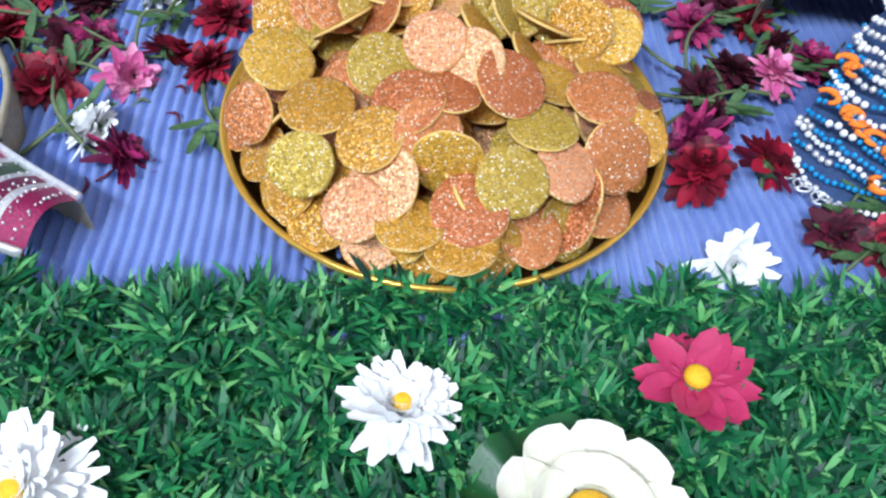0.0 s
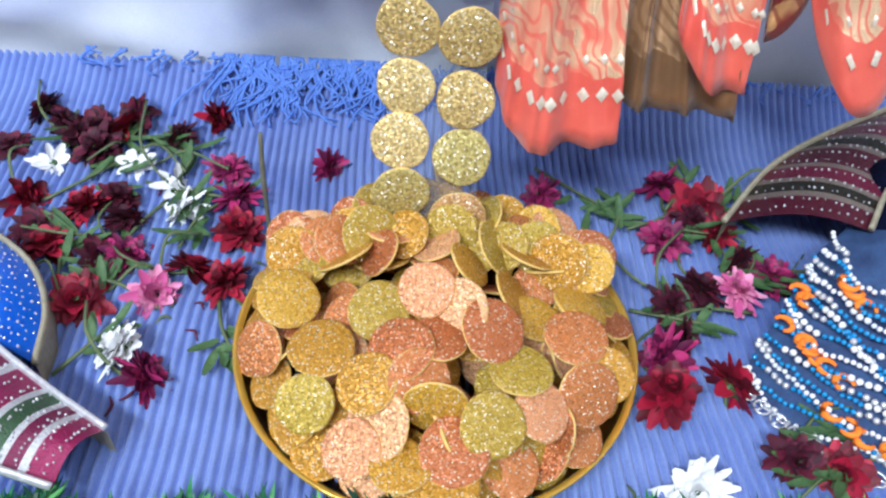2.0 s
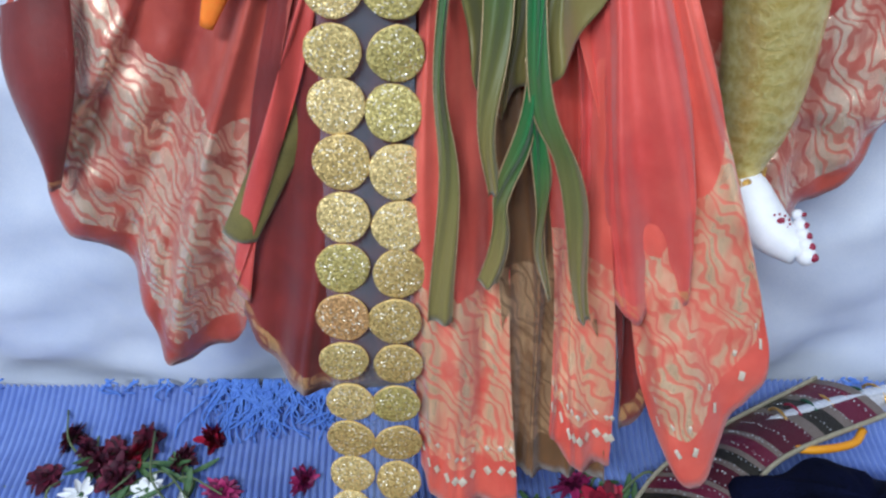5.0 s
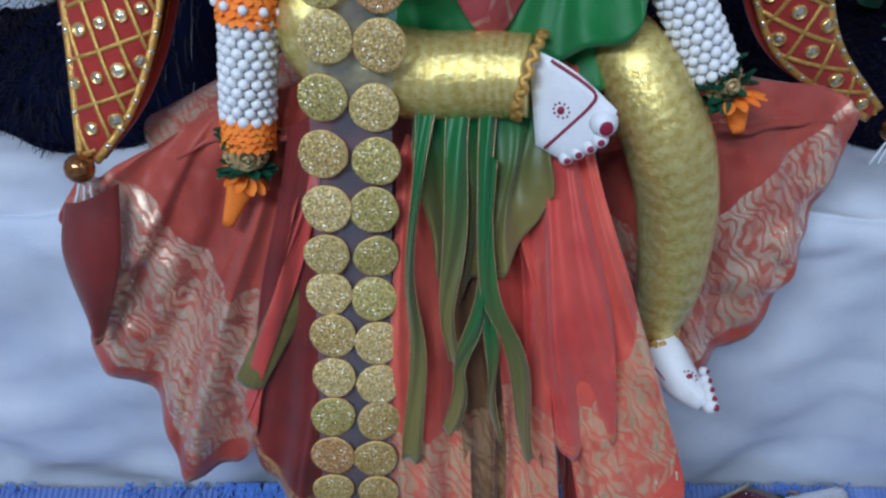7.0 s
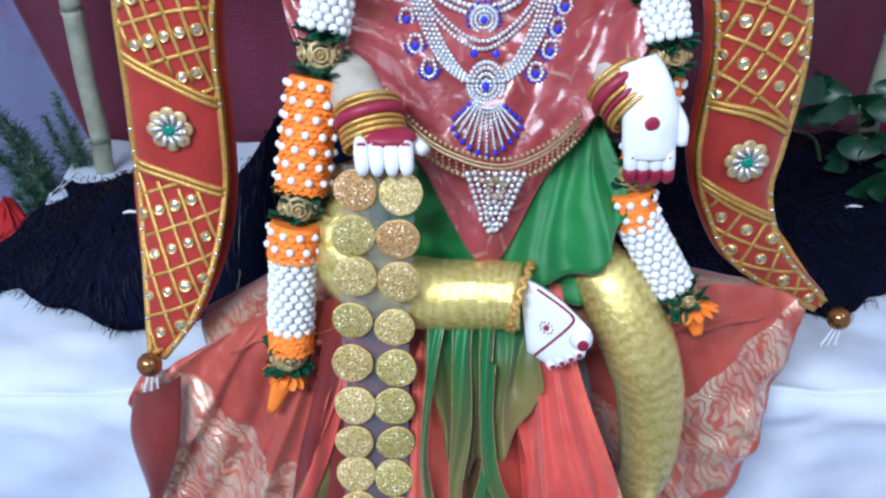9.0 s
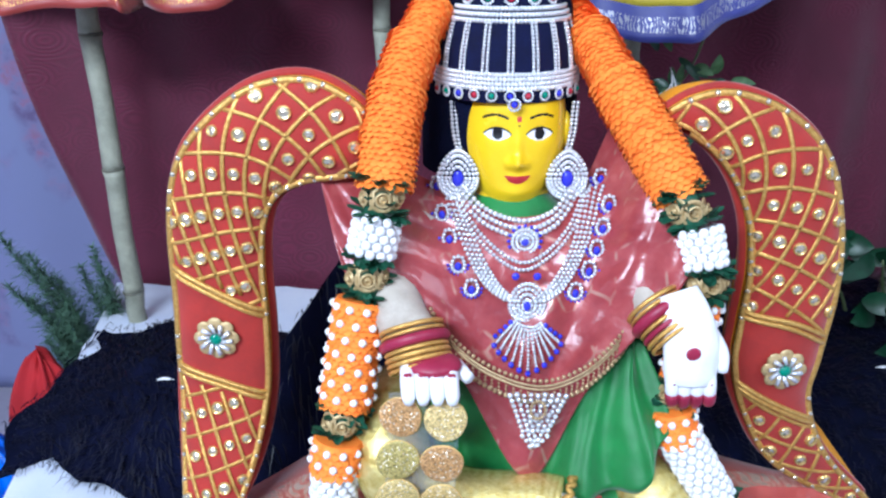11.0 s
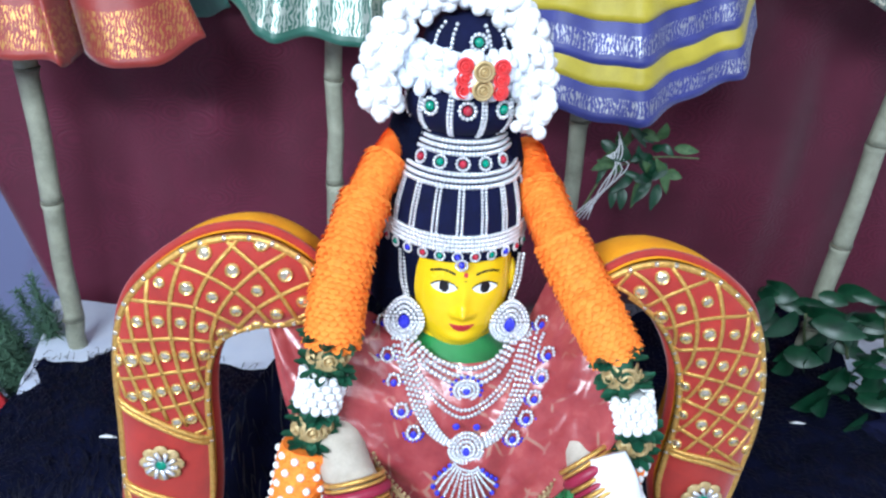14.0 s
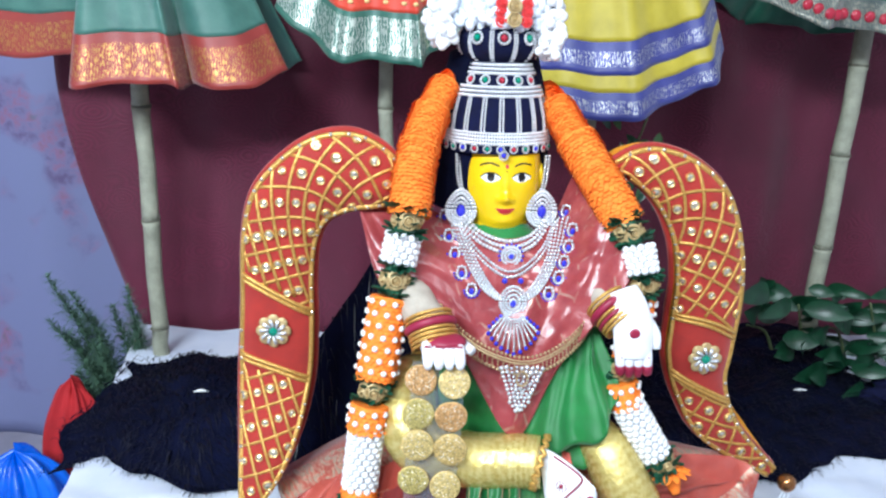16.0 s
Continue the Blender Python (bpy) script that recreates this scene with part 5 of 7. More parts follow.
def crown():
    x0, y0 = CROWN
    root = thing("crown", (x0, y0, 0.95), "tall navy velvet crown with rhinestone bands and coloured gems", "crown")
    prof = [(0.0655, 0.957), (0.0668, 0.964), (0.0655, 0.980), (0.063, 1.000), (0.0585, 1.018), (0.054, 1.030), (0.047, 1.044), (0.041, 1.060), (0.039, 1.066)]
    s = Shape()
    s.lathe((x0, y0, 0), prof, 48)
    part("cone", s, M["velvet_navy"], root, "navy velvet cone")
    ball = [(0.030, 1.064), (0.043, 1.068), (0.050, 1.078), (0.0525, 1.088), (0.050, 1.100), (0.043, 1.110), (0.030, 1.116)]
    s = Shape()
    s.lathe((x0, y0, 0), ball, 48)
    part("bulb", s, M["velvet_navy"], root, "navy velvet bulb")
    dome = [(0.034, 1.112), (0.040, 1.122), (0.041, 1.135), (0.036, 1.150), (0.024, 1.162), (0.001, 1.167)]
    s = Shape()
    s.lathe((x0, y0, 0), dome, 40)
    part("dome", s, M["velvet_navy"], root, "navy velvet dome")

    def rad(profile, z):
        return float(np.interp(z, [p[1] for p in profile], [p[0] for p in profile]))

    # front half only carries stones
    for zs, n in (((0.970, 0.974, 0.978, 0.982), 62), ((1.026, 1.031, 1.036), 50), ((1.052, 1.057, 1.062), 40)):
        s = Shape()
        for z in zs:
            r = rad(prof, z) + 0.001
            for i in range(n):
                a = math.pi + math.pi * i / (n - 1)
                s.ball((x0 + r * math.cos(a), y0 + r * math.sin(a), z), 0.0024, 5, 4)
        part("band", s, M["silver"], root, "rhinestone band")
    for i in range(9):
        a = math.pi * 1.06 + math.pi * 0.88 * i / 8
        s = Shape()
        for z in np.linspace(0.985, 1.024, 14):
            r = rad(prof, z) + 0.001
            for d in (-0.022, 0.022):
                s.ball((x0 + r * math.cos(a + d * 1.4), y0 + r * math.sin(a + d * 1.4), z), 0.0017, 5, 4)
        part("rib", s, M["silver"], root, "rhinestone rib")
    gems = ("red_gem", "green_gem", "red_gem", "green_gem", "red_gem")
    for i in range(5):
        a = math.pi * 1.5 + (i - 2) * 0.42
        r = rad(prof, 1.044) + 0.001
        q = Vector((math.cos(a), math.sin(a), 0.4)).to_track_quat("Z", "Y").to_matrix()
        gem_ring(root, (x0 + r * math.cos(a), y0 + r * math.sin(a), 1.044), 0.0056, gems[i], q)
    for i in range(11):
        a = math.pi * 1.5 + (i - 5) * 0.235
        r = rad(prof, 0.964) + 0.001
        q = Vector((math.cos(a), math.sin(a), 0)).to_track_quat("Z", "Y").to_matrix()
        gem_ring(root, (x0 + r * math.cos(a), y0 + r * math.sin(a), 0.9640), 0.0044, ("red_gem", "green_gem", "blue_gem")[i % 3], q)
    q = Vector((0, -1, 0)).to_track_quat("Z", "Y").to_matrix()
    gem_ring(root, (x0 + 0.004, y0 - 0.0700, 0.957), 0.0050, "blue_gem", q)
    for i in range(6):
        a = math.pi * 1.5 + (i - 2.5) * 0.56
        s = Shape()
        for z in np.linspace(1.067, 1.113, 15):
            r = rad(ball, z) + 0.0008
            for d in (-0.03, 0.03):
                s.ball((x0 + r * math.cos(a + d), y0 + r * math.sin(a + d), z), 0.0018, 5, 4)
        part("rib", s, M["silver"], root, "rhinestone rib")
    for i in (-1, 0, 1):
        a = math.pi * 1.5 + i * 0.62 + 0.0
        r = rad(ball, 1.093) + 0.001
        q = Vector((math.cos(a), math.sin(a), 0.15)).to_track_quat("Z", "Y").to_matrix()
        gem_ring(root, (x0 + r * math.cos(a), y0 + r * math.sin(a), 1.093), 0.0068, "red_gem" if i == 0 else "green_gem", q)
    for i in (-2, -1, 1, 2):
        a = math.pi * 1.5 + i * 0.42
        s = Shape()
        for z in np.linspace(1.120, 1.158, 12):
            r = rad(dome, z) + 0.0008
            s.ball((x0 + r * math.cos(a), y0 + r * math.sin(a), z), 0.002, 5, 4)
        part("rib", s, M["silver"], root, "rhinestone rib")
    q = Vector((0.1, -1, 0.4)).to_track_quat("Z", "Y").to_matrix()
    gem_ring(root, (x0 + 0.006, y0 - 0.040, 1.147), 0.0066, "green_gem", q)
    # side chains that hang to the ears
    for side in (-1, 1):
        s = Shape()
        for k in range(2):
            bead_line(s, [(FX + side * (0.058 - 0.004 * k), 0.690, 0.952), (FX + side * (0.056 - 0.004 * k), 0.686, 0.925), (FX + side * (0.051 - 0.003 * k), 0.684, 0.905)], 0.0020, 0.0038, 0, False)
        part("side_chain", s, M["silver"], root, "rhinestone side chain")
    # dark net that falls behind the cone
    s = Shape()
    s.lathe((x0 - 0.004, y0 + 0.026, 0), [(0.076, 0.88), (0.076, 0.95), (0.070, 1.02), (0.056, 1.075), (0.02, 1.09)], 36)
    part("net", s, M["velvet_black"], root, "dark net behind the crown")


crown()


def earrings():
    for side in (-1, 1):
        c = (FX + side * 0.0505 - 0.001, 0.672, 0.889)
        root = thing("earring", c, "large rhinestone teardrop earring with a blue stone", "earring", "pair of earrings")
        s = Shape()
        for ring, n in ((0.0075, 14), (0.0112, 22), (0.0150, 30), (0.0182, 36)):
            for i in range(n):
                a = i * 2 * math.pi / n
                up = 1.45 if math.sin(a) > 0 else 1.05
                wide = 1.0 - 0.28 * max(0, math.sin(a)) ** 2
                s.ball((c[0] + wide * ring * math.cos(a), c[1] + 0.0015 * math.cos(a) * side, c[2] - 0.004 + up * ring * math.sin(a)), 0.0022, 6, 4)
        d = part("teardrop", s, M["silver"], root)
        s = Shape()
        s.ball((c[0], c[1] - 0.001, c[2] - 0.004), (0.0054, 0.0028, 0.0078), 12, 8)
        part("gem", s, M["blue_gem"], d, "blue stone")


earrings()


def rose(s, c, r, q, m=0):
    """A ribbon rose: rolled petals round a centre, facing along q's z."""
    for k, (n, ring, h, w) in enumerate(((3, 0.20, 0.55, 0.5), (4, 0.50, 0.35, 0.7), (5, 0.85, 0.05, 0.9))):
        for i in range(n):
            a = i * 2 * math.pi / n + k * 0.7
            rows = []
            for t in np.linspace(-0.5, 0.5, 5):
                b = a + t * 2 * math.pi / n * 1.25
                rows.append([np.array(c) + np.array(q @ Vector((r * g * math.cos(b), r * g * math.sin(b), r * z))) for g, z in ((ring * 0.45, h - 0.35), (ring * 0.8, h + 0.05), (ring * 1.0, h + 0.12), (ring * 1.12, h))])
            s.grid(rows, m)
    s.ball(np.array(c) + np.array(q @ Vector((0, 0, r * 0.2))), r * 0.3, 8, 5, m)


def crown_flowers():
    x0, y0 = CROWN
    r = random.Random(14)
    root = thing("crown_garland", (x0, y0, 1.10), "puffy white flower garland looped over the crown's top", "garland")
    arc = spline([(0.020, 0.690, 1.092), (0.014, 0.695, 1.115), (0.028, 0.705, 1.150), (0.055, 0.712, 1.176), (0.090, 0.716, 1.186), (0.122, 0.714, 1.172), (0.144, 0.705, 1.145), (0.152, 0.695, 1.110), (0.147, 0.695, 1.085)], 36)
    s = Shape()
    for p in arc:
        for _ in range(20):
            a, b = r.uniform(0, 6.28), r.uniform(-1, 1)
            q = r.uniform(0.005, 0.0145)
            c = p + np.array((q * math.cos(a), q * b - 0.003, q * math.sin(a)))
            s.ball(c, r.uniform(0.0052, 0.0068), 8, 6)
    tagged(part("flower_loop", s, M["white_bead"], root, "loop of white round flowers"), kind="stuff")
    s = Shape()
    for i in range(330):
        a = math.pi * (1.04 + 0.92 * r.random())
        z = 1.120 + r.uniform(-0.013, 0.018)
        q = 0.046 + r.uniform(-0.006, 0.010)
        s.ball((x0 + q * 1.15 * math.cos(a), y0 + q * math.sin(a), z), (r.uniform(0.004, 0.008), 0.005, r.uniform(0.004, 0.008)), 6, 5)
    tagged(part("fluff_ring", s, M["fluff"], root, "ring of white fluff"), kind="stuff")
    q = Vector((0.1, -1, 0.1)).to_track_quat("Z", "Y").to_matrix()
    for dx in (-0.013, 0.017):
        s = Shape()
        for k in range(3):
            rose(s, (x0 + 0.008 + dx, y0 - 0.058, 1.112 + 0.010 * k), 0.0075, q)
        part("rose", s, M["red_rose"], root, "red satin roses")
    for k in range(2):
        s = Shape()
        rose(s, (x0 + 0.010, y0 - 0.062, 1.114 + 0.015 * k), 0.0095, q)
        part("rose", s, M["gold_rose"], root, "gold satin rose")


crown_flowers()


# ---------------------------------------------------------------- flower garlands
def garland(name, sections, label):
    """sections: (kind, start, end, radius)."""
    r = random.Random(len(sections))
    base = sections[-1][2]
    root = thing(name, base, label, "garland", "garlands over the shoulders")
    up = Vector((0, -1, 0.12)).to_track_quat("Z", "Y").to_matrix()
    for kind, a, b, rad in sections:
        a, b = np.array(a), np.array(b)
        n = np.linalg.norm(b - a)
        d = (b - a) / n
        e1 = np.cross(d, (0, 1, 0))
        e1 /= np.linalg.norm(e1)
        e2 = np.cross(d, e1)
        if kind in ("crepe", "dotted"):
            s = Shape()
            if kind == "crepe":
                b = b + d * 0.008
                n = n + 0.008
            s.tube([a, (a + b) / 2, b], rad * 0.92, 18, n=8)
            rows = max(2, int(n / 0.0046))
            for i in range(rows + 1):
                t = i / rows
                for k in range(22):
                    g = (k + 0.5 * (i % 2)) * 2 * math.pi / 22 + r.uniform(-0.05, 0.05)
                    o = math.cos(g) * e1 + math.sin(g) * e2
                    c = a + d * n * t + o * rad * 0.87
                    side = np.cross(d, o) * r.uniform(0.0032, 0.0042) * rad / 0.025
                    out, low = o * rad * r.uniform(0.10, 0.19), d * r.uniform(0.0035, 0.0062)
                    v = [c - side, c + side, c + side * 1.05 + out * 0.8 + low * 0.7, c + out * 1.1 + low * 1.2, c - side * 1.05 + out * 0.8 + low * 0.7, c + out * 0.55 + low * 0.3]
                    s.add(v, [(0, 1, 5), (1, 2, 5), (2, 3, 5), (3, 4, 5), (4, 0, 5)])
            part("crepe_roll", s, M["orange"], root, "ruffled orange crepe roll", smooth=False)
            if kind == "dotted":
                s = Shape()
                m = max(1, int(round(n / 0.0135)))
                for i in range(m):
                    for k in range(10):
                        g = k * 2 * math.pi / 10 + i * 0.31
                        o = math.cos(g) * e1 + math.sin(g) * e2
                        s.ball(a + d * n * (i + 0.5) / m + o * rad * 1.0, 0.0037, 8, 5)
                part("bead_studding", s, M["white_bead"], root, "white beads set in the crepe")
        elif kind == "pearls":
            s = Shape()
            s.tube([a, b], rad * 0.72, 14, n=6)
            m = max(2, int(round(n / 0.0078)))
            for i in range(m + 1):
                for k in range(12):
                    g = k * 2 * math.pi / 12 + (i % 2) * math.pi / 12
                    o = math.cos(g) * e1 + math.sin(g) * e2
                    s.ball(a + d * n * i / m + o * rad * 0.86, 0.0046, 8, 6)
            part("pearl_roll", s, M["white_bead"], root, "roll of white pearl beads")
        elif kind == "rose":
            s = Shape()
            s.tube([a, b], rad * 0.6, 10, n=4)
            for i in range(54):
                g = r.uniform(0, 6.28)
                o = math.cos(g) * e1 + math.sin(g) * e2
                t = r.choice((0.06, 0.12, 0.88, 0.95, r.random()))
                c = a + d * n * t + o * rad * 0.5
                s.petal(c, c + o * rad * r.uniform(0.5, 0.85) + d * r.uniform(-0.006, 0.006), 0.010, 0.3)
            part("leaf_ruff", s, M["leaf_ribbon"], root, "dark green ribbon ruff")
            for g in (-0.95, 0.15, 1.15):
                o = Vector((math.sin(g), -math.cos(g), 0.1))
                s = Shape()
                c = (a + b) / 2 + np.array(o) * rad * 0.55
                rose(s, c, min(0.0125, n * 0.62), o.to_track_quat("Z", "Y").to_matrix())
                part("rose", s, M["gold_rose"], root, "gold satin rose")
        elif kind == "tail":
            s = Shape()
            s.tube([a, a + (b - a) * 0.15, (a + b) / 2, b], [rad, rad * 1.05, rad * 0.7, rad * 0.35], 10, flat=0.5, n=14)
            for k in range(12):
                g = k * 2 * math.pi / 12
                o = math.cos(g) * e1 + math.sin(g) * e2
                s.petal(a + o * rad * 0.5, a + o * rad * 1.7 + d * 0.008, 0.010, 0.2)
            part("tail", s, M["orange"], root, "orange crepe tail")


garland("flower_garland", [
    ("crepe", (0.044, 0.765, 1.046), (0.024, 0.705, 1.036), 0.0140),
    ("crepe", (0.026, 0.707, 1.036), (0.009, 0.680, 1.006), 0.0200),
    ("crepe", (0.010, 0.682, 1.008), (-0.005, 0.653, 0.970), 0.0242),
    ("crepe", (-0.004, 0.655, 0.972), (-0.011, 0.638, 0.938), 0.0258),
    ("crepe", (-0.011, 0.639, 0.939), (-0.015, 0.626, 0.901), 0.0262),
    ("rose", (-0.015, 0.620, 0.902), (-0.022, 0.613, 0.868), 0.024),
    ("pearls", (-0.022, 0.612, 0.866), (-0.028, 0.606, 0.838), 0.0215),
    ("rose", (-0.028, 0.605, 0.836), (-0.036, 0.600, 0.798), 0.023),
    ("dotted", (-0.037, 0.598, 0.796), (-0.052, 0.575, 0.706), 0.0240),
    ("rose", (-0.052, 0.573, 0.704), (-0.058, 0.565, 0.676), 0.021),
    ("dotted", (-0.058, 0.564, 0.675), (-0.062, 0.560, 0.648), 0.0235),
    ("pearls", (-0.062, 0.560, 0.646), (-0.070, 0.556, 0.572), 0.0215),
    ("crepe", (-0.070, 0.556, 0.572), (-0.071, 0.555, 0.560), 0.0215),
    ("rose", (-0.072, 0.554, 0.556), (-0.076, 0.552, 0.524), 0.020),
    ("tail", (-0.077, 0.552, 0.522), (-0.097, 0.548, 0.474), 0.013)], "orange crepe garland with gold roses and white pearl rolls")
garland("flower_garland", [
    ("crepe", (0.160, 0.775, 1.022), (0.168, 0.715, 1.008), 0.0200),
    ("crepe", (0.166, 0.718, 1.012), (0.185, 0.674, 0.976), 0.0225),
    ("crepe", (0.184, 0.676, 0.978), (0.211, 0.648, 0.934), 0.0262),
    ("crepe", (0.210, 0.649, 0.936), (0.236, 0.632, 0.893), 0.0262),
    ("rose", (0.236, 0.620, 0.890), (0.250, 0.604, 0.862), 0.023),
    ("pearls", (0.252, 0.600, 0.860), (0.257, 0.592, 0.834), 0.0205),
    ("rose", (0.258, 0.590, 0.832), (0.261, 0.588, 0.806), 0.021),
    ("dotted", (0.260, 0.592, 0.804), (0.248, 0.585, 0.730), 0.0185),
    ("rose", (0.246, 0.580, 0.726), (0.240, 0.575, 0.704), 0.018),
    ("dotted", (0.240, 0.573, 0.703), (0.247, 0.570, 0.676), 0.0195),
    ("pearls", (0.248, 0.570, 0.675), (0.286, 0.566, 0.612), 0.0200),
    ("rose", (0.289, 0.565, 0.608), (0.303, 0.562, 0.594), 0.020),
    ("tail", (0.306, 0.560, 0.592), (0.315, 0.555, 0.562), 0.014)], "orange crepe garland with pearl roll and dark green ruffs")


# ---------------------------------------------------------------- padded arms of the throne
def padded_arm(outer, inner, tip, side, bend=0.0):
    root = thing("padded_throne_arm", (tip[0], 0.66, 0.44), "padded red velvet throne arm with gold lattice and mirror studs", "throne arm", "pair of throne arms")
    n = 120
    o, q = spline([(x, 0, z) for x, z in outer], n), spline([(x, 0, z) for x, z in inner], n)
    mid = (o + q) / 2
    length = np.concatenate([[0], np.cumsum(np.linalg.norm(np.diff(mid, axis=0), axis=1))])
    total = length[-1]
    half = np.linalg.norm(o - q, axis=1) / 2
    y0, deep = 0.652, 0.016

    def forward(z):
        """The lower end of the arm comes forward."""
        return bend * min(1.0, max(0.0, (0.68 - z) / 0.16)) ** 1.2

    def at(s, v, lift=0.0):
        i = np.interp(s, length, np.arange(n))
        k, f = int(min(n - 2, i)), i - int(min(n - 2, i))
        a, b = o[k] * (1 - f) + o[k + 1] * f, q[k] * (1 - f) + q[k + 1] * f
        p = (a + b) / 2 + (a - b) / 2 * v
        w = np.interp(s, length, half)
        ends = min(1.0, (min(s, total - s) + 0.002) / 0.02) ** 0.5
        p[1] = y0 - deep * min(1, w / 0.04) * ends * math.sqrt(max(0, 1 - abs(v) ** 2.6)) - lift - forward(p[2])
        return p

    vs = np.sin(np.linspace(-1, 1, 25) * np.pi / 2)
    s = Shape()
    s.grid([[at(x, v) for v in vs] for x in np.linspace(0, total, n)])
    part("face", s, M["velvet_red"], root, "red velvet face")
    # the padding behind, in yellow with a red seam
    s = Shape()
    rows = []
    for x in np.linspace(0, total, n):
        a, b = at(x, 1.0), at(x, -1.0)
        cen, out = (a + b) / 2, (a - b) / 2
        row = []
        for g in np.linspace(0, math.pi, 15):
            w = np.linalg.norm(out) + 1e-9
            c = math.cos(g)
            full = min(1.0, max(0.0, (0.86 - cen[2]) / 0.10))
            reach = abs(c) ** (0.9 - 0.5 * full) * (1.0 + (0.007 + 0.013 * full) / w * min(1.0, w / 0.02) * math.sin(g) ** 0.5) if c > 0 else abs(c)
            p = cen + out * math.copysign(reach, c)
            p[1] = y0 + 0.004 + 0.075 * math.sin(g) ** 0.8 - forward(cen[2])
            row.append(p)
        rows.append(row)
    s.grid(rows)
    s.grid([[at(0, v) for v in vs], [at(0, v) + np.array((0, 0.05, 0)) for v in vs]])
    part("padding", s, M["yellow_cloth"], root, "yellow satin back")
    s = Shape()
    for v in (1.0, -1.0):
        pts = []
        for x in np.linspace(0, total, 80):
            a, b = at(x, 1.0), at(x, -1.0)
            p = (a + b) / 2 + (a - b) / 2 * v * 1.04
            p[1] = y0 + 0.012 - forward((a[2] + b[2]) / 2)
            pts.append(p)
        s.tube(pts, 0.0048, 8, flat=1.0)
    part("piping", s, M["velvet_red"], root, "red velvet piping")
    # braid along both edges and across
    for v in (0.97, -0.97):
        s = Shape()
        s.tube([at(x, v, 0.0015) for x in np.linspace(0.003, total - 0.002, 150)], 0.0036, 6, flat=0.8)
        part("braid", s, M["gold_braid"], root, "twisted gold braid")
    cuts = (0.478 * total, 0.655 * total)

    def skew(v):
        """The cross braids lie square to the arm, whose outer edge is the longer."""
        return 0.008 + 0.030 * v

    for c in cuts:
        s = Shape()
        for d in (-0.003, 0.003):
            s.tube([at(c + d + skew(v), v, 0.0012) for v in np.linspace(-1, 1, 24)], 0.0028, 6)
        part("braid", s, M["gold_braid"], root, "twisted gold braid")
    # lattice
    pitch = 0.0405
    studs = []
    for lo, hi in ((0.0, cuts[0] - 0.004), (cuts[1] + 0.004, total - 0.006)):
        for sign in (-1, 1):
            for k in range(-4, int(total / pitch) + 5):
                run = []
                for v in np.linspace(-0.97, 0.97, 26):
                    x = k * pitch
                    for _ in range(3):
                        x = k * pitch + sign * v * float(np.interp(x, length, half))
                    if lo <= x - (skew(v) if lo or x > 0.1 else 0) <= hi:
                        run.append(at(x, v, 0.0008))
                    elif len(run) > 1:
                        break
                if len(run) > 2:
                    s = Shape()
                    s.tube(run, 0.0021, 6, flat=0.45)
                    part("lattice_band", s, M["gold_braid"], root)
        for i in range(-4, 2 * int(total / pitch) + 4):
            for j in range(-6, 7):
                if (i + j) % 2:
                    continue
                x, w = (i + 1) * pitch / 2, j * pitch / 2
                hw = float(np.interp(x, length, half))
                if lo + 0.004 < x - (skew(w / hw) if lo or x > 0.1 else 0) < hi - 0.003 and abs(w) < hw * 0.93:
                    studs.append((x, w / hw))
    d = Shape()
    d.lathe((0, 0, 0), [(0.0001, 0.0022), (0.0030, 0.0021), (0.0038, 0.0012), (0.0042, 0.0028), (0.0050, 0.0028), (0.0056, 0.0006), (0.0056, -0.001)], 14)
    d.m[:28] = [1] * 28
    mesh = d.mesh("stud", [M["stud"], M["mirror_disc"]])
    r = random.Random(side + 3)
    for x, v in studs:
        p = at(x, v, 0.0)
        g = at(x, min(0.98, v + 0.05)) - at(x, max(-0.98, v - 0.05))
        t = at(min(total, x + 0.002), v) - at(max(0, x - 0.002), v)
        nrm = np.cross(t, g)
        nrm = nrm / (np.linalg.norm(nrm) + 1e-9)
        if nrm[1] > 0:
            nrm = -nrm
        m = Matrix.Translation(p) @ (Vector(nrm) + Vector((r.uniform(-0.12, 0.12), 0, r.uniform(-0.12, 0.12)))).to_track_quat("Z", "Y").to_matrix().to_4x4() @ Matrix.Scale(r.uniform(0.95, 1.25), 4)
        piece("stud", mesh, m, root)
    # small beads along the edges of the studded panels
    d = Shape()
    d.ball((0, 0, 0), 0.0030, 8, 6)
    mesh = d.mesh("edge_bead", [M["mirror_disc"]])
    for lo, hi in ((0.02, cuts[0] - 0.01), (cuts[1] + 0.01, total - 0.012)):
        for x in np.arange(lo, hi, 0.0165):
            for v in (-0.99, 0.985):
                piece("edge_bead", mesh, Matrix.Translation(at(x + r.uniform(-0.002, 0.002), v, 0.0035)), root)
    # appliqué flower on the plain panel
    c = at((cuts[0] + cuts[1]) / 2 + 0.008, 0.05, 0.002)
    s = Shape()
    for i in range(8):
        a = i * math.pi / 4
        end = c + np.array((0.021 * math.cos(a), -0.002, 0.021 * math.sin(a)))
        s.ball((c + end) / 2 + np.array((0.004 * math.cos(a), 0, 0.004 * math.sin(a))), (0.0075, 0.0018, 0.0075), 10, 5)
    fl = part("flower_patch", s, M["gold_rose"], root, "gold sequin flower")
    s = Shape()
    for i in range(10):
        a = i * 2 * math.pi / 10 + 0.2
        s.tube([c + np.array((0.006 * math.cos(a), -0.004, 0.006 * math.sin(a))), c + np.array((0.016 * math.cos(a + 0.35), -0.005, 0.016 * math.sin(a + 0.35)))], [0.0018, 0.0024], 6)
    part("bugle_work", s, M["silver"], fl, "white bugle beads")
    s = Shape()
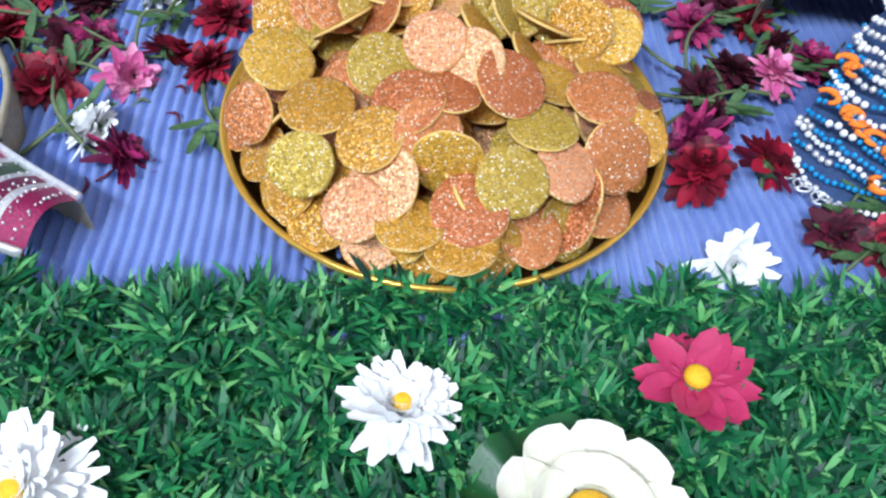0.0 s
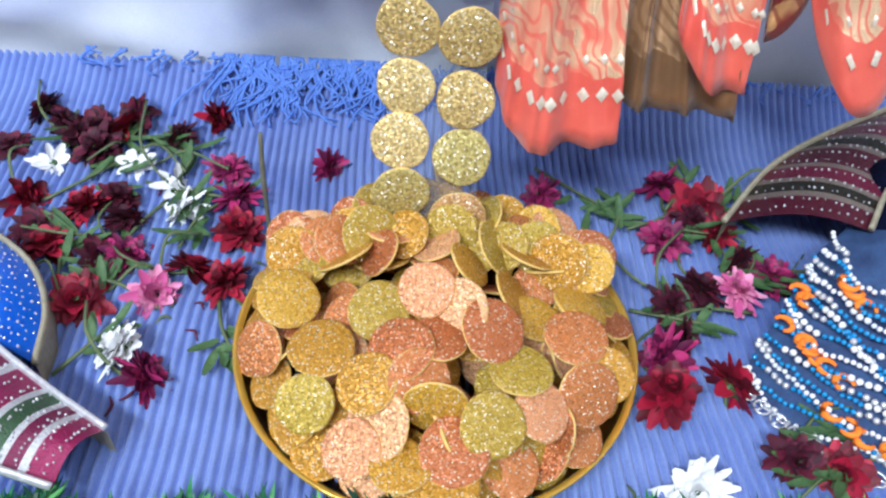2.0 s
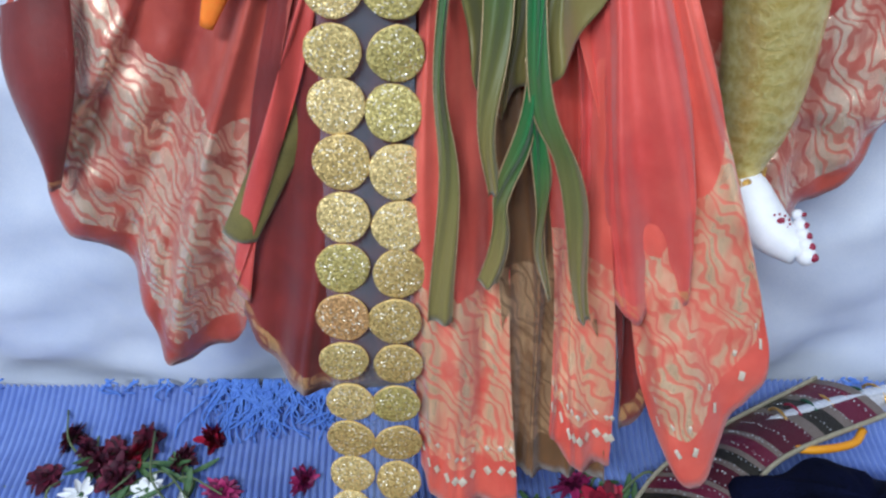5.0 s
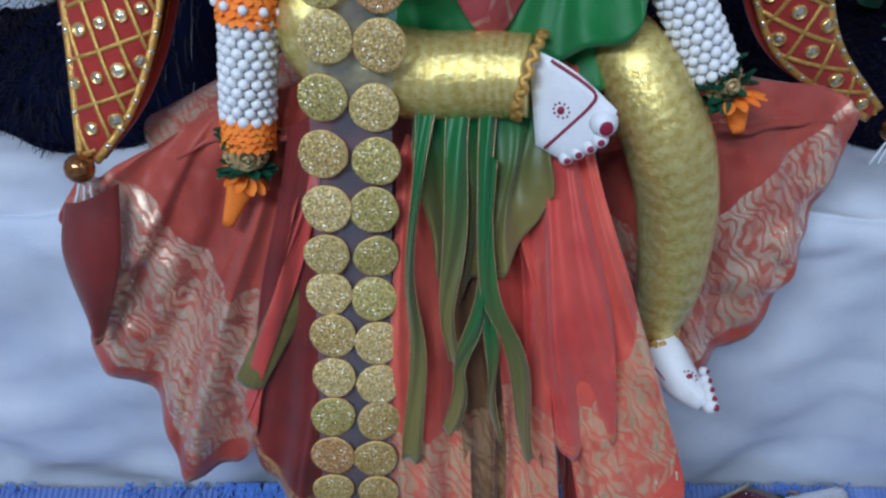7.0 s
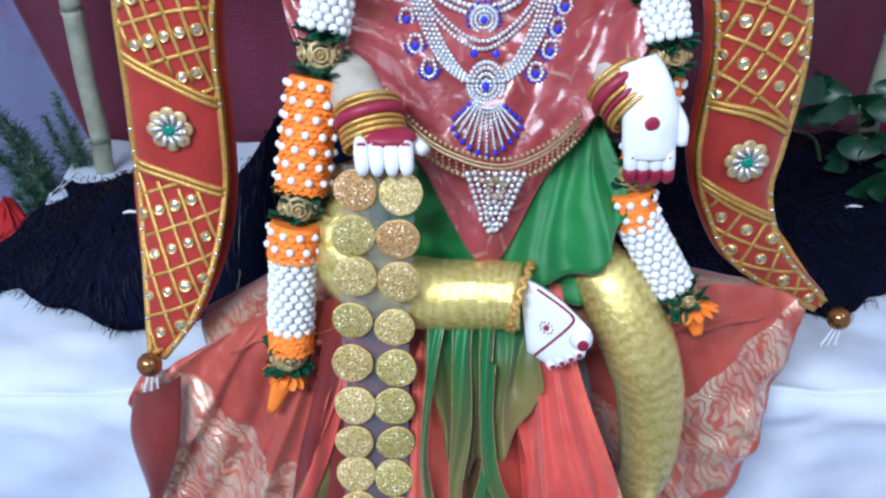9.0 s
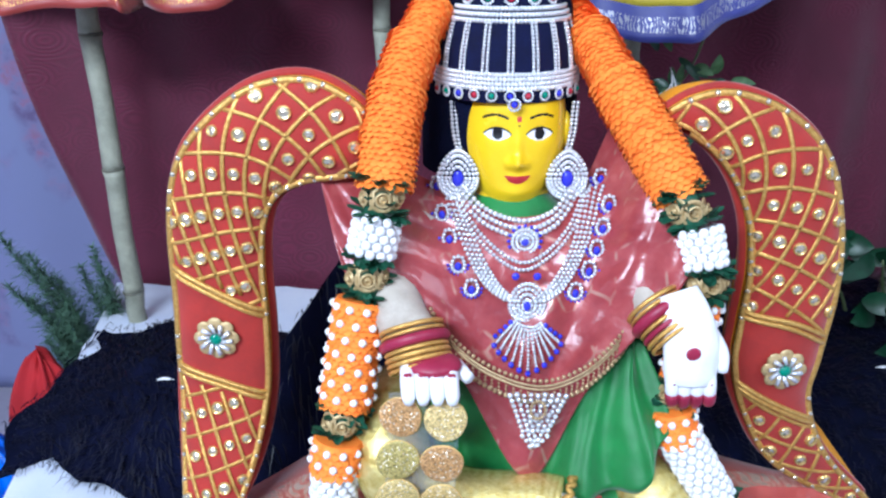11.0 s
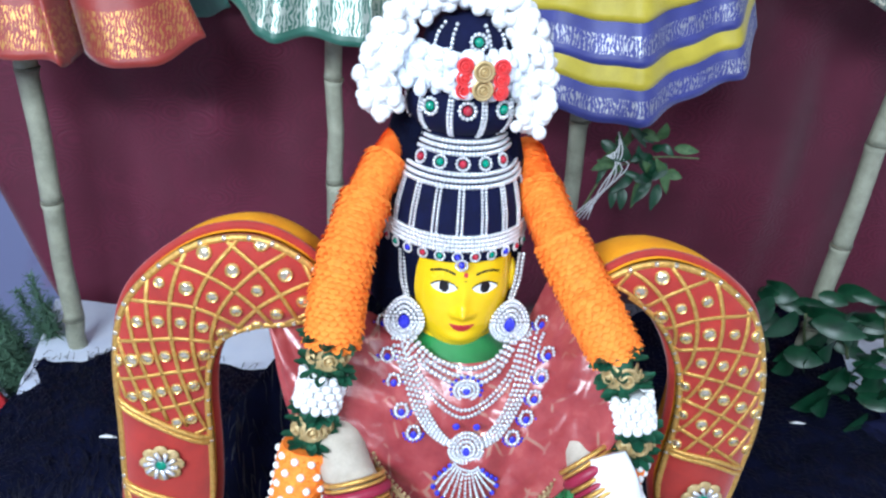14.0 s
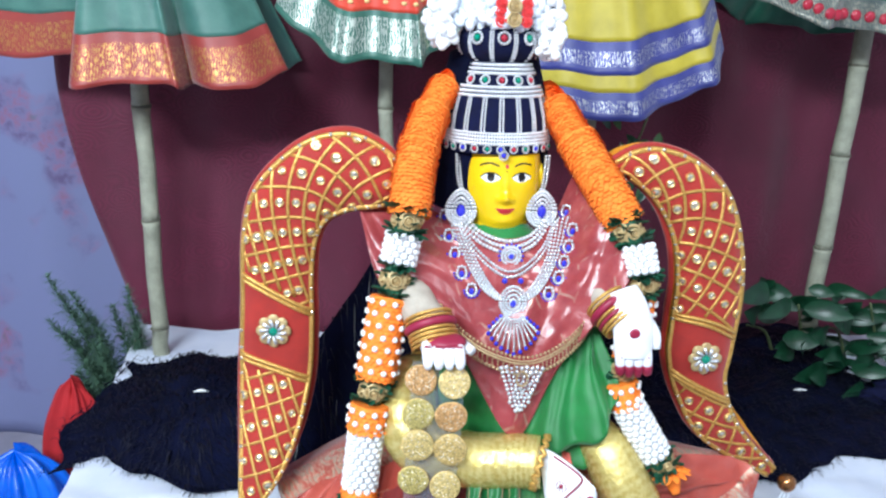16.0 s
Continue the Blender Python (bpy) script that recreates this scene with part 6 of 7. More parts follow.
    s.ball(c + np.array((0, -0.004, 0)), (0.0058, 0.0028, 0.0058), 12, 6)
    part("gem", s, M["green_gem"], fl, "green stone")
    s = Shape()
    ty = 0.640 - forward(tip[1])
    s.ball((tip[0], ty, tip[1]), 0.0125, 14, 10)
    part("bell", s, M["bell"], root, "round copper bell")
    s = Shape()
    for k in range(3):
        s.tube([(tip[0] + 0.004 * k - 0.002, ty, tip[1] - 0.01), (tip[0] + 0.006 * k - 0.008, ty, tip[1] - 0.026), (tip[0] + 0.008 * k - 0.012, ty, tip[1] - 0.037)], 0.0013, 5, n=6)
    part("thread", s, M["fluff"], root, "white thread ends")


padded_arm([(-0.018, 0.925), (-0.040, 0.958), (-0.082, 0.980), (-0.130, 0.974), (-0.174, 0.944), (-0.204, 0.905), (-0.217, 0.852), (-0.221, 0.773), (-0.225, 0.686), (-0.223, 0.595), (-0.220, 0.517)],
           [(-0.034, 0.898), (-0.060, 0.893), (-0.088, 0.889), (-0.116, 0.876), (-0.130, 0.848), (-0.135, 0.800), (-0.135, 0.743), (-0.139, 0.673), (-0.153, 0.606), (-0.176, 0.552), (-0.209, 0.512)], (-0.219, 0.512), 1, 0.066)
padded_arm([(0.226, 0.950), (0.253, 0.966), (0.285, 0.970), (0.331, 0.954), (0.373, 0.916), (0.396, 0.853), (0.404, 0.787), (0.400, 0.715), (0.398, 0.665), (0.425, 0.602), (0.483, 0.540)],
           [(0.249, 0.936), (0.271, 0.920), (0.289, 0.900), (0.303, 0.876), (0.314, 0.845), (0.320, 0.798), (0.318, 0.745), (0.319, 0.702), (0.337, 0.648), (0.379, 0.586), (0.475, 0.530)], (0.496, 0.526), 2)


# ---------------------------------------------------------------- poles and hanging skirts
def bamboo(x0, y0, z0, x1, y1, z1, r, seed):
    root = thing("bamboo_pole", (x0, y0, z0), "thin weathered bamboo pole standing on the table", "pole", "bamboo poles")
    a, b = np.array((x0, y0, z0)), np.array((x1, y1, z1))
    n = np.linalg.norm(b - a)
    rng = random.Random(seed)
    t, cuts = rng.uniform(0.06, 0.12), [0.0]
    while t < n:
        cuts.append(t)
        t += rng.uniform(0.17, 0.24)
    cuts.append(n)
    d = (b - a) / n
    for lo, hi in zip(cuts, cuts[1:]):
        s = Shape()
        k = [a + d * (lo + (hi - lo) * f) + np.array((0.002 * math.sin(9 * (lo + f)), 0, 0)) for f in (0.01, 0.06, 0.5, 0.94, 0.99)]
        s.tube(k, [r * 1.08, r, r * 0.97, r, r * 1.1], 14)
        part("culm", s, M["bamboo"], root)
        if lo > 0:
            s = Shape()
            s.tube([a + d * (lo - 0.003), a + d * lo, a + d * (lo + 0.003)], [r * 1.02, r * 1.16, r * 1.02], 14)
            part("node", s, M["bamboo_node"], root)


bamboo(-0.532, 1.26, 0.425, -0.540, 1.262, 1.60, 0.0165, 1)
bamboo(-0.064, 1.26, 0.425, -0.074, 1.262, 1.60, 0.0135, 2)
bamboo(0.334, 1.27, 0.425, 0.325, 1.27, 1.60, 0.0150, 3)
bamboo(0.850, 1.31, 0.425, 0.892, 1.31, 1.60, 0.0175, 4)

# silk and border tones darkened: the shade the skirts hang in is put into them
SK = {
    "teal": brocade("teal silk", col(48, 94, 86), col(78, 126, 112), ZG, 3.0, 0.1, 60, 0.5),
    "teal_b": brocade("red and gold zari border", col(130, 36, 32), col(158, 54, 44), col(172, 122, 64), 0.20, 0.28, 90, 0.45, stop=0.92),
    "orange": brocade("orange dotted silk", col(196, 46, 26), col(218, 72, 42), ZG, 3.0, 0.1, 60, 0.5),
    "orange_b": brocade("green and silver zari border", col(30, 84, 70), col(56, 106, 90), col(168, 176, 166), 0.12, 0.40, 80, 0.4, stop=0.90),
    "yellow": brocade("yellow silk", col(164, 148, 28), col(196, 178, 50), ZG, 3.0, 0.1, 60, 0.5),
    "blue_b": brocade("blue zari border", col(40, 44, 112), col(60, 64, 140), col(150, 150, 160), 0.30, 0.28, 85, 0.45, stop=0.80),
    "bottle": brocade("bottle green silk", col(6, 66, 52), col(18, 98, 74), ZG, 3.0, 0.1, 60, 0.5),
    "bottle_b": brocade("grey gem border", col(60, 74, 72), col(100, 108, 102), col(150, 146, 132), 0.1, 0.3, 90, 0.45),
    "dots": plain("gold woven dot", col(212, 170, 110), col(232, 200, 140), 0.5, 0.3),
}


def hanging_skirt(at_top, hem, border, silk, band, label, folds=4, seed=0.0, bands=1, waist=0.10):
    """A pleated skirt gathered on its pole; hem is the front line of its lower edge."""
    root = thing("hanging_skirt", (at_top[0], at_top[1], min(p[2] for p in hem)), label, "skirt", "skirts hung on the poles")
    x, y, z = at_top
    cols, rows = 90, 50
    b = spline(hem, cols)
    a = np.stack([np.linspace(x - waist, x + waist, cols), y - 0.05 * np.sin(np.linspace(0, np.pi, cols)), np.full(cols, z)], 1)
    u = np.linspace(0, 1, cols)
    deep = np.sin(np.pi * u)
    p = []
    for t in np.linspace(0, 1, rows):
        q = a * (1 - t) + b * t
        fold = np.sin(u * folds * 2 * np.pi + seed) + 0.3 * np.sin(u * folds * 5 * np.pi + seed)
        q[:, 1] -= (0.014 * fold) * (0.3 + 0.7 * t) * (0.3 + deep) + 0.05 * deep * t
        q[:, 0] += 0.006 * np.cos(u * folds * 2 * np.pi + seed) * t
        q[:, 2] += -0.006 * fold * t * t
        p.append(q)
    p = np.array(p)
    n0 = rows - border
    cloth("silk", p[: n0 + 1], SK[silk], root, "", 0.002)
    if bands == 1:
        pb = p[n0:].copy()
        pb[:, :, 1] -= 0.0008
        cloth("border", pb, SK[band], root, "woven zari border", 0.003)
    else:
        ends = (0, round(border * 0.40), round(border * 0.60), border - 1)
        for k in range(3):
            pb = p[n0 + ends[k]: n0 + ends[k + 1] + 1].copy()
            pb[:, :, 1] -= 0.0008
            cloth("border", pb, SK[band if k != 1 else silk], root, "", 0.003)
    # the far side of the skirt
    back = p.copy()
    back[:, :, 1] = 2 * (y + 0.01) - back[:, :, 1]
    back[:, :, 2] += 0.01
    cloth("back_panel", back, SK[silk], root, "", 0.002)
    return p


hanging_skirt((-0.535, 1.262, 1.42), [(-0.86, 1.26, 1.050), (-0.74, 1.26, 1.032), (-0.625, 1.24, 1.030), (-0.600, 1.16, 0.998), (-0.50, 1.14, 0.994), (-0.430, 1.16, 0.996), (-0.412, 1.24, 0.996), (-0.395, 1.16, 0.990), (-0.31, 1.15, 0.998), (-0.238, 1.18, 1.020)], 11, "teal", "teal_b", "sea-green silk skirt with red and gold border on a pole", 3.5, 0.6)
o_p = hanging_skirt((-0.068, 1.262, 1.42), [(-0.262, 1.19, 1.140), (-0.225, 1.17, 1.095), (-0.175, 1.16, 1.062), (-0.130, 1.15, 1.046), (-0.070, 1.14, 1.042), (-0.010, 1.15, 1.045), (0.02, 1.16, 1.060), (0.075, 1.18, 1.085), (0.12, 1.2, 1.12)], 12, "orange", "orange_b", "orange dotted silk skirt with green silver border", 3.0, 1.9)
hanging_skirt((0.330, 1.270, 1.42), [(0.120, 1.20, 1.01), (0.200, 1.17, 0.967), (0.29, 1.15, 0.954), (0.385, 1.15, 0.967), (0.470, 1.16, 0.993), (0.530, 1.18, 1.034), (0.560, 1.20, 1.075)], 15, "yellow", "blue_b", "yellow silk skirt with double blue border", 2.6, 0.2, 3, 0.14)
g_p = hanging_skirt((0.885, 1.31, 1.50), [(0.545, 1.24, 1.215), (0.62, 1.21, 1.160), (0.70, 1.20, 1.130), (0.80, 1.20, 1.115), (0.92, 1.21, 1.11), (1.05, 1.22, 1.12)], 8, "bottle", "bottle_b", "bottle-green silk skirt edged with red stones", 3.0, 0.4)


def skirt_details():
    # woven dots on the orange silk and red stones along the green hem
    holder = bpy.data.objects["hanging_skirt.001"]
    s = Shape()
    for i in range(8, 38, 4):
        for j in range(6 + (i // 4 % 2) * 3, 86, 6):
            s.ball(o_p[i, j] + np.array((0, -0.002, 0)), (0.0055, 0.0006, 0.0035), 8, 4)
    part("dot_weave", s, SK["dots"], holder, "rows of gold woven dots")
    holder = bpy.data.objects["hanging_skirt.003"]
    line = g_p[46]
    for j in range(4, 88, 4):
        s = Shape()
        s.ball(line[j] + np.array((0, -0.004, 0)), (0.010, 0.005, 0.010), 10, 6)
        part("stone", s, M["red_gem"], holder, "red stone")


skirt_details()


# ---------------------------------------------------------------- plush, bundles and plants on and beside the table
def black_plush():
    root = thing("black_plush_cloth", (0.1, 1.0, 0.43), "black long-pile plush cloth heaped behind the statue", "cloth")
    s = Shape()
    rows = []
    for v in np.linspace(0, 1, 70):
        row = []
        for u in np.linspace(0, 1, 130):
            x = -0.575 + 1.50 * u
            y1 = 0.775 + 0.03 * math.sin(9 * x) + 0.14 * max(0, x - 0.25) + 0.05 * noise.noise((x * 7, 3.3, 0)) + 0.03 * noise.noise((x * 23, 1.3, 0))
            y2 = 1.25 + 0.04 * math.sin(7 * x + 1) + 0.06 * noise.noise((x * 8, 7.1, 0)) + 0.03 * noise.noise((x * 21, 5.3, 0)) + 0.20 * min(1.0, max(0.0, (x - 0.26) / 0.10))
            y = y1 + (y2 - y1) * v
            h = 0.42 * math.exp(-((x - 0.06) / 0.235) ** 2 - ((y - 0.84) / 0.12) ** 2) + 0.05 * math.exp(-((x + 0.38) / 0.17) ** 2 - ((y - 1.0) / 0.2) ** 2)
            h += 0.016 * noise.noise((x * 9, y * 9, 0)) + 0.008 * noise.noise((x * 28, y * 28, 2))
            x += 0.05 * noise.noise((0.5, y * 9, u * 2)) * (1 if u < 0.5 else -1) * max(0, 1 - min(u, 1 - u) * 8)
            edge = min(1, (min(u, 1 - u) * 8) ** 0.7, (min(v, 1 - v) * 5) ** 0.7)
            row.append((x, y, 0.434 + max(0.003, (h + 0.022) * edge)))
        rows.append(row)
    s.grid(rows)
    part("plush_surface", s, M["velvet_black"], root)
    f = Shape()
    r = random.Random(6)
    for i in range(420):
        u, v = (r.random(), r.choice((0, 1))) if r.random() < 0.7 else (r.choice((0, 0.99)), r.random())
        p = np.array(rows[int(v * 69)][int(u * 129)])
        a = (-1.57 if v == 0 else 1.57) + r.uniform(-1.2, 1.2)
        n = r.uniform(0.006, 0.026)
        q = p + np.array((math.cos(a) * n, math.sin(a) * n, r.uniform(0.0, 0.004)))
        q[2] = max(0.441, min(q[2], 0.446))
        f.tube([p + np.array((0, 0, 0.004)), (p + q) / 2 + np.array((0.004, 0, 0.010)), q], [0.0007, 0.0003], 4, n=5)
    tagged(part("hair_edge", f, M["velvet_black"], root), kind="stuff")
    hair, faces = [], []
    for i in range(9000):
        u, v = r.uniform(0.01, 0.98), r.uniform(0.01, 0.97)
        p = np.array(rows[int(v * 69)][int(u * 129)])
        a = -1.2 + 1.4 * noise.noise((p[0] * 6, p[1] * 6, 8.0)) + r.gauss(0, 0.35)
        n = r.uniform(0.014, 0.036)
        k = min(69, max(0, int(v * 69) - int(n / 0.0075)))
        q = np.array((p[0] + n * math.cos(a), p[1] + n * math.sin(a), 0.0))
        q[2] = max(0.442, min(p[2], rows[k][int(u * 129)][2]) + r.uniform(0.002, 0.007))
        w = np.array((-math.sin(a), math.cos(a), 0)) * 0.0008
        m = (p + q) / 2 + np.array((0, 0, 0.007))
        b = len(hair)
        hair += [p - w, p + w, m + w, m - w, q]
        faces += [(b, b + 1, b + 2, b + 3), (b + 3, b + 2, b + 4)]
    f = Shape()
    f.add(hair, faces)
    tagged(part("plush_nap", f, M["pile"], root, "long black hair pile"), kind="stuff")
    for x, y in ((-0.36, 0.93), (0.72, 1.06)):
        g = Shape()
        z = 0.51 if x < 0 else 0.462
        g.tube([(x - 0.012, y, z), (x, y - 0.003, z + 0.004), (x + 0.014, y - 0.004, z + 0.003)], [0.0012, 0.0028, 0.001], 6, n=8)
        solid("petal_scrap", g, M["white_petal"], "small white petal fallen on the black plush", "petal")


def bundle(name, c, size, material, label, seed, fold=6):
    """A gathered heap of cloth."""
    r = random.Random(seed)
    rows = []
    for t in np.linspace(0, 1, 36):
        row = []
        for a in np.linspace(0, 2 * math.pi, 72, endpoint=False):
            k = 1 + 0.16 * math.sin(fold * a + 4 * t + seed) + 0.10 * math.sin((fold * 2 + 1) * a - 6 * t) + 0.22 * noise.noise((math.cos(a) * 2, math.sin(a) * 2, t * 3 + seed))
            q = max(0.0, 1 - t ** 2.6) ** 0.5
            row.append((c[0] + size[0] * q * k * math.cos(a), c[1] + size[1] * q * k * math.sin(a), c[2] + size[2] * (t + 0.08 * noise.noise((math.cos(a) * 3, math.sin(a) * 3, seed)) * (t > 0.05))))
        rows.append(row)
    s = Shape()
    s.grid(rows, loop=True)
    solid(name, s, material, label, "cloth bundle")


def leaf(s, root, tip, w, m=0):
    root, tip = np.array(root, float), np.array(tip, float)
    d = tip - root
    side = np.cross(d, (0, -1, 0.3))
    side /= np.linalg.norm(side) + 1e-9
    nrm = np.cross(side, d)
    nrm /= np.linalg.norm(nrm) + 1e-9
    rows = []
    for i in range(8):
        t = i / 7
        k = w * math.sin(math.pi * min(1, 0.04 + 0.96 * t ** 0.8)) ** 0.8
        mid = root + d * t + nrm * (0.10 * np.linalg.norm(d) * math.sin(math.pi * t)) + np.array((0, 0, -0.12 * np.linalg.norm(d) * t * t))
        rows.append([mid - side * k + nrm * 0.18 * k, mid - side * k * 0.5, mid, mid + side * k * 0.5, mid + side * k + nrm * 0.18 * k])
    s.grid(rows, m)


def pot_plant():
    root = thing("leafy_plant", (0.97, 1.30, 0.43), "glossy dark green leafy plant spread along the table", "plant")
    r = random.Random(31)
    s = Shape()
    for k in range(7):
        x = 0.74 + 0.08 * k
        s.tube([(x + 0.04, 1.30, 0.435), (x, 1.27, 0.50), (x - 0.03 + r.uniform(-0.03, 0.03), 1.23, 0.56 + r.uniform(-0.04, 0.04))], [0.004, 0.002], 6, n=10)
    part("stem", s, M["stem"], root)
    for i in range(110):
        x, y, z = r.uniform(0.68, 1.22), r.uniform(1.18, 1.34), r.uniform(0.445, 0.60)
        if x < 0.78:
            z = r.uniform(0.50, 0.62)
        if i >= 64:
            x, y, z = r.uniform(0.78, 1.10), r.uniform(1.06, 1.20), r.uniform(0.452, 0.52)
        a = r.uniform(-0.5, 3.6)
        n = r.uniform(0.045, 0.10)
        s = Shape()
        leaf(s, (x, y, z), (x + n * math.cos(a), y - n * 0.5, z + n * 0.45 * math.sin(a)), r.uniform(0.010, 0.024))
        part("leaf", s, M["big_leaf"], root)


def fern():
    root = thing("feathery_fern", (-0.60, 1.30, -0.02), "feathery grey-green fern beside the table", "plant")
    r = random.Random(12)
    for k in range(16):
        s = Shape()
        x0, y0 = -0.650 + r.uniform(-0.03, 0.03), 1.30 + r.uniform(-0.03, 0.03)
        tip = (x0 + r.uniform(-0.10, 0.07), y0 - r.uniform(0.0, 0.08), r.uniform(0.34, 0.62))
        mid = ((x0 + tip[0]) / 2 + 0.02, y0, tip[2] * 0.65)
        p = spline([(x0, y0, -0.018), mid, tip], 40)
        s.tube(p, [0.0025, 0.0008], 5)
        for i in range(12, 40):
            for _ in range(26):
                a, e = r.uniform(0, 6.28), r.uniform(-0.3, 0.9)
                n = r.uniform(0.02, 0.085) * (1.2 - i / 40)
                d = np.array((math.cos(a) * math.cos(e), math.sin(a) * math.cos(e), math.sin(e))) * n
                w = np.array((-math.sin(a), math.cos(a), 0)) * 0.0012
                s.add([p[i] - w, p[i] + w, p[i] + d + w * 0.4, p[i] + d - w * 0.4], [(0, 1, 2, 3)])
        part("frond", s, M["fern"], root)


def pole_vine():
    root = thing("leaf_sprig", (0.40, 1.255, 0.76), "green leafy sprig tied to the bamboo pole with white thread", "plant")
    r = random.Random(17)
    s = Shape()
    s.tube([(0.345, 1.25, 0.74), (0.38, 1.245, 0.83), (0.42, 1.24, 0.90), (0.44, 1.235, 0.97)], 0.0022, 6, n=14)
    s.tube([(0.38, 1.245, 0.83), (0.45, 1.23, 0.86), (0.52, 1.22, 0.865)], 0.0016, 6, n=10)
    part("stem", s, M["stem"], root)
    for i in range(46):
        t = r.random()
        b = np.array((0.36 + 0.12 * t, 1.245 - 0.02 * t, 0.80 + 0.17 * r.random() * (1 - 0.5 * t)))
        a = r.uniform(0, 6.28)
        n = r.uniform(0.022, 0.05)
        s = Shape()
        leaf(s, b, b + np.array((n * math.cos(a), -0.012, n * math.sin(a))), r.uniform(0.005, 0.010))
        part("leaf", s, M["sepal"] if i % 3 == 0 else M["big_leaf"], root)
    s = Shape()
    for k in range(5):
        s.tube([(0.385 + 0.003 * k, 1.23, 0.90 - 0.01 * k), (0.395 - 0.006 * k, 1.225, 0.86), (0.37 + 0.01 * k, 1.23, 0.80 + 0.01 * k), (0.36 - 0.008 * k, 1.24, 0.74)], 0.0012, 4, n=14)
    part("thread", s, M["white_bead"], root, "white thread")


black_plush()
bundle("red_cotton_cloth", (-0.697, 1.20, -0.02), (0.072, 0.065, 0.415), M["red_cloth"], "crumpled red cotton bundle beside the table", 3, 5)
bundle("blue_plastic_sheet", (-0.745, 1.05, -0.02), (0.115, 0.085, 0.345), M["blue_film"], "shiny blue polythene bundle beside the table", 7, 7)
bundle("blue_cloth", (0.98, 1.04, 0.432), (0.13, 0.08, 0.055), M["velvet_navy"], "dark blue cloth heap on the table", 9, 6)
pot_plant()
fern()
pole_vine()


# ---------------------------------------------------------------- fresh flowers
def bloom(kind, petal, heart, layers, radius, width, stem, seed, limp=0.0, notch=0.0, split=False):
    """One flower at the origin, facing up: petals, heart, sepals and, where it has one, a stalk."""
    r = random.Random(seed)
    root = thing(kind, (0, 0, 0), "", "flower")
    s = Shape()
    for k in range(layers):
        n = int(24 - 3 * k) if layers > 2 else 10
        q = radius * (1 - 0.22 * k)
        for i in range(n):
            a = i * 2 * math.pi / n + k * 0.4 + r.uniform(-0.28, 0.28) * (1 if stem or limp > 0.1 else 0.4)
            e = 0.15 + (0.20 if split else 0.35) * k + r.uniform(-0.3, 0.3) - limp * r.random() * 1.3
            w = q * r.uniform(0.6, 1.15) if limp > 0.1 else q * r.uniform(0.88, 1.08)
            c = np.array((math.cos(a), math.sin(a), 0))
            base = c * radius * 0.10 + np.array((0, 0, radius * (0.42 + 0.06 * k)))
            s.petal(base, base + c * w * math.cos(e) + np.array((0, 0, w * math.sin(e))), width * r.uniform(0.8, 1.2), 0.25, notch=notch)
    if split:
        cells = 8
        per = 15
        for q in range(len(s.v) // per):
            one = Shape()
            one.add(s.v[q * per:(q + 1) * per], [tuple(i - q * per for i in f) for f in s.f[q * cells:(q + 1) * cells]])
            part("petal", one, M[petal], root)
    else:
        part("corolla", s, M[petal], root)
    if heart:
        s = Shape()
        s.ball((0, 0, radius * 0.62), (radius * 0.22, radius * 0.22, radius * 0.17), 14, 8)
        part("heart", s, M[heart], root, "yellow heart")
    s = Shape()
    s.ball((0, 0, radius * 0.30), (radius * 0.30, radius * 0.30, radius * 0.26), 10, 6)
    for i in range(7):
        a = i * 0.9
        s.petal((0, 0, radius * 0.25), (radius * 0.55 * math.cos(a), radius * 0.55 * math.sin(a), radius * 0.30), radius * 0.25, 0.2)
    part("sepal", s, M["sepal"], root)
    if stem:
        s = Shape()
        s.tube([(0, 0, radius * 0.2), (0.012, 0.01, -radius * 0.2), (0.03, 0.03, -radius * 0.15), (stem, stem * 0.4, -radius * 0.1)], [0.0015, 0.0010], 6, n=14)
        part("stem", s, M["stem"], root)
    return root


KINDS = {
    "red": (bloom("crimson_flower", "red_petal", "", 5, 0.021, 0.0095, 0.05, 1, 0.55), "crushed crimson chrysanthemum on the blue mat"),
    "dark": (bloom("maroon_flower", "dark_petal", "", 5, 0.020, 0.0085, 0.07, 2, 0.8), "wilted dark maroon flower on the blue mat"),
    "pink": (bloom("pink_flower", "pink_petal", "", 5, 0.019, 0.007, 0.05, 3, 0.5), "pink chrysanthemum on the blue mat"),
    "magenta": (bloom("magenta_flower", "magenta_petal", "", 5, 0.019, 0.007, 0.06, 4, 0.6), "magenta chrysanthemum with green sepals on the mat"),
    "white": (bloom("white_flower", "white_petal", "", 5, 0.021, 0.007, 0.0, 5, 0.5), "white chrysanthemum lying on the blue mat"),
    "limp": (bloom("limp_white_flower", "white_petal", "", 2, 0.020, 0.008, 0.08, 6, 0.8), "limp white flower with a long stalk"),
}


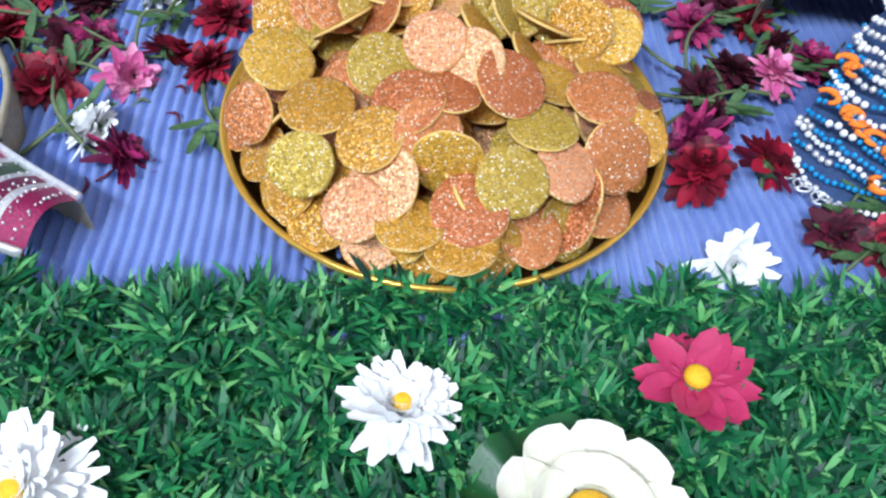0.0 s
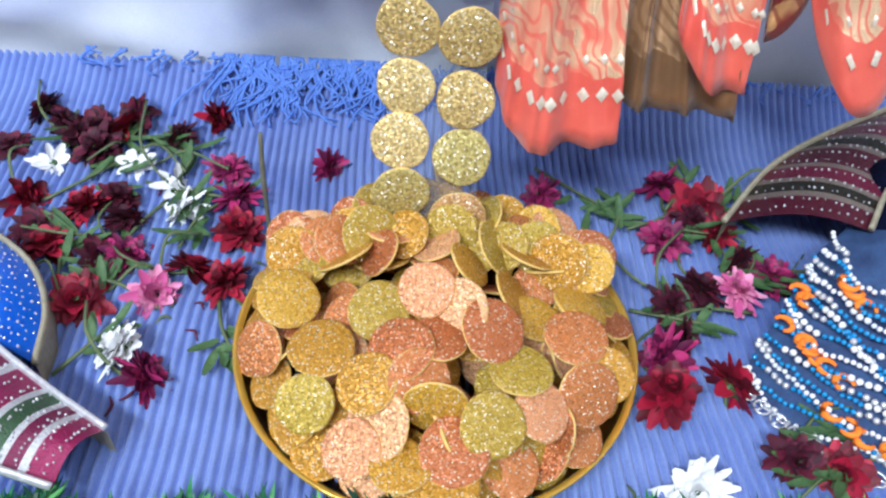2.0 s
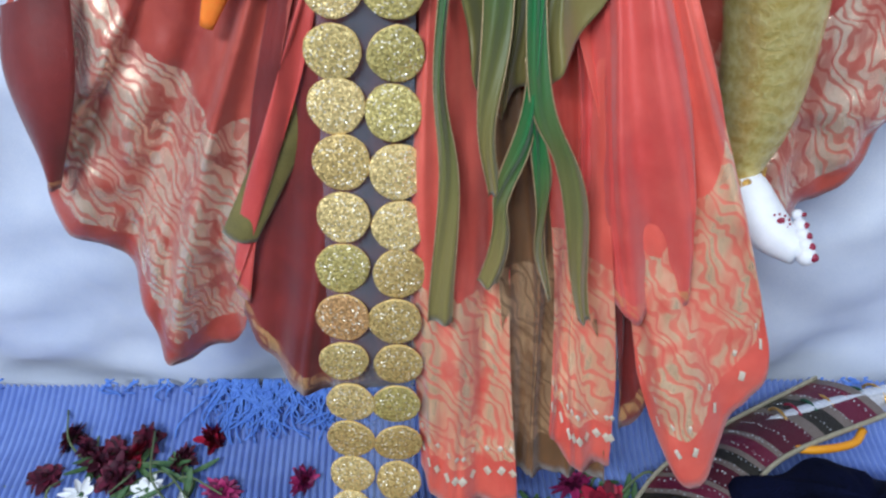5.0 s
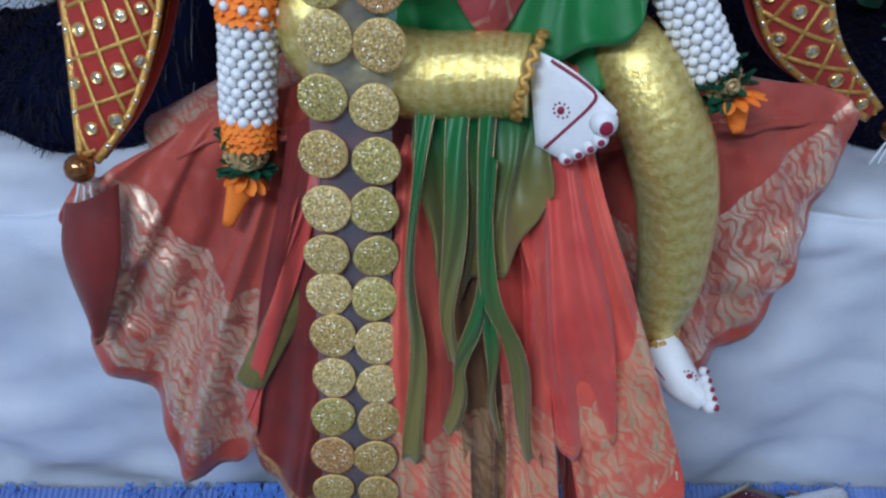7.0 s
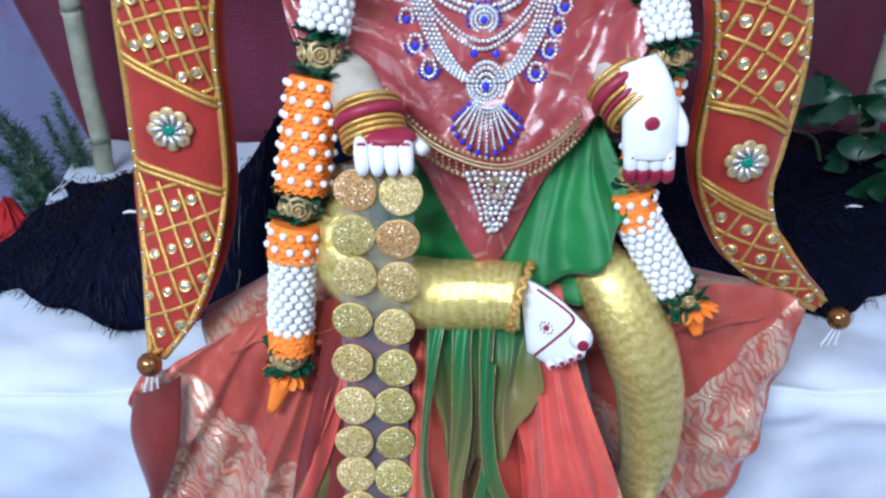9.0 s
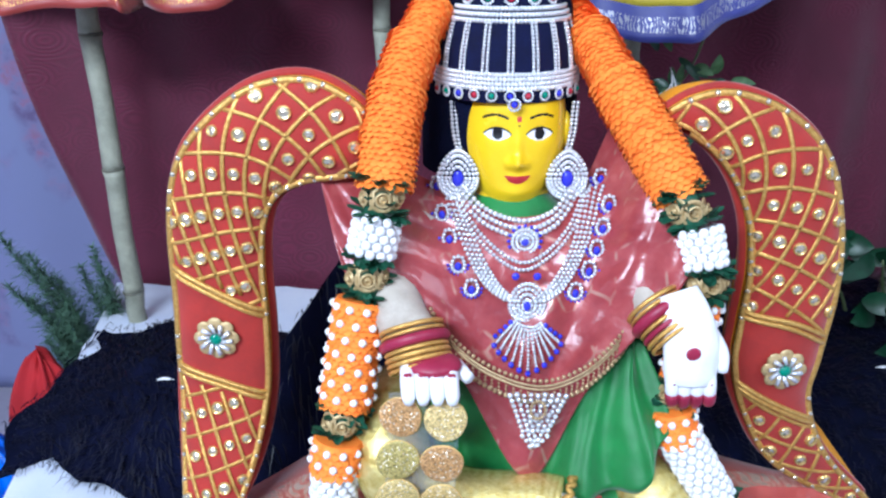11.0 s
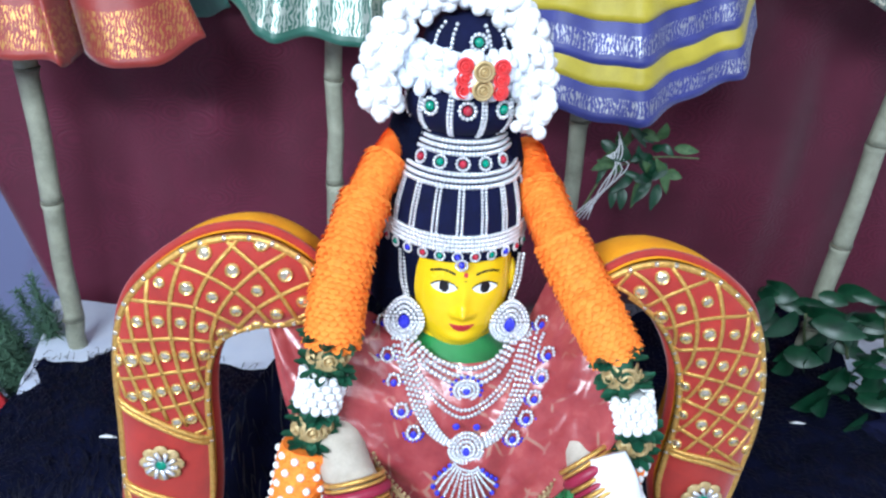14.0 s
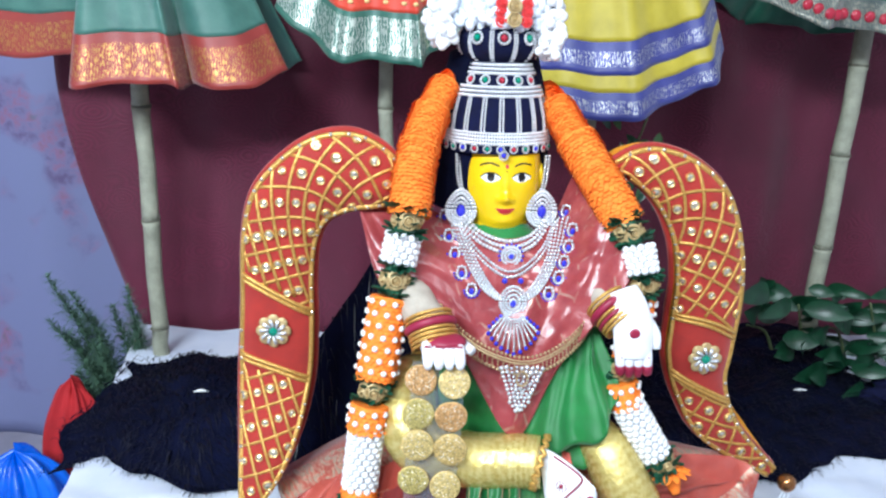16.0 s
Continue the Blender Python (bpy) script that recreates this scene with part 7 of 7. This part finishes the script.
def scatter():
    r = random.Random(41)
    spots = [
        ("dark", -0.312, 0.575), ("dark", -0.269, 0.556), ("red", -0.242, 0.556), ("limp", -0.293, 0.511), ("red", -0.179, 0.572), ("dark", -0.195, 0.549), ("limp", -0.223, 0.517), ("red", -0.244, 0.456), ("limp", -0.171, 0.464), ("magenta", -0.151, 0.515),
        ("red", -0.130, 0.442), ("dark", -0.276, 0.438), ("magenta", -0.275, 0.400), ("pink", -0.178, 0.384), ("red", -0.158, 0.401), ("red", -0.126, 0.392), ("white", -0.179, 0.334), ("magenta", -0.169, 0.309), ("dark", -0.225, 0.412), ("magenta", -0.077, 0.529),
        ("magenta", 0.100, 0.504), ("magenta", 0.200, 0.515), ("red", 0.226, 0.498), ("magenta", 0.189, 0.458), ("red", 0.237, 0.464), ("dark", 0.200, 0.402), ("dark", 0.176, 0.392), ("pink", 0.229, 0.403), ("magenta", 0.262, 0.422), ("red", 0.165, 0.314),
        ("red", 0.201, 0.320), ("dark", 0.232, 0.276), ("red", 0.262, 0.267), ("white", 0.168, 0.256), ("dark", -0.30, 0.56), ("dark", -0.235, 0.575), ("red", -0.262, 0.418), ("dark", -0.215, 0.445), ("dark", -0.295, 0.385), ("red", -0.22, 0.372), ("magenta", -0.135, 0.475), ("dark", 0.245, 0.435), ("dark", -0.285, 0.545), ("dark", -0.255, 0.530), ("limp", -0.19, 0.49), ("dark", -0.225, 0.470), ("magenta", -0.205, 0.415), ("dark", -0.31, 0.415), ("dark", 0.215, 0.480), ("magenta", 0.175, 0.345), ("dark", -0.33, 0.53), ("red", -0.30, 0.47), ("dark", 0.180, 0.365), ("magenta", 0.29, 0.40)]
    for kind, x, y in spots:
        ob, label = KINDS[kind]
        big = 1.25 if (kind, x) in (("red", 0.165), ("red", 0.226)) else r.uniform(0.85, 1.08)
        lift = 0.034 * max(0, (y - 0.54) / 0.095) ** 2
        m = Matrix.Translation((x, y, 0.006 + lift)) @ Matrix.Rotation(r.uniform(0, 6.28), 4, "Z") @ Matrix.Rotation(r.uniform(-1.25, 1.25), 4, "X") @ Matrix.Diagonal((big, big * r.uniform(0.75, 1.1), big * r.uniform(0.7, 1.15), 1))
        c = copy_thing(ob, m)
        c.matrix_basis = m
        tagged(c, label, "flower", "flowers scattered on the mat")
    for ob, _ in KINDS.values():
        for o in (*ob.children_recursive, ob):
            bpy.data.objects.remove(o)


scatter()


def on_grass(kind, petal, x, y, radius, width, layers, label, seed, tilt, notch=0.0):
    ob = bloom(kind, petal, "yolk", layers, radius, width, 0.0, seed, 0.05, notch, True)
    ob.matrix_basis = Matrix.Translation((x, y, 0.016)) @ Matrix.Rotation(tilt[0], 4, "X") @ Matrix.Rotation(tilt[1], 4, "Y") @ Matrix.Rotation(seed, 4, "Z")
    tagged(ob, label, "flower", "flowers set in the grass")


on_grass("daisy", "white_petal", -0.003, 0.152, 0.0250, 0.0085, 6, "white daisy with a yellow heart set in the grass", 21, (-0.15, 0.1))
on_grass("daisy", "white_petal", -0.146, 0.112, 0.031, 0.0090, 6, "full white daisy set in the grass", 22, (0.05, -0.1))
on_grass("crimson_daisy", "rose_petal", 0.128, 0.168, 0.0275, 0.0170, 1, "crimson daisy with a yellow heart set in the grass", 23, (-0.1, 0.0), 0.08)


def lotus():
    root = thing("lotus_flower", (0.078, 0.100, 0.004), "white foam lotus with yellow heart on a green pad", "flower")
    s = Shape()
    for i in range(9):
        a0, a1 = i * 2 * math.pi / 9, (i + 1) * 2 * math.pi / 9
        rows = [[(0.068 + q * math.cos(a), 0.100 + q * math.sin(a), 0.026 + 0.006 * math.sin(9 * a) * q / 0.05) for a in np.linspace(a0, a1, 6)] for q in (0.001, 0.03, 0.046, 0.052)]
        s.grid(rows)
    part("pad", s, M["pad_leaf"], root, "dark green lotus pad")
    c = np.array((0.071, 0.103, 0.026))
    for k, (n, q, e) in enumerate(((9, 0.036, 0.30), (8, 0.031, 0.75), (6, 0.024, 1.15))):
        for i in range(n):
            a = i * 2 * math.pi / n + 0.4 * k
            d = np.array((math.cos(a), math.sin(a), 0))
            s = Shape()
            rows = []
            for t in np.linspace(0, 1, 7):
                w = 0.0155 * math.sin(math.pi * (0.14 + 0.74 * t)) ** 0.55 * (1 - 0.12 * k)
                ee = e + 0.7 * t
                mid = c + d * (0.007 + q * t * math.cos(e + 0.25 * t)) + np.array((0, 0, q * t * math.sin(ee) * 0.75))
                side = np.array((-d[1], d[0], 0))
                rows.append([mid + side * w * f + (np.array((0, 0, 1)) * 0.3 - d * 0.5) * w * 0.7 * f * f for f in (-1, -0.5, 0, 0.5, 1)])
            s.grid(rows)
            part("petal", s, M["cream"], root)
    s = Shape()
    s.ball(c + np.array((0, 0, 0.016)), (0.011, 0.011, 0.007), 14, 8)
    part("heart", s, M["yolk"], root, "yellow heart")


lotus()


def sprigs():
    r = random.Random(77)
    for x, y, n in ((-0.121, 0.348, 0.035), (-0.205, 0.43, 0.05), (-0.165, 0.480, 0.05), (-0.255, 0.49, 0.05), (0.215, 0.515, 0.03), (0.275, 0.425, 0.04), (0.20, 0.385, 0.04), (0.255, 0.265, 0.045), (-0.29, 0.36, 0.05), (0.13, 0.50, 0.05), (-0.20, 0.385, 0.035), (-0.285, 0.555, 0.045), (-0.235, 0.545, 0.05), (-0.185, 0.505, 0.05), (-0.16, 0.455, 0.04), (-0.245, 0.405, 0.05), (-0.20, 0.335, 0.03), (0.235, 0.49, 0.045), (0.205, 0.465, 0.04), (0.23, 0.42, 0.05), (0.185, 0.375, 0.035), (0.27, 0.285, 0.045), (0.155, 0.47, 0.04)):
        root = thing("leaf_sprig", (x, y, 0.004), "small green leaf sprig lying on the blue mat", "leaves", "leaf sprigs on the mat")
        a = r.uniform(0, 6.28)
        s = Shape()
        s.tube([(x - n * math.cos(a), y - n * math.sin(a), 0.008), (x, y, 0.014), (x + n * 0.8 * math.cos(a + 0.3), y + n * 0.8 * math.sin(a + 0.3), 0.010)], [0.0016, 0.0010], 5, n=10)
        part("stem", s, M["stem"], root)
        for k in range(7):
            b = a + r.uniform(-1.4, 1.4)
            s = Shape()
            p = np.array((x + r.uniform(-0.3, 0.6) * n * math.cos(a), y + r.uniform(-0.3, 0.6) * n * math.sin(a), 0.012))
            s.petal(p, p + np.array((0.6 * n * math.cos(b), 0.6 * n * math.sin(b), r.uniform(0.0, 0.012))), 0.0065, 0.3)
            part("leaf", s, M["sepal"], root)
    # loose petals and stalk bits
    for i in range(26):
        x, y = r.uniform(-0.22, 0.24), r.uniform(0.24, 0.52)
        if (x - PLATE[0]) ** 2 + (y - PLATE[1]) ** 2 < 0.142 ** 2:
            continue
        a, n = r.uniform(0, 6.28), r.uniform(0.006, 0.015)
        s = Shape()
        s.tube([(x, y, 0.0055), (x + 0.5 * n * math.cos(a), y + 0.5 * n * math.sin(a), 0.008), (x + n * math.cos(a + 0.5), y + n * math.sin(a + 0.5), 0.0060)], [0.0006, 0.0012, 0.0005], 5, n=6)
        solid("petal_scrap", s, M["dark_petal"] if i % 3 else M["stem"], "dry petal scrap lying on the blue mat", "petal", group="petal scraps")
    s = Shape()
    s.tube([(-0.104, 0.432, 0.0), (-0.104, 0.436, 0.07), (-0.103, 0.440, 0.105)], [0.0013, 0.0020, 0.0014], 6, n=10)
    solid("incense_stick", s, M["bamboo_node"], "thin grey incense stick stuck upright in the mat", "incense stick")


sprigs()


# ---------------------------------------------------------------- dressed figures at the mat's ends
def strip_cloth(name, outer, inner, material, border, label, trim):
    """A striped costume panel between two curved braids, raised on its stiff lining."""
    root = thing(name, (*np.mean([p[:2] for p in inner], axis=0), 0.0), label, "embroidered cloth")
    o, q = spline(outer, 50), spline(inner, 50)
    s = Shape()
    s.grid([[o[i] * (1 - t) + q[i] * t + np.array((0, 0, 0.012 * math.sin(math.pi * t))) for t in np.linspace(0, 1, 16)] for i in range(50)])
    part("panel", s, M[material], root)
    low = Shape()
    low.grid([[o[i], (o[i][0], o[i][1], 0.0)] for i in range(50)])
    low.grid([[o[k] * (1 - t) + q[k] * t for t in np.linspace(0, 1, 8)] for k in (0, 0)])
    part("lining", low, M["braid_beige"], root)
    for line in (o, q):
        s = Shape()
        s.tube(line + np.array((0, 0, 0.002)), 0.0036, 8, flat=0.6)
        part("braid", s, M[border], root, trim)
    s = Shape()
    for i in range(2, 50, 3):
        for t in np.linspace(0.08, 0.92, 15):
            s.ball(o[i] * (1 - t) + q[i] * t + np.array((RNG.uniform(-0.0015, 0.0015), RNG.uniform(-0.0015, 0.0015), 0.012 * math.sin(math.pi * t) + 0.0005)), RNG.uniform(0.0005, 0.0011), 6, 4)
    tagged(part("sequin_work", s, M["silver"], root), kind="stuff")


strip_cloth("embroidered_skirt", [(0.226, 0.452, 0.035), (0.275, 0.508, 0.045), (0.345, 0.552, 0.055), (0.46, 0.605, 0.07)], [(0.310, 0.418, 0.065), (0.335, 0.455, 0.075), (0.385, 0.495, 0.085), (0.50, 0.54, 0.09)], "stripe_wine", "braid_beige", "wine and silver striped skirt panel with cream braid", "cream braid")
strip_cloth("embroidered_skirt", [(-0.165, 0.262, 0.030), (-0.205, 0.285, 0.035), (-0.260, 0.320, 0.045), (-0.33, 0.37, 0.05)], [(-0.182, 0.226, 0.030), (-0.225, 0.232, 0.045), (-0.28, 0.240, 0.05), (-0.35, 0.25, 0.05)], "stripe_pink", "silver", "pink and silver striped skirt panel with sequin braid", "silver sequin braid")
strip_cloth("embroidered_skirt", [(-0.222, 0.307, 0.025), (-0.228, 0.345, 0.030), (-0.248, 0.378, 0.035), (-0.285, 0.405, 0.04)], [(-0.265, 0.310, 0.045), (-0.275, 0.335, 0.05), (-0.295, 0.360, 0.05), (-0.33, 0.380, 0.05)], "blue_film", "braid_beige", "bright blue skirt panel with silver-cream braid", "cream braid")


def bead_collar():
    root = thing("beaded_collar", (0.29, 0.36, 0.0), "blue, white and orange beaded collar in many rows", "bead collar")
    tones = ("white_bead", "blue_bead", "blue_bead", "white_bead", "blue_bead", "blue_bead", "orange", "blue_bead", "white_bead", "blue_bead", "blue_bead", "orange", "blue_bead", "white_bead", "blue_bead", "blue_bead", "white_bead")
    M["collar_cloth"] = plain("slate blue cloth", col(34, 52, 92), col(64, 92, 138), 0.8, scale=60)
    M["blue_bead"] = plain("blue glass bead", col(16, 110, 176), col(60, 170, 230), 0.18, 0.0, scale=300, bump=0.0)
    cx, cy = 0.345, 0.395

    def within(x, y):
        return (x - 0.208) * 0.105 - (y - 0.326) * 0.087 > 0

    for k, tone in enumerate(tones):
        q = 0.141 - 0.0047 * k
        s, s2, lobes = Shape(), Shape(), Shape()
        a, run = 2.45, 0
        while a < 4.95:
            w = 1 + 0.030 * math.sin(7 * a + 1.7 * k) + RNG.uniform(-0.008, 0.008)
            x, y = cx + q * w * math.cos(a), cy + q * w * math.sin(a)
            z = 0.012 + 0.0034 * k + 0.003 * math.sin(11 * a + k) + RNG.uniform(0, 0.002)
            run = run - 1 if run > 0 else (4 if RNG.random() < 0.10 else 0)
            r = 0.0024 if run else 0.0018
            if within(x, y):
                (s2 if run else s).ball((x, y, z), (r, r, r * 0.95), 7, 5)
                if k % 4 == 2 and RNG.random() < 0.16:
                    b = RNG.uniform(0, 6.28)
                    lobes.tube([(x + 0.006 * math.cos(b + g), y + 0.006 * math.sin(b + g), z + 0.004) for g in np.linspace(0, 4.2, 9)], [0.0012, 0.0026, 0.0012], 6)
            a += 2.05 * r / q
        tagged(part("bead_string", s, M[tone if tone != "orange" else "blue_bead"], root), kind="stuff")
        if s2.v:
            tagged(part("bead_string", s2, M["white_bead" if k % 2 else "silver"], root), kind="stuff")
        if lobes.v:
            tagged(part("orange_curl", lobes, M["orange"], root, "orange curled bead leaves"), kind="stuff")
    for a in np.arange(3.60, 4.45, 0.082):
        s = Shape()
        c = np.array((cx + 0.150 * math.cos(a), cy + 0.150 * math.sin(a), 0.012))
        s.tube([c + np.array((0.0052 * math.cos(b), 0.0052 * math.sin(b), 0)) for b in np.linspace(0, 6.28, 15)], 0.0009, 5)
        for b in (1.57, 3.66, 5.76):
            s.tube([c, c + np.array((0.005 * math.cos(b), 0.005 * math.sin(b), 0))], 0.0008, 4)
        part("charm_ring", s, M["silver"], root, "pink-silver round charm")
    s = Shape()
    rows = []
    for q in np.linspace(0.142, 0.03, 14):
        row = []
        for a in np.linspace(0.0, 1.0, 40):
            lo = next(g for g in np.arange(2.2, 4.2, 0.02) if within(cx + q * math.cos(g), cy + q * math.sin(g)))
            g = lo + (4.95 - lo) * a
            row.append((cx + q * math.cos(g), cy + q * math.sin(g), 0.004 + 0.55 * (0.142 - q)))
        rows.append(row)
    s.grid(rows)
    part("lining", s, M["collar_cloth"], root, "slate blue lining")


bead_collar()
# black mound added to stand for the dark navy void behind the collar
bundle("plush_cloth", (0.415, 0.415, -0.002), (0.098, 0.085, 0.135), M["velvet_black"], "rounded black mound filling the dark void behind the beaded collar", 5, 3)


def folded_scarf():
    root = thing("folded_scarf", (0.44, 0.57, 0.0), "white scarf with gold and coloured stripes, folded", "scarf")
    s = Shape()
    s.tube([(0.365, 0.535, 0.062), (0.42, 0.548, 0.070), (0.49, 0.565, 0.074), (0.56, 0.58, 0.075)], [0.012, 0.019, 0.020, 0.020], 14, flat=0.7, n=24)
    part("roll", s, M["silver"], root)
    for k in range(7):
        p = spline([(0.365, 0.535, 0.062), (0.42, 0.548, 0.070), (0.49, 0.565, 0.074), (0.56, 0.58, 0.075)], 24)[5 + 2 * k]
        s = Shape()
        s.tube([p + 0.0200 * np.array((0.2 * math.cos(b), -math.cos(b), 0.9 * math.sin(b))) for b in np.linspace(0, 3.1, 14)], 0.0016, 5)
        part("stripe", s, M[("gold_braid", "lac", "leaf_ribbon")[k % 3]], root)
    s = Shape()
    s.tube([(0.385, 0.515, 0.078), (0.41, 0.502, 0.086), (0.45, 0.507, 0.088), (0.47, 0.525, 0.085)], 0.004, 8, n=16)
    part("cord", s, M["yellow_cloth"], root, "yellow cord")


folded_scarf()
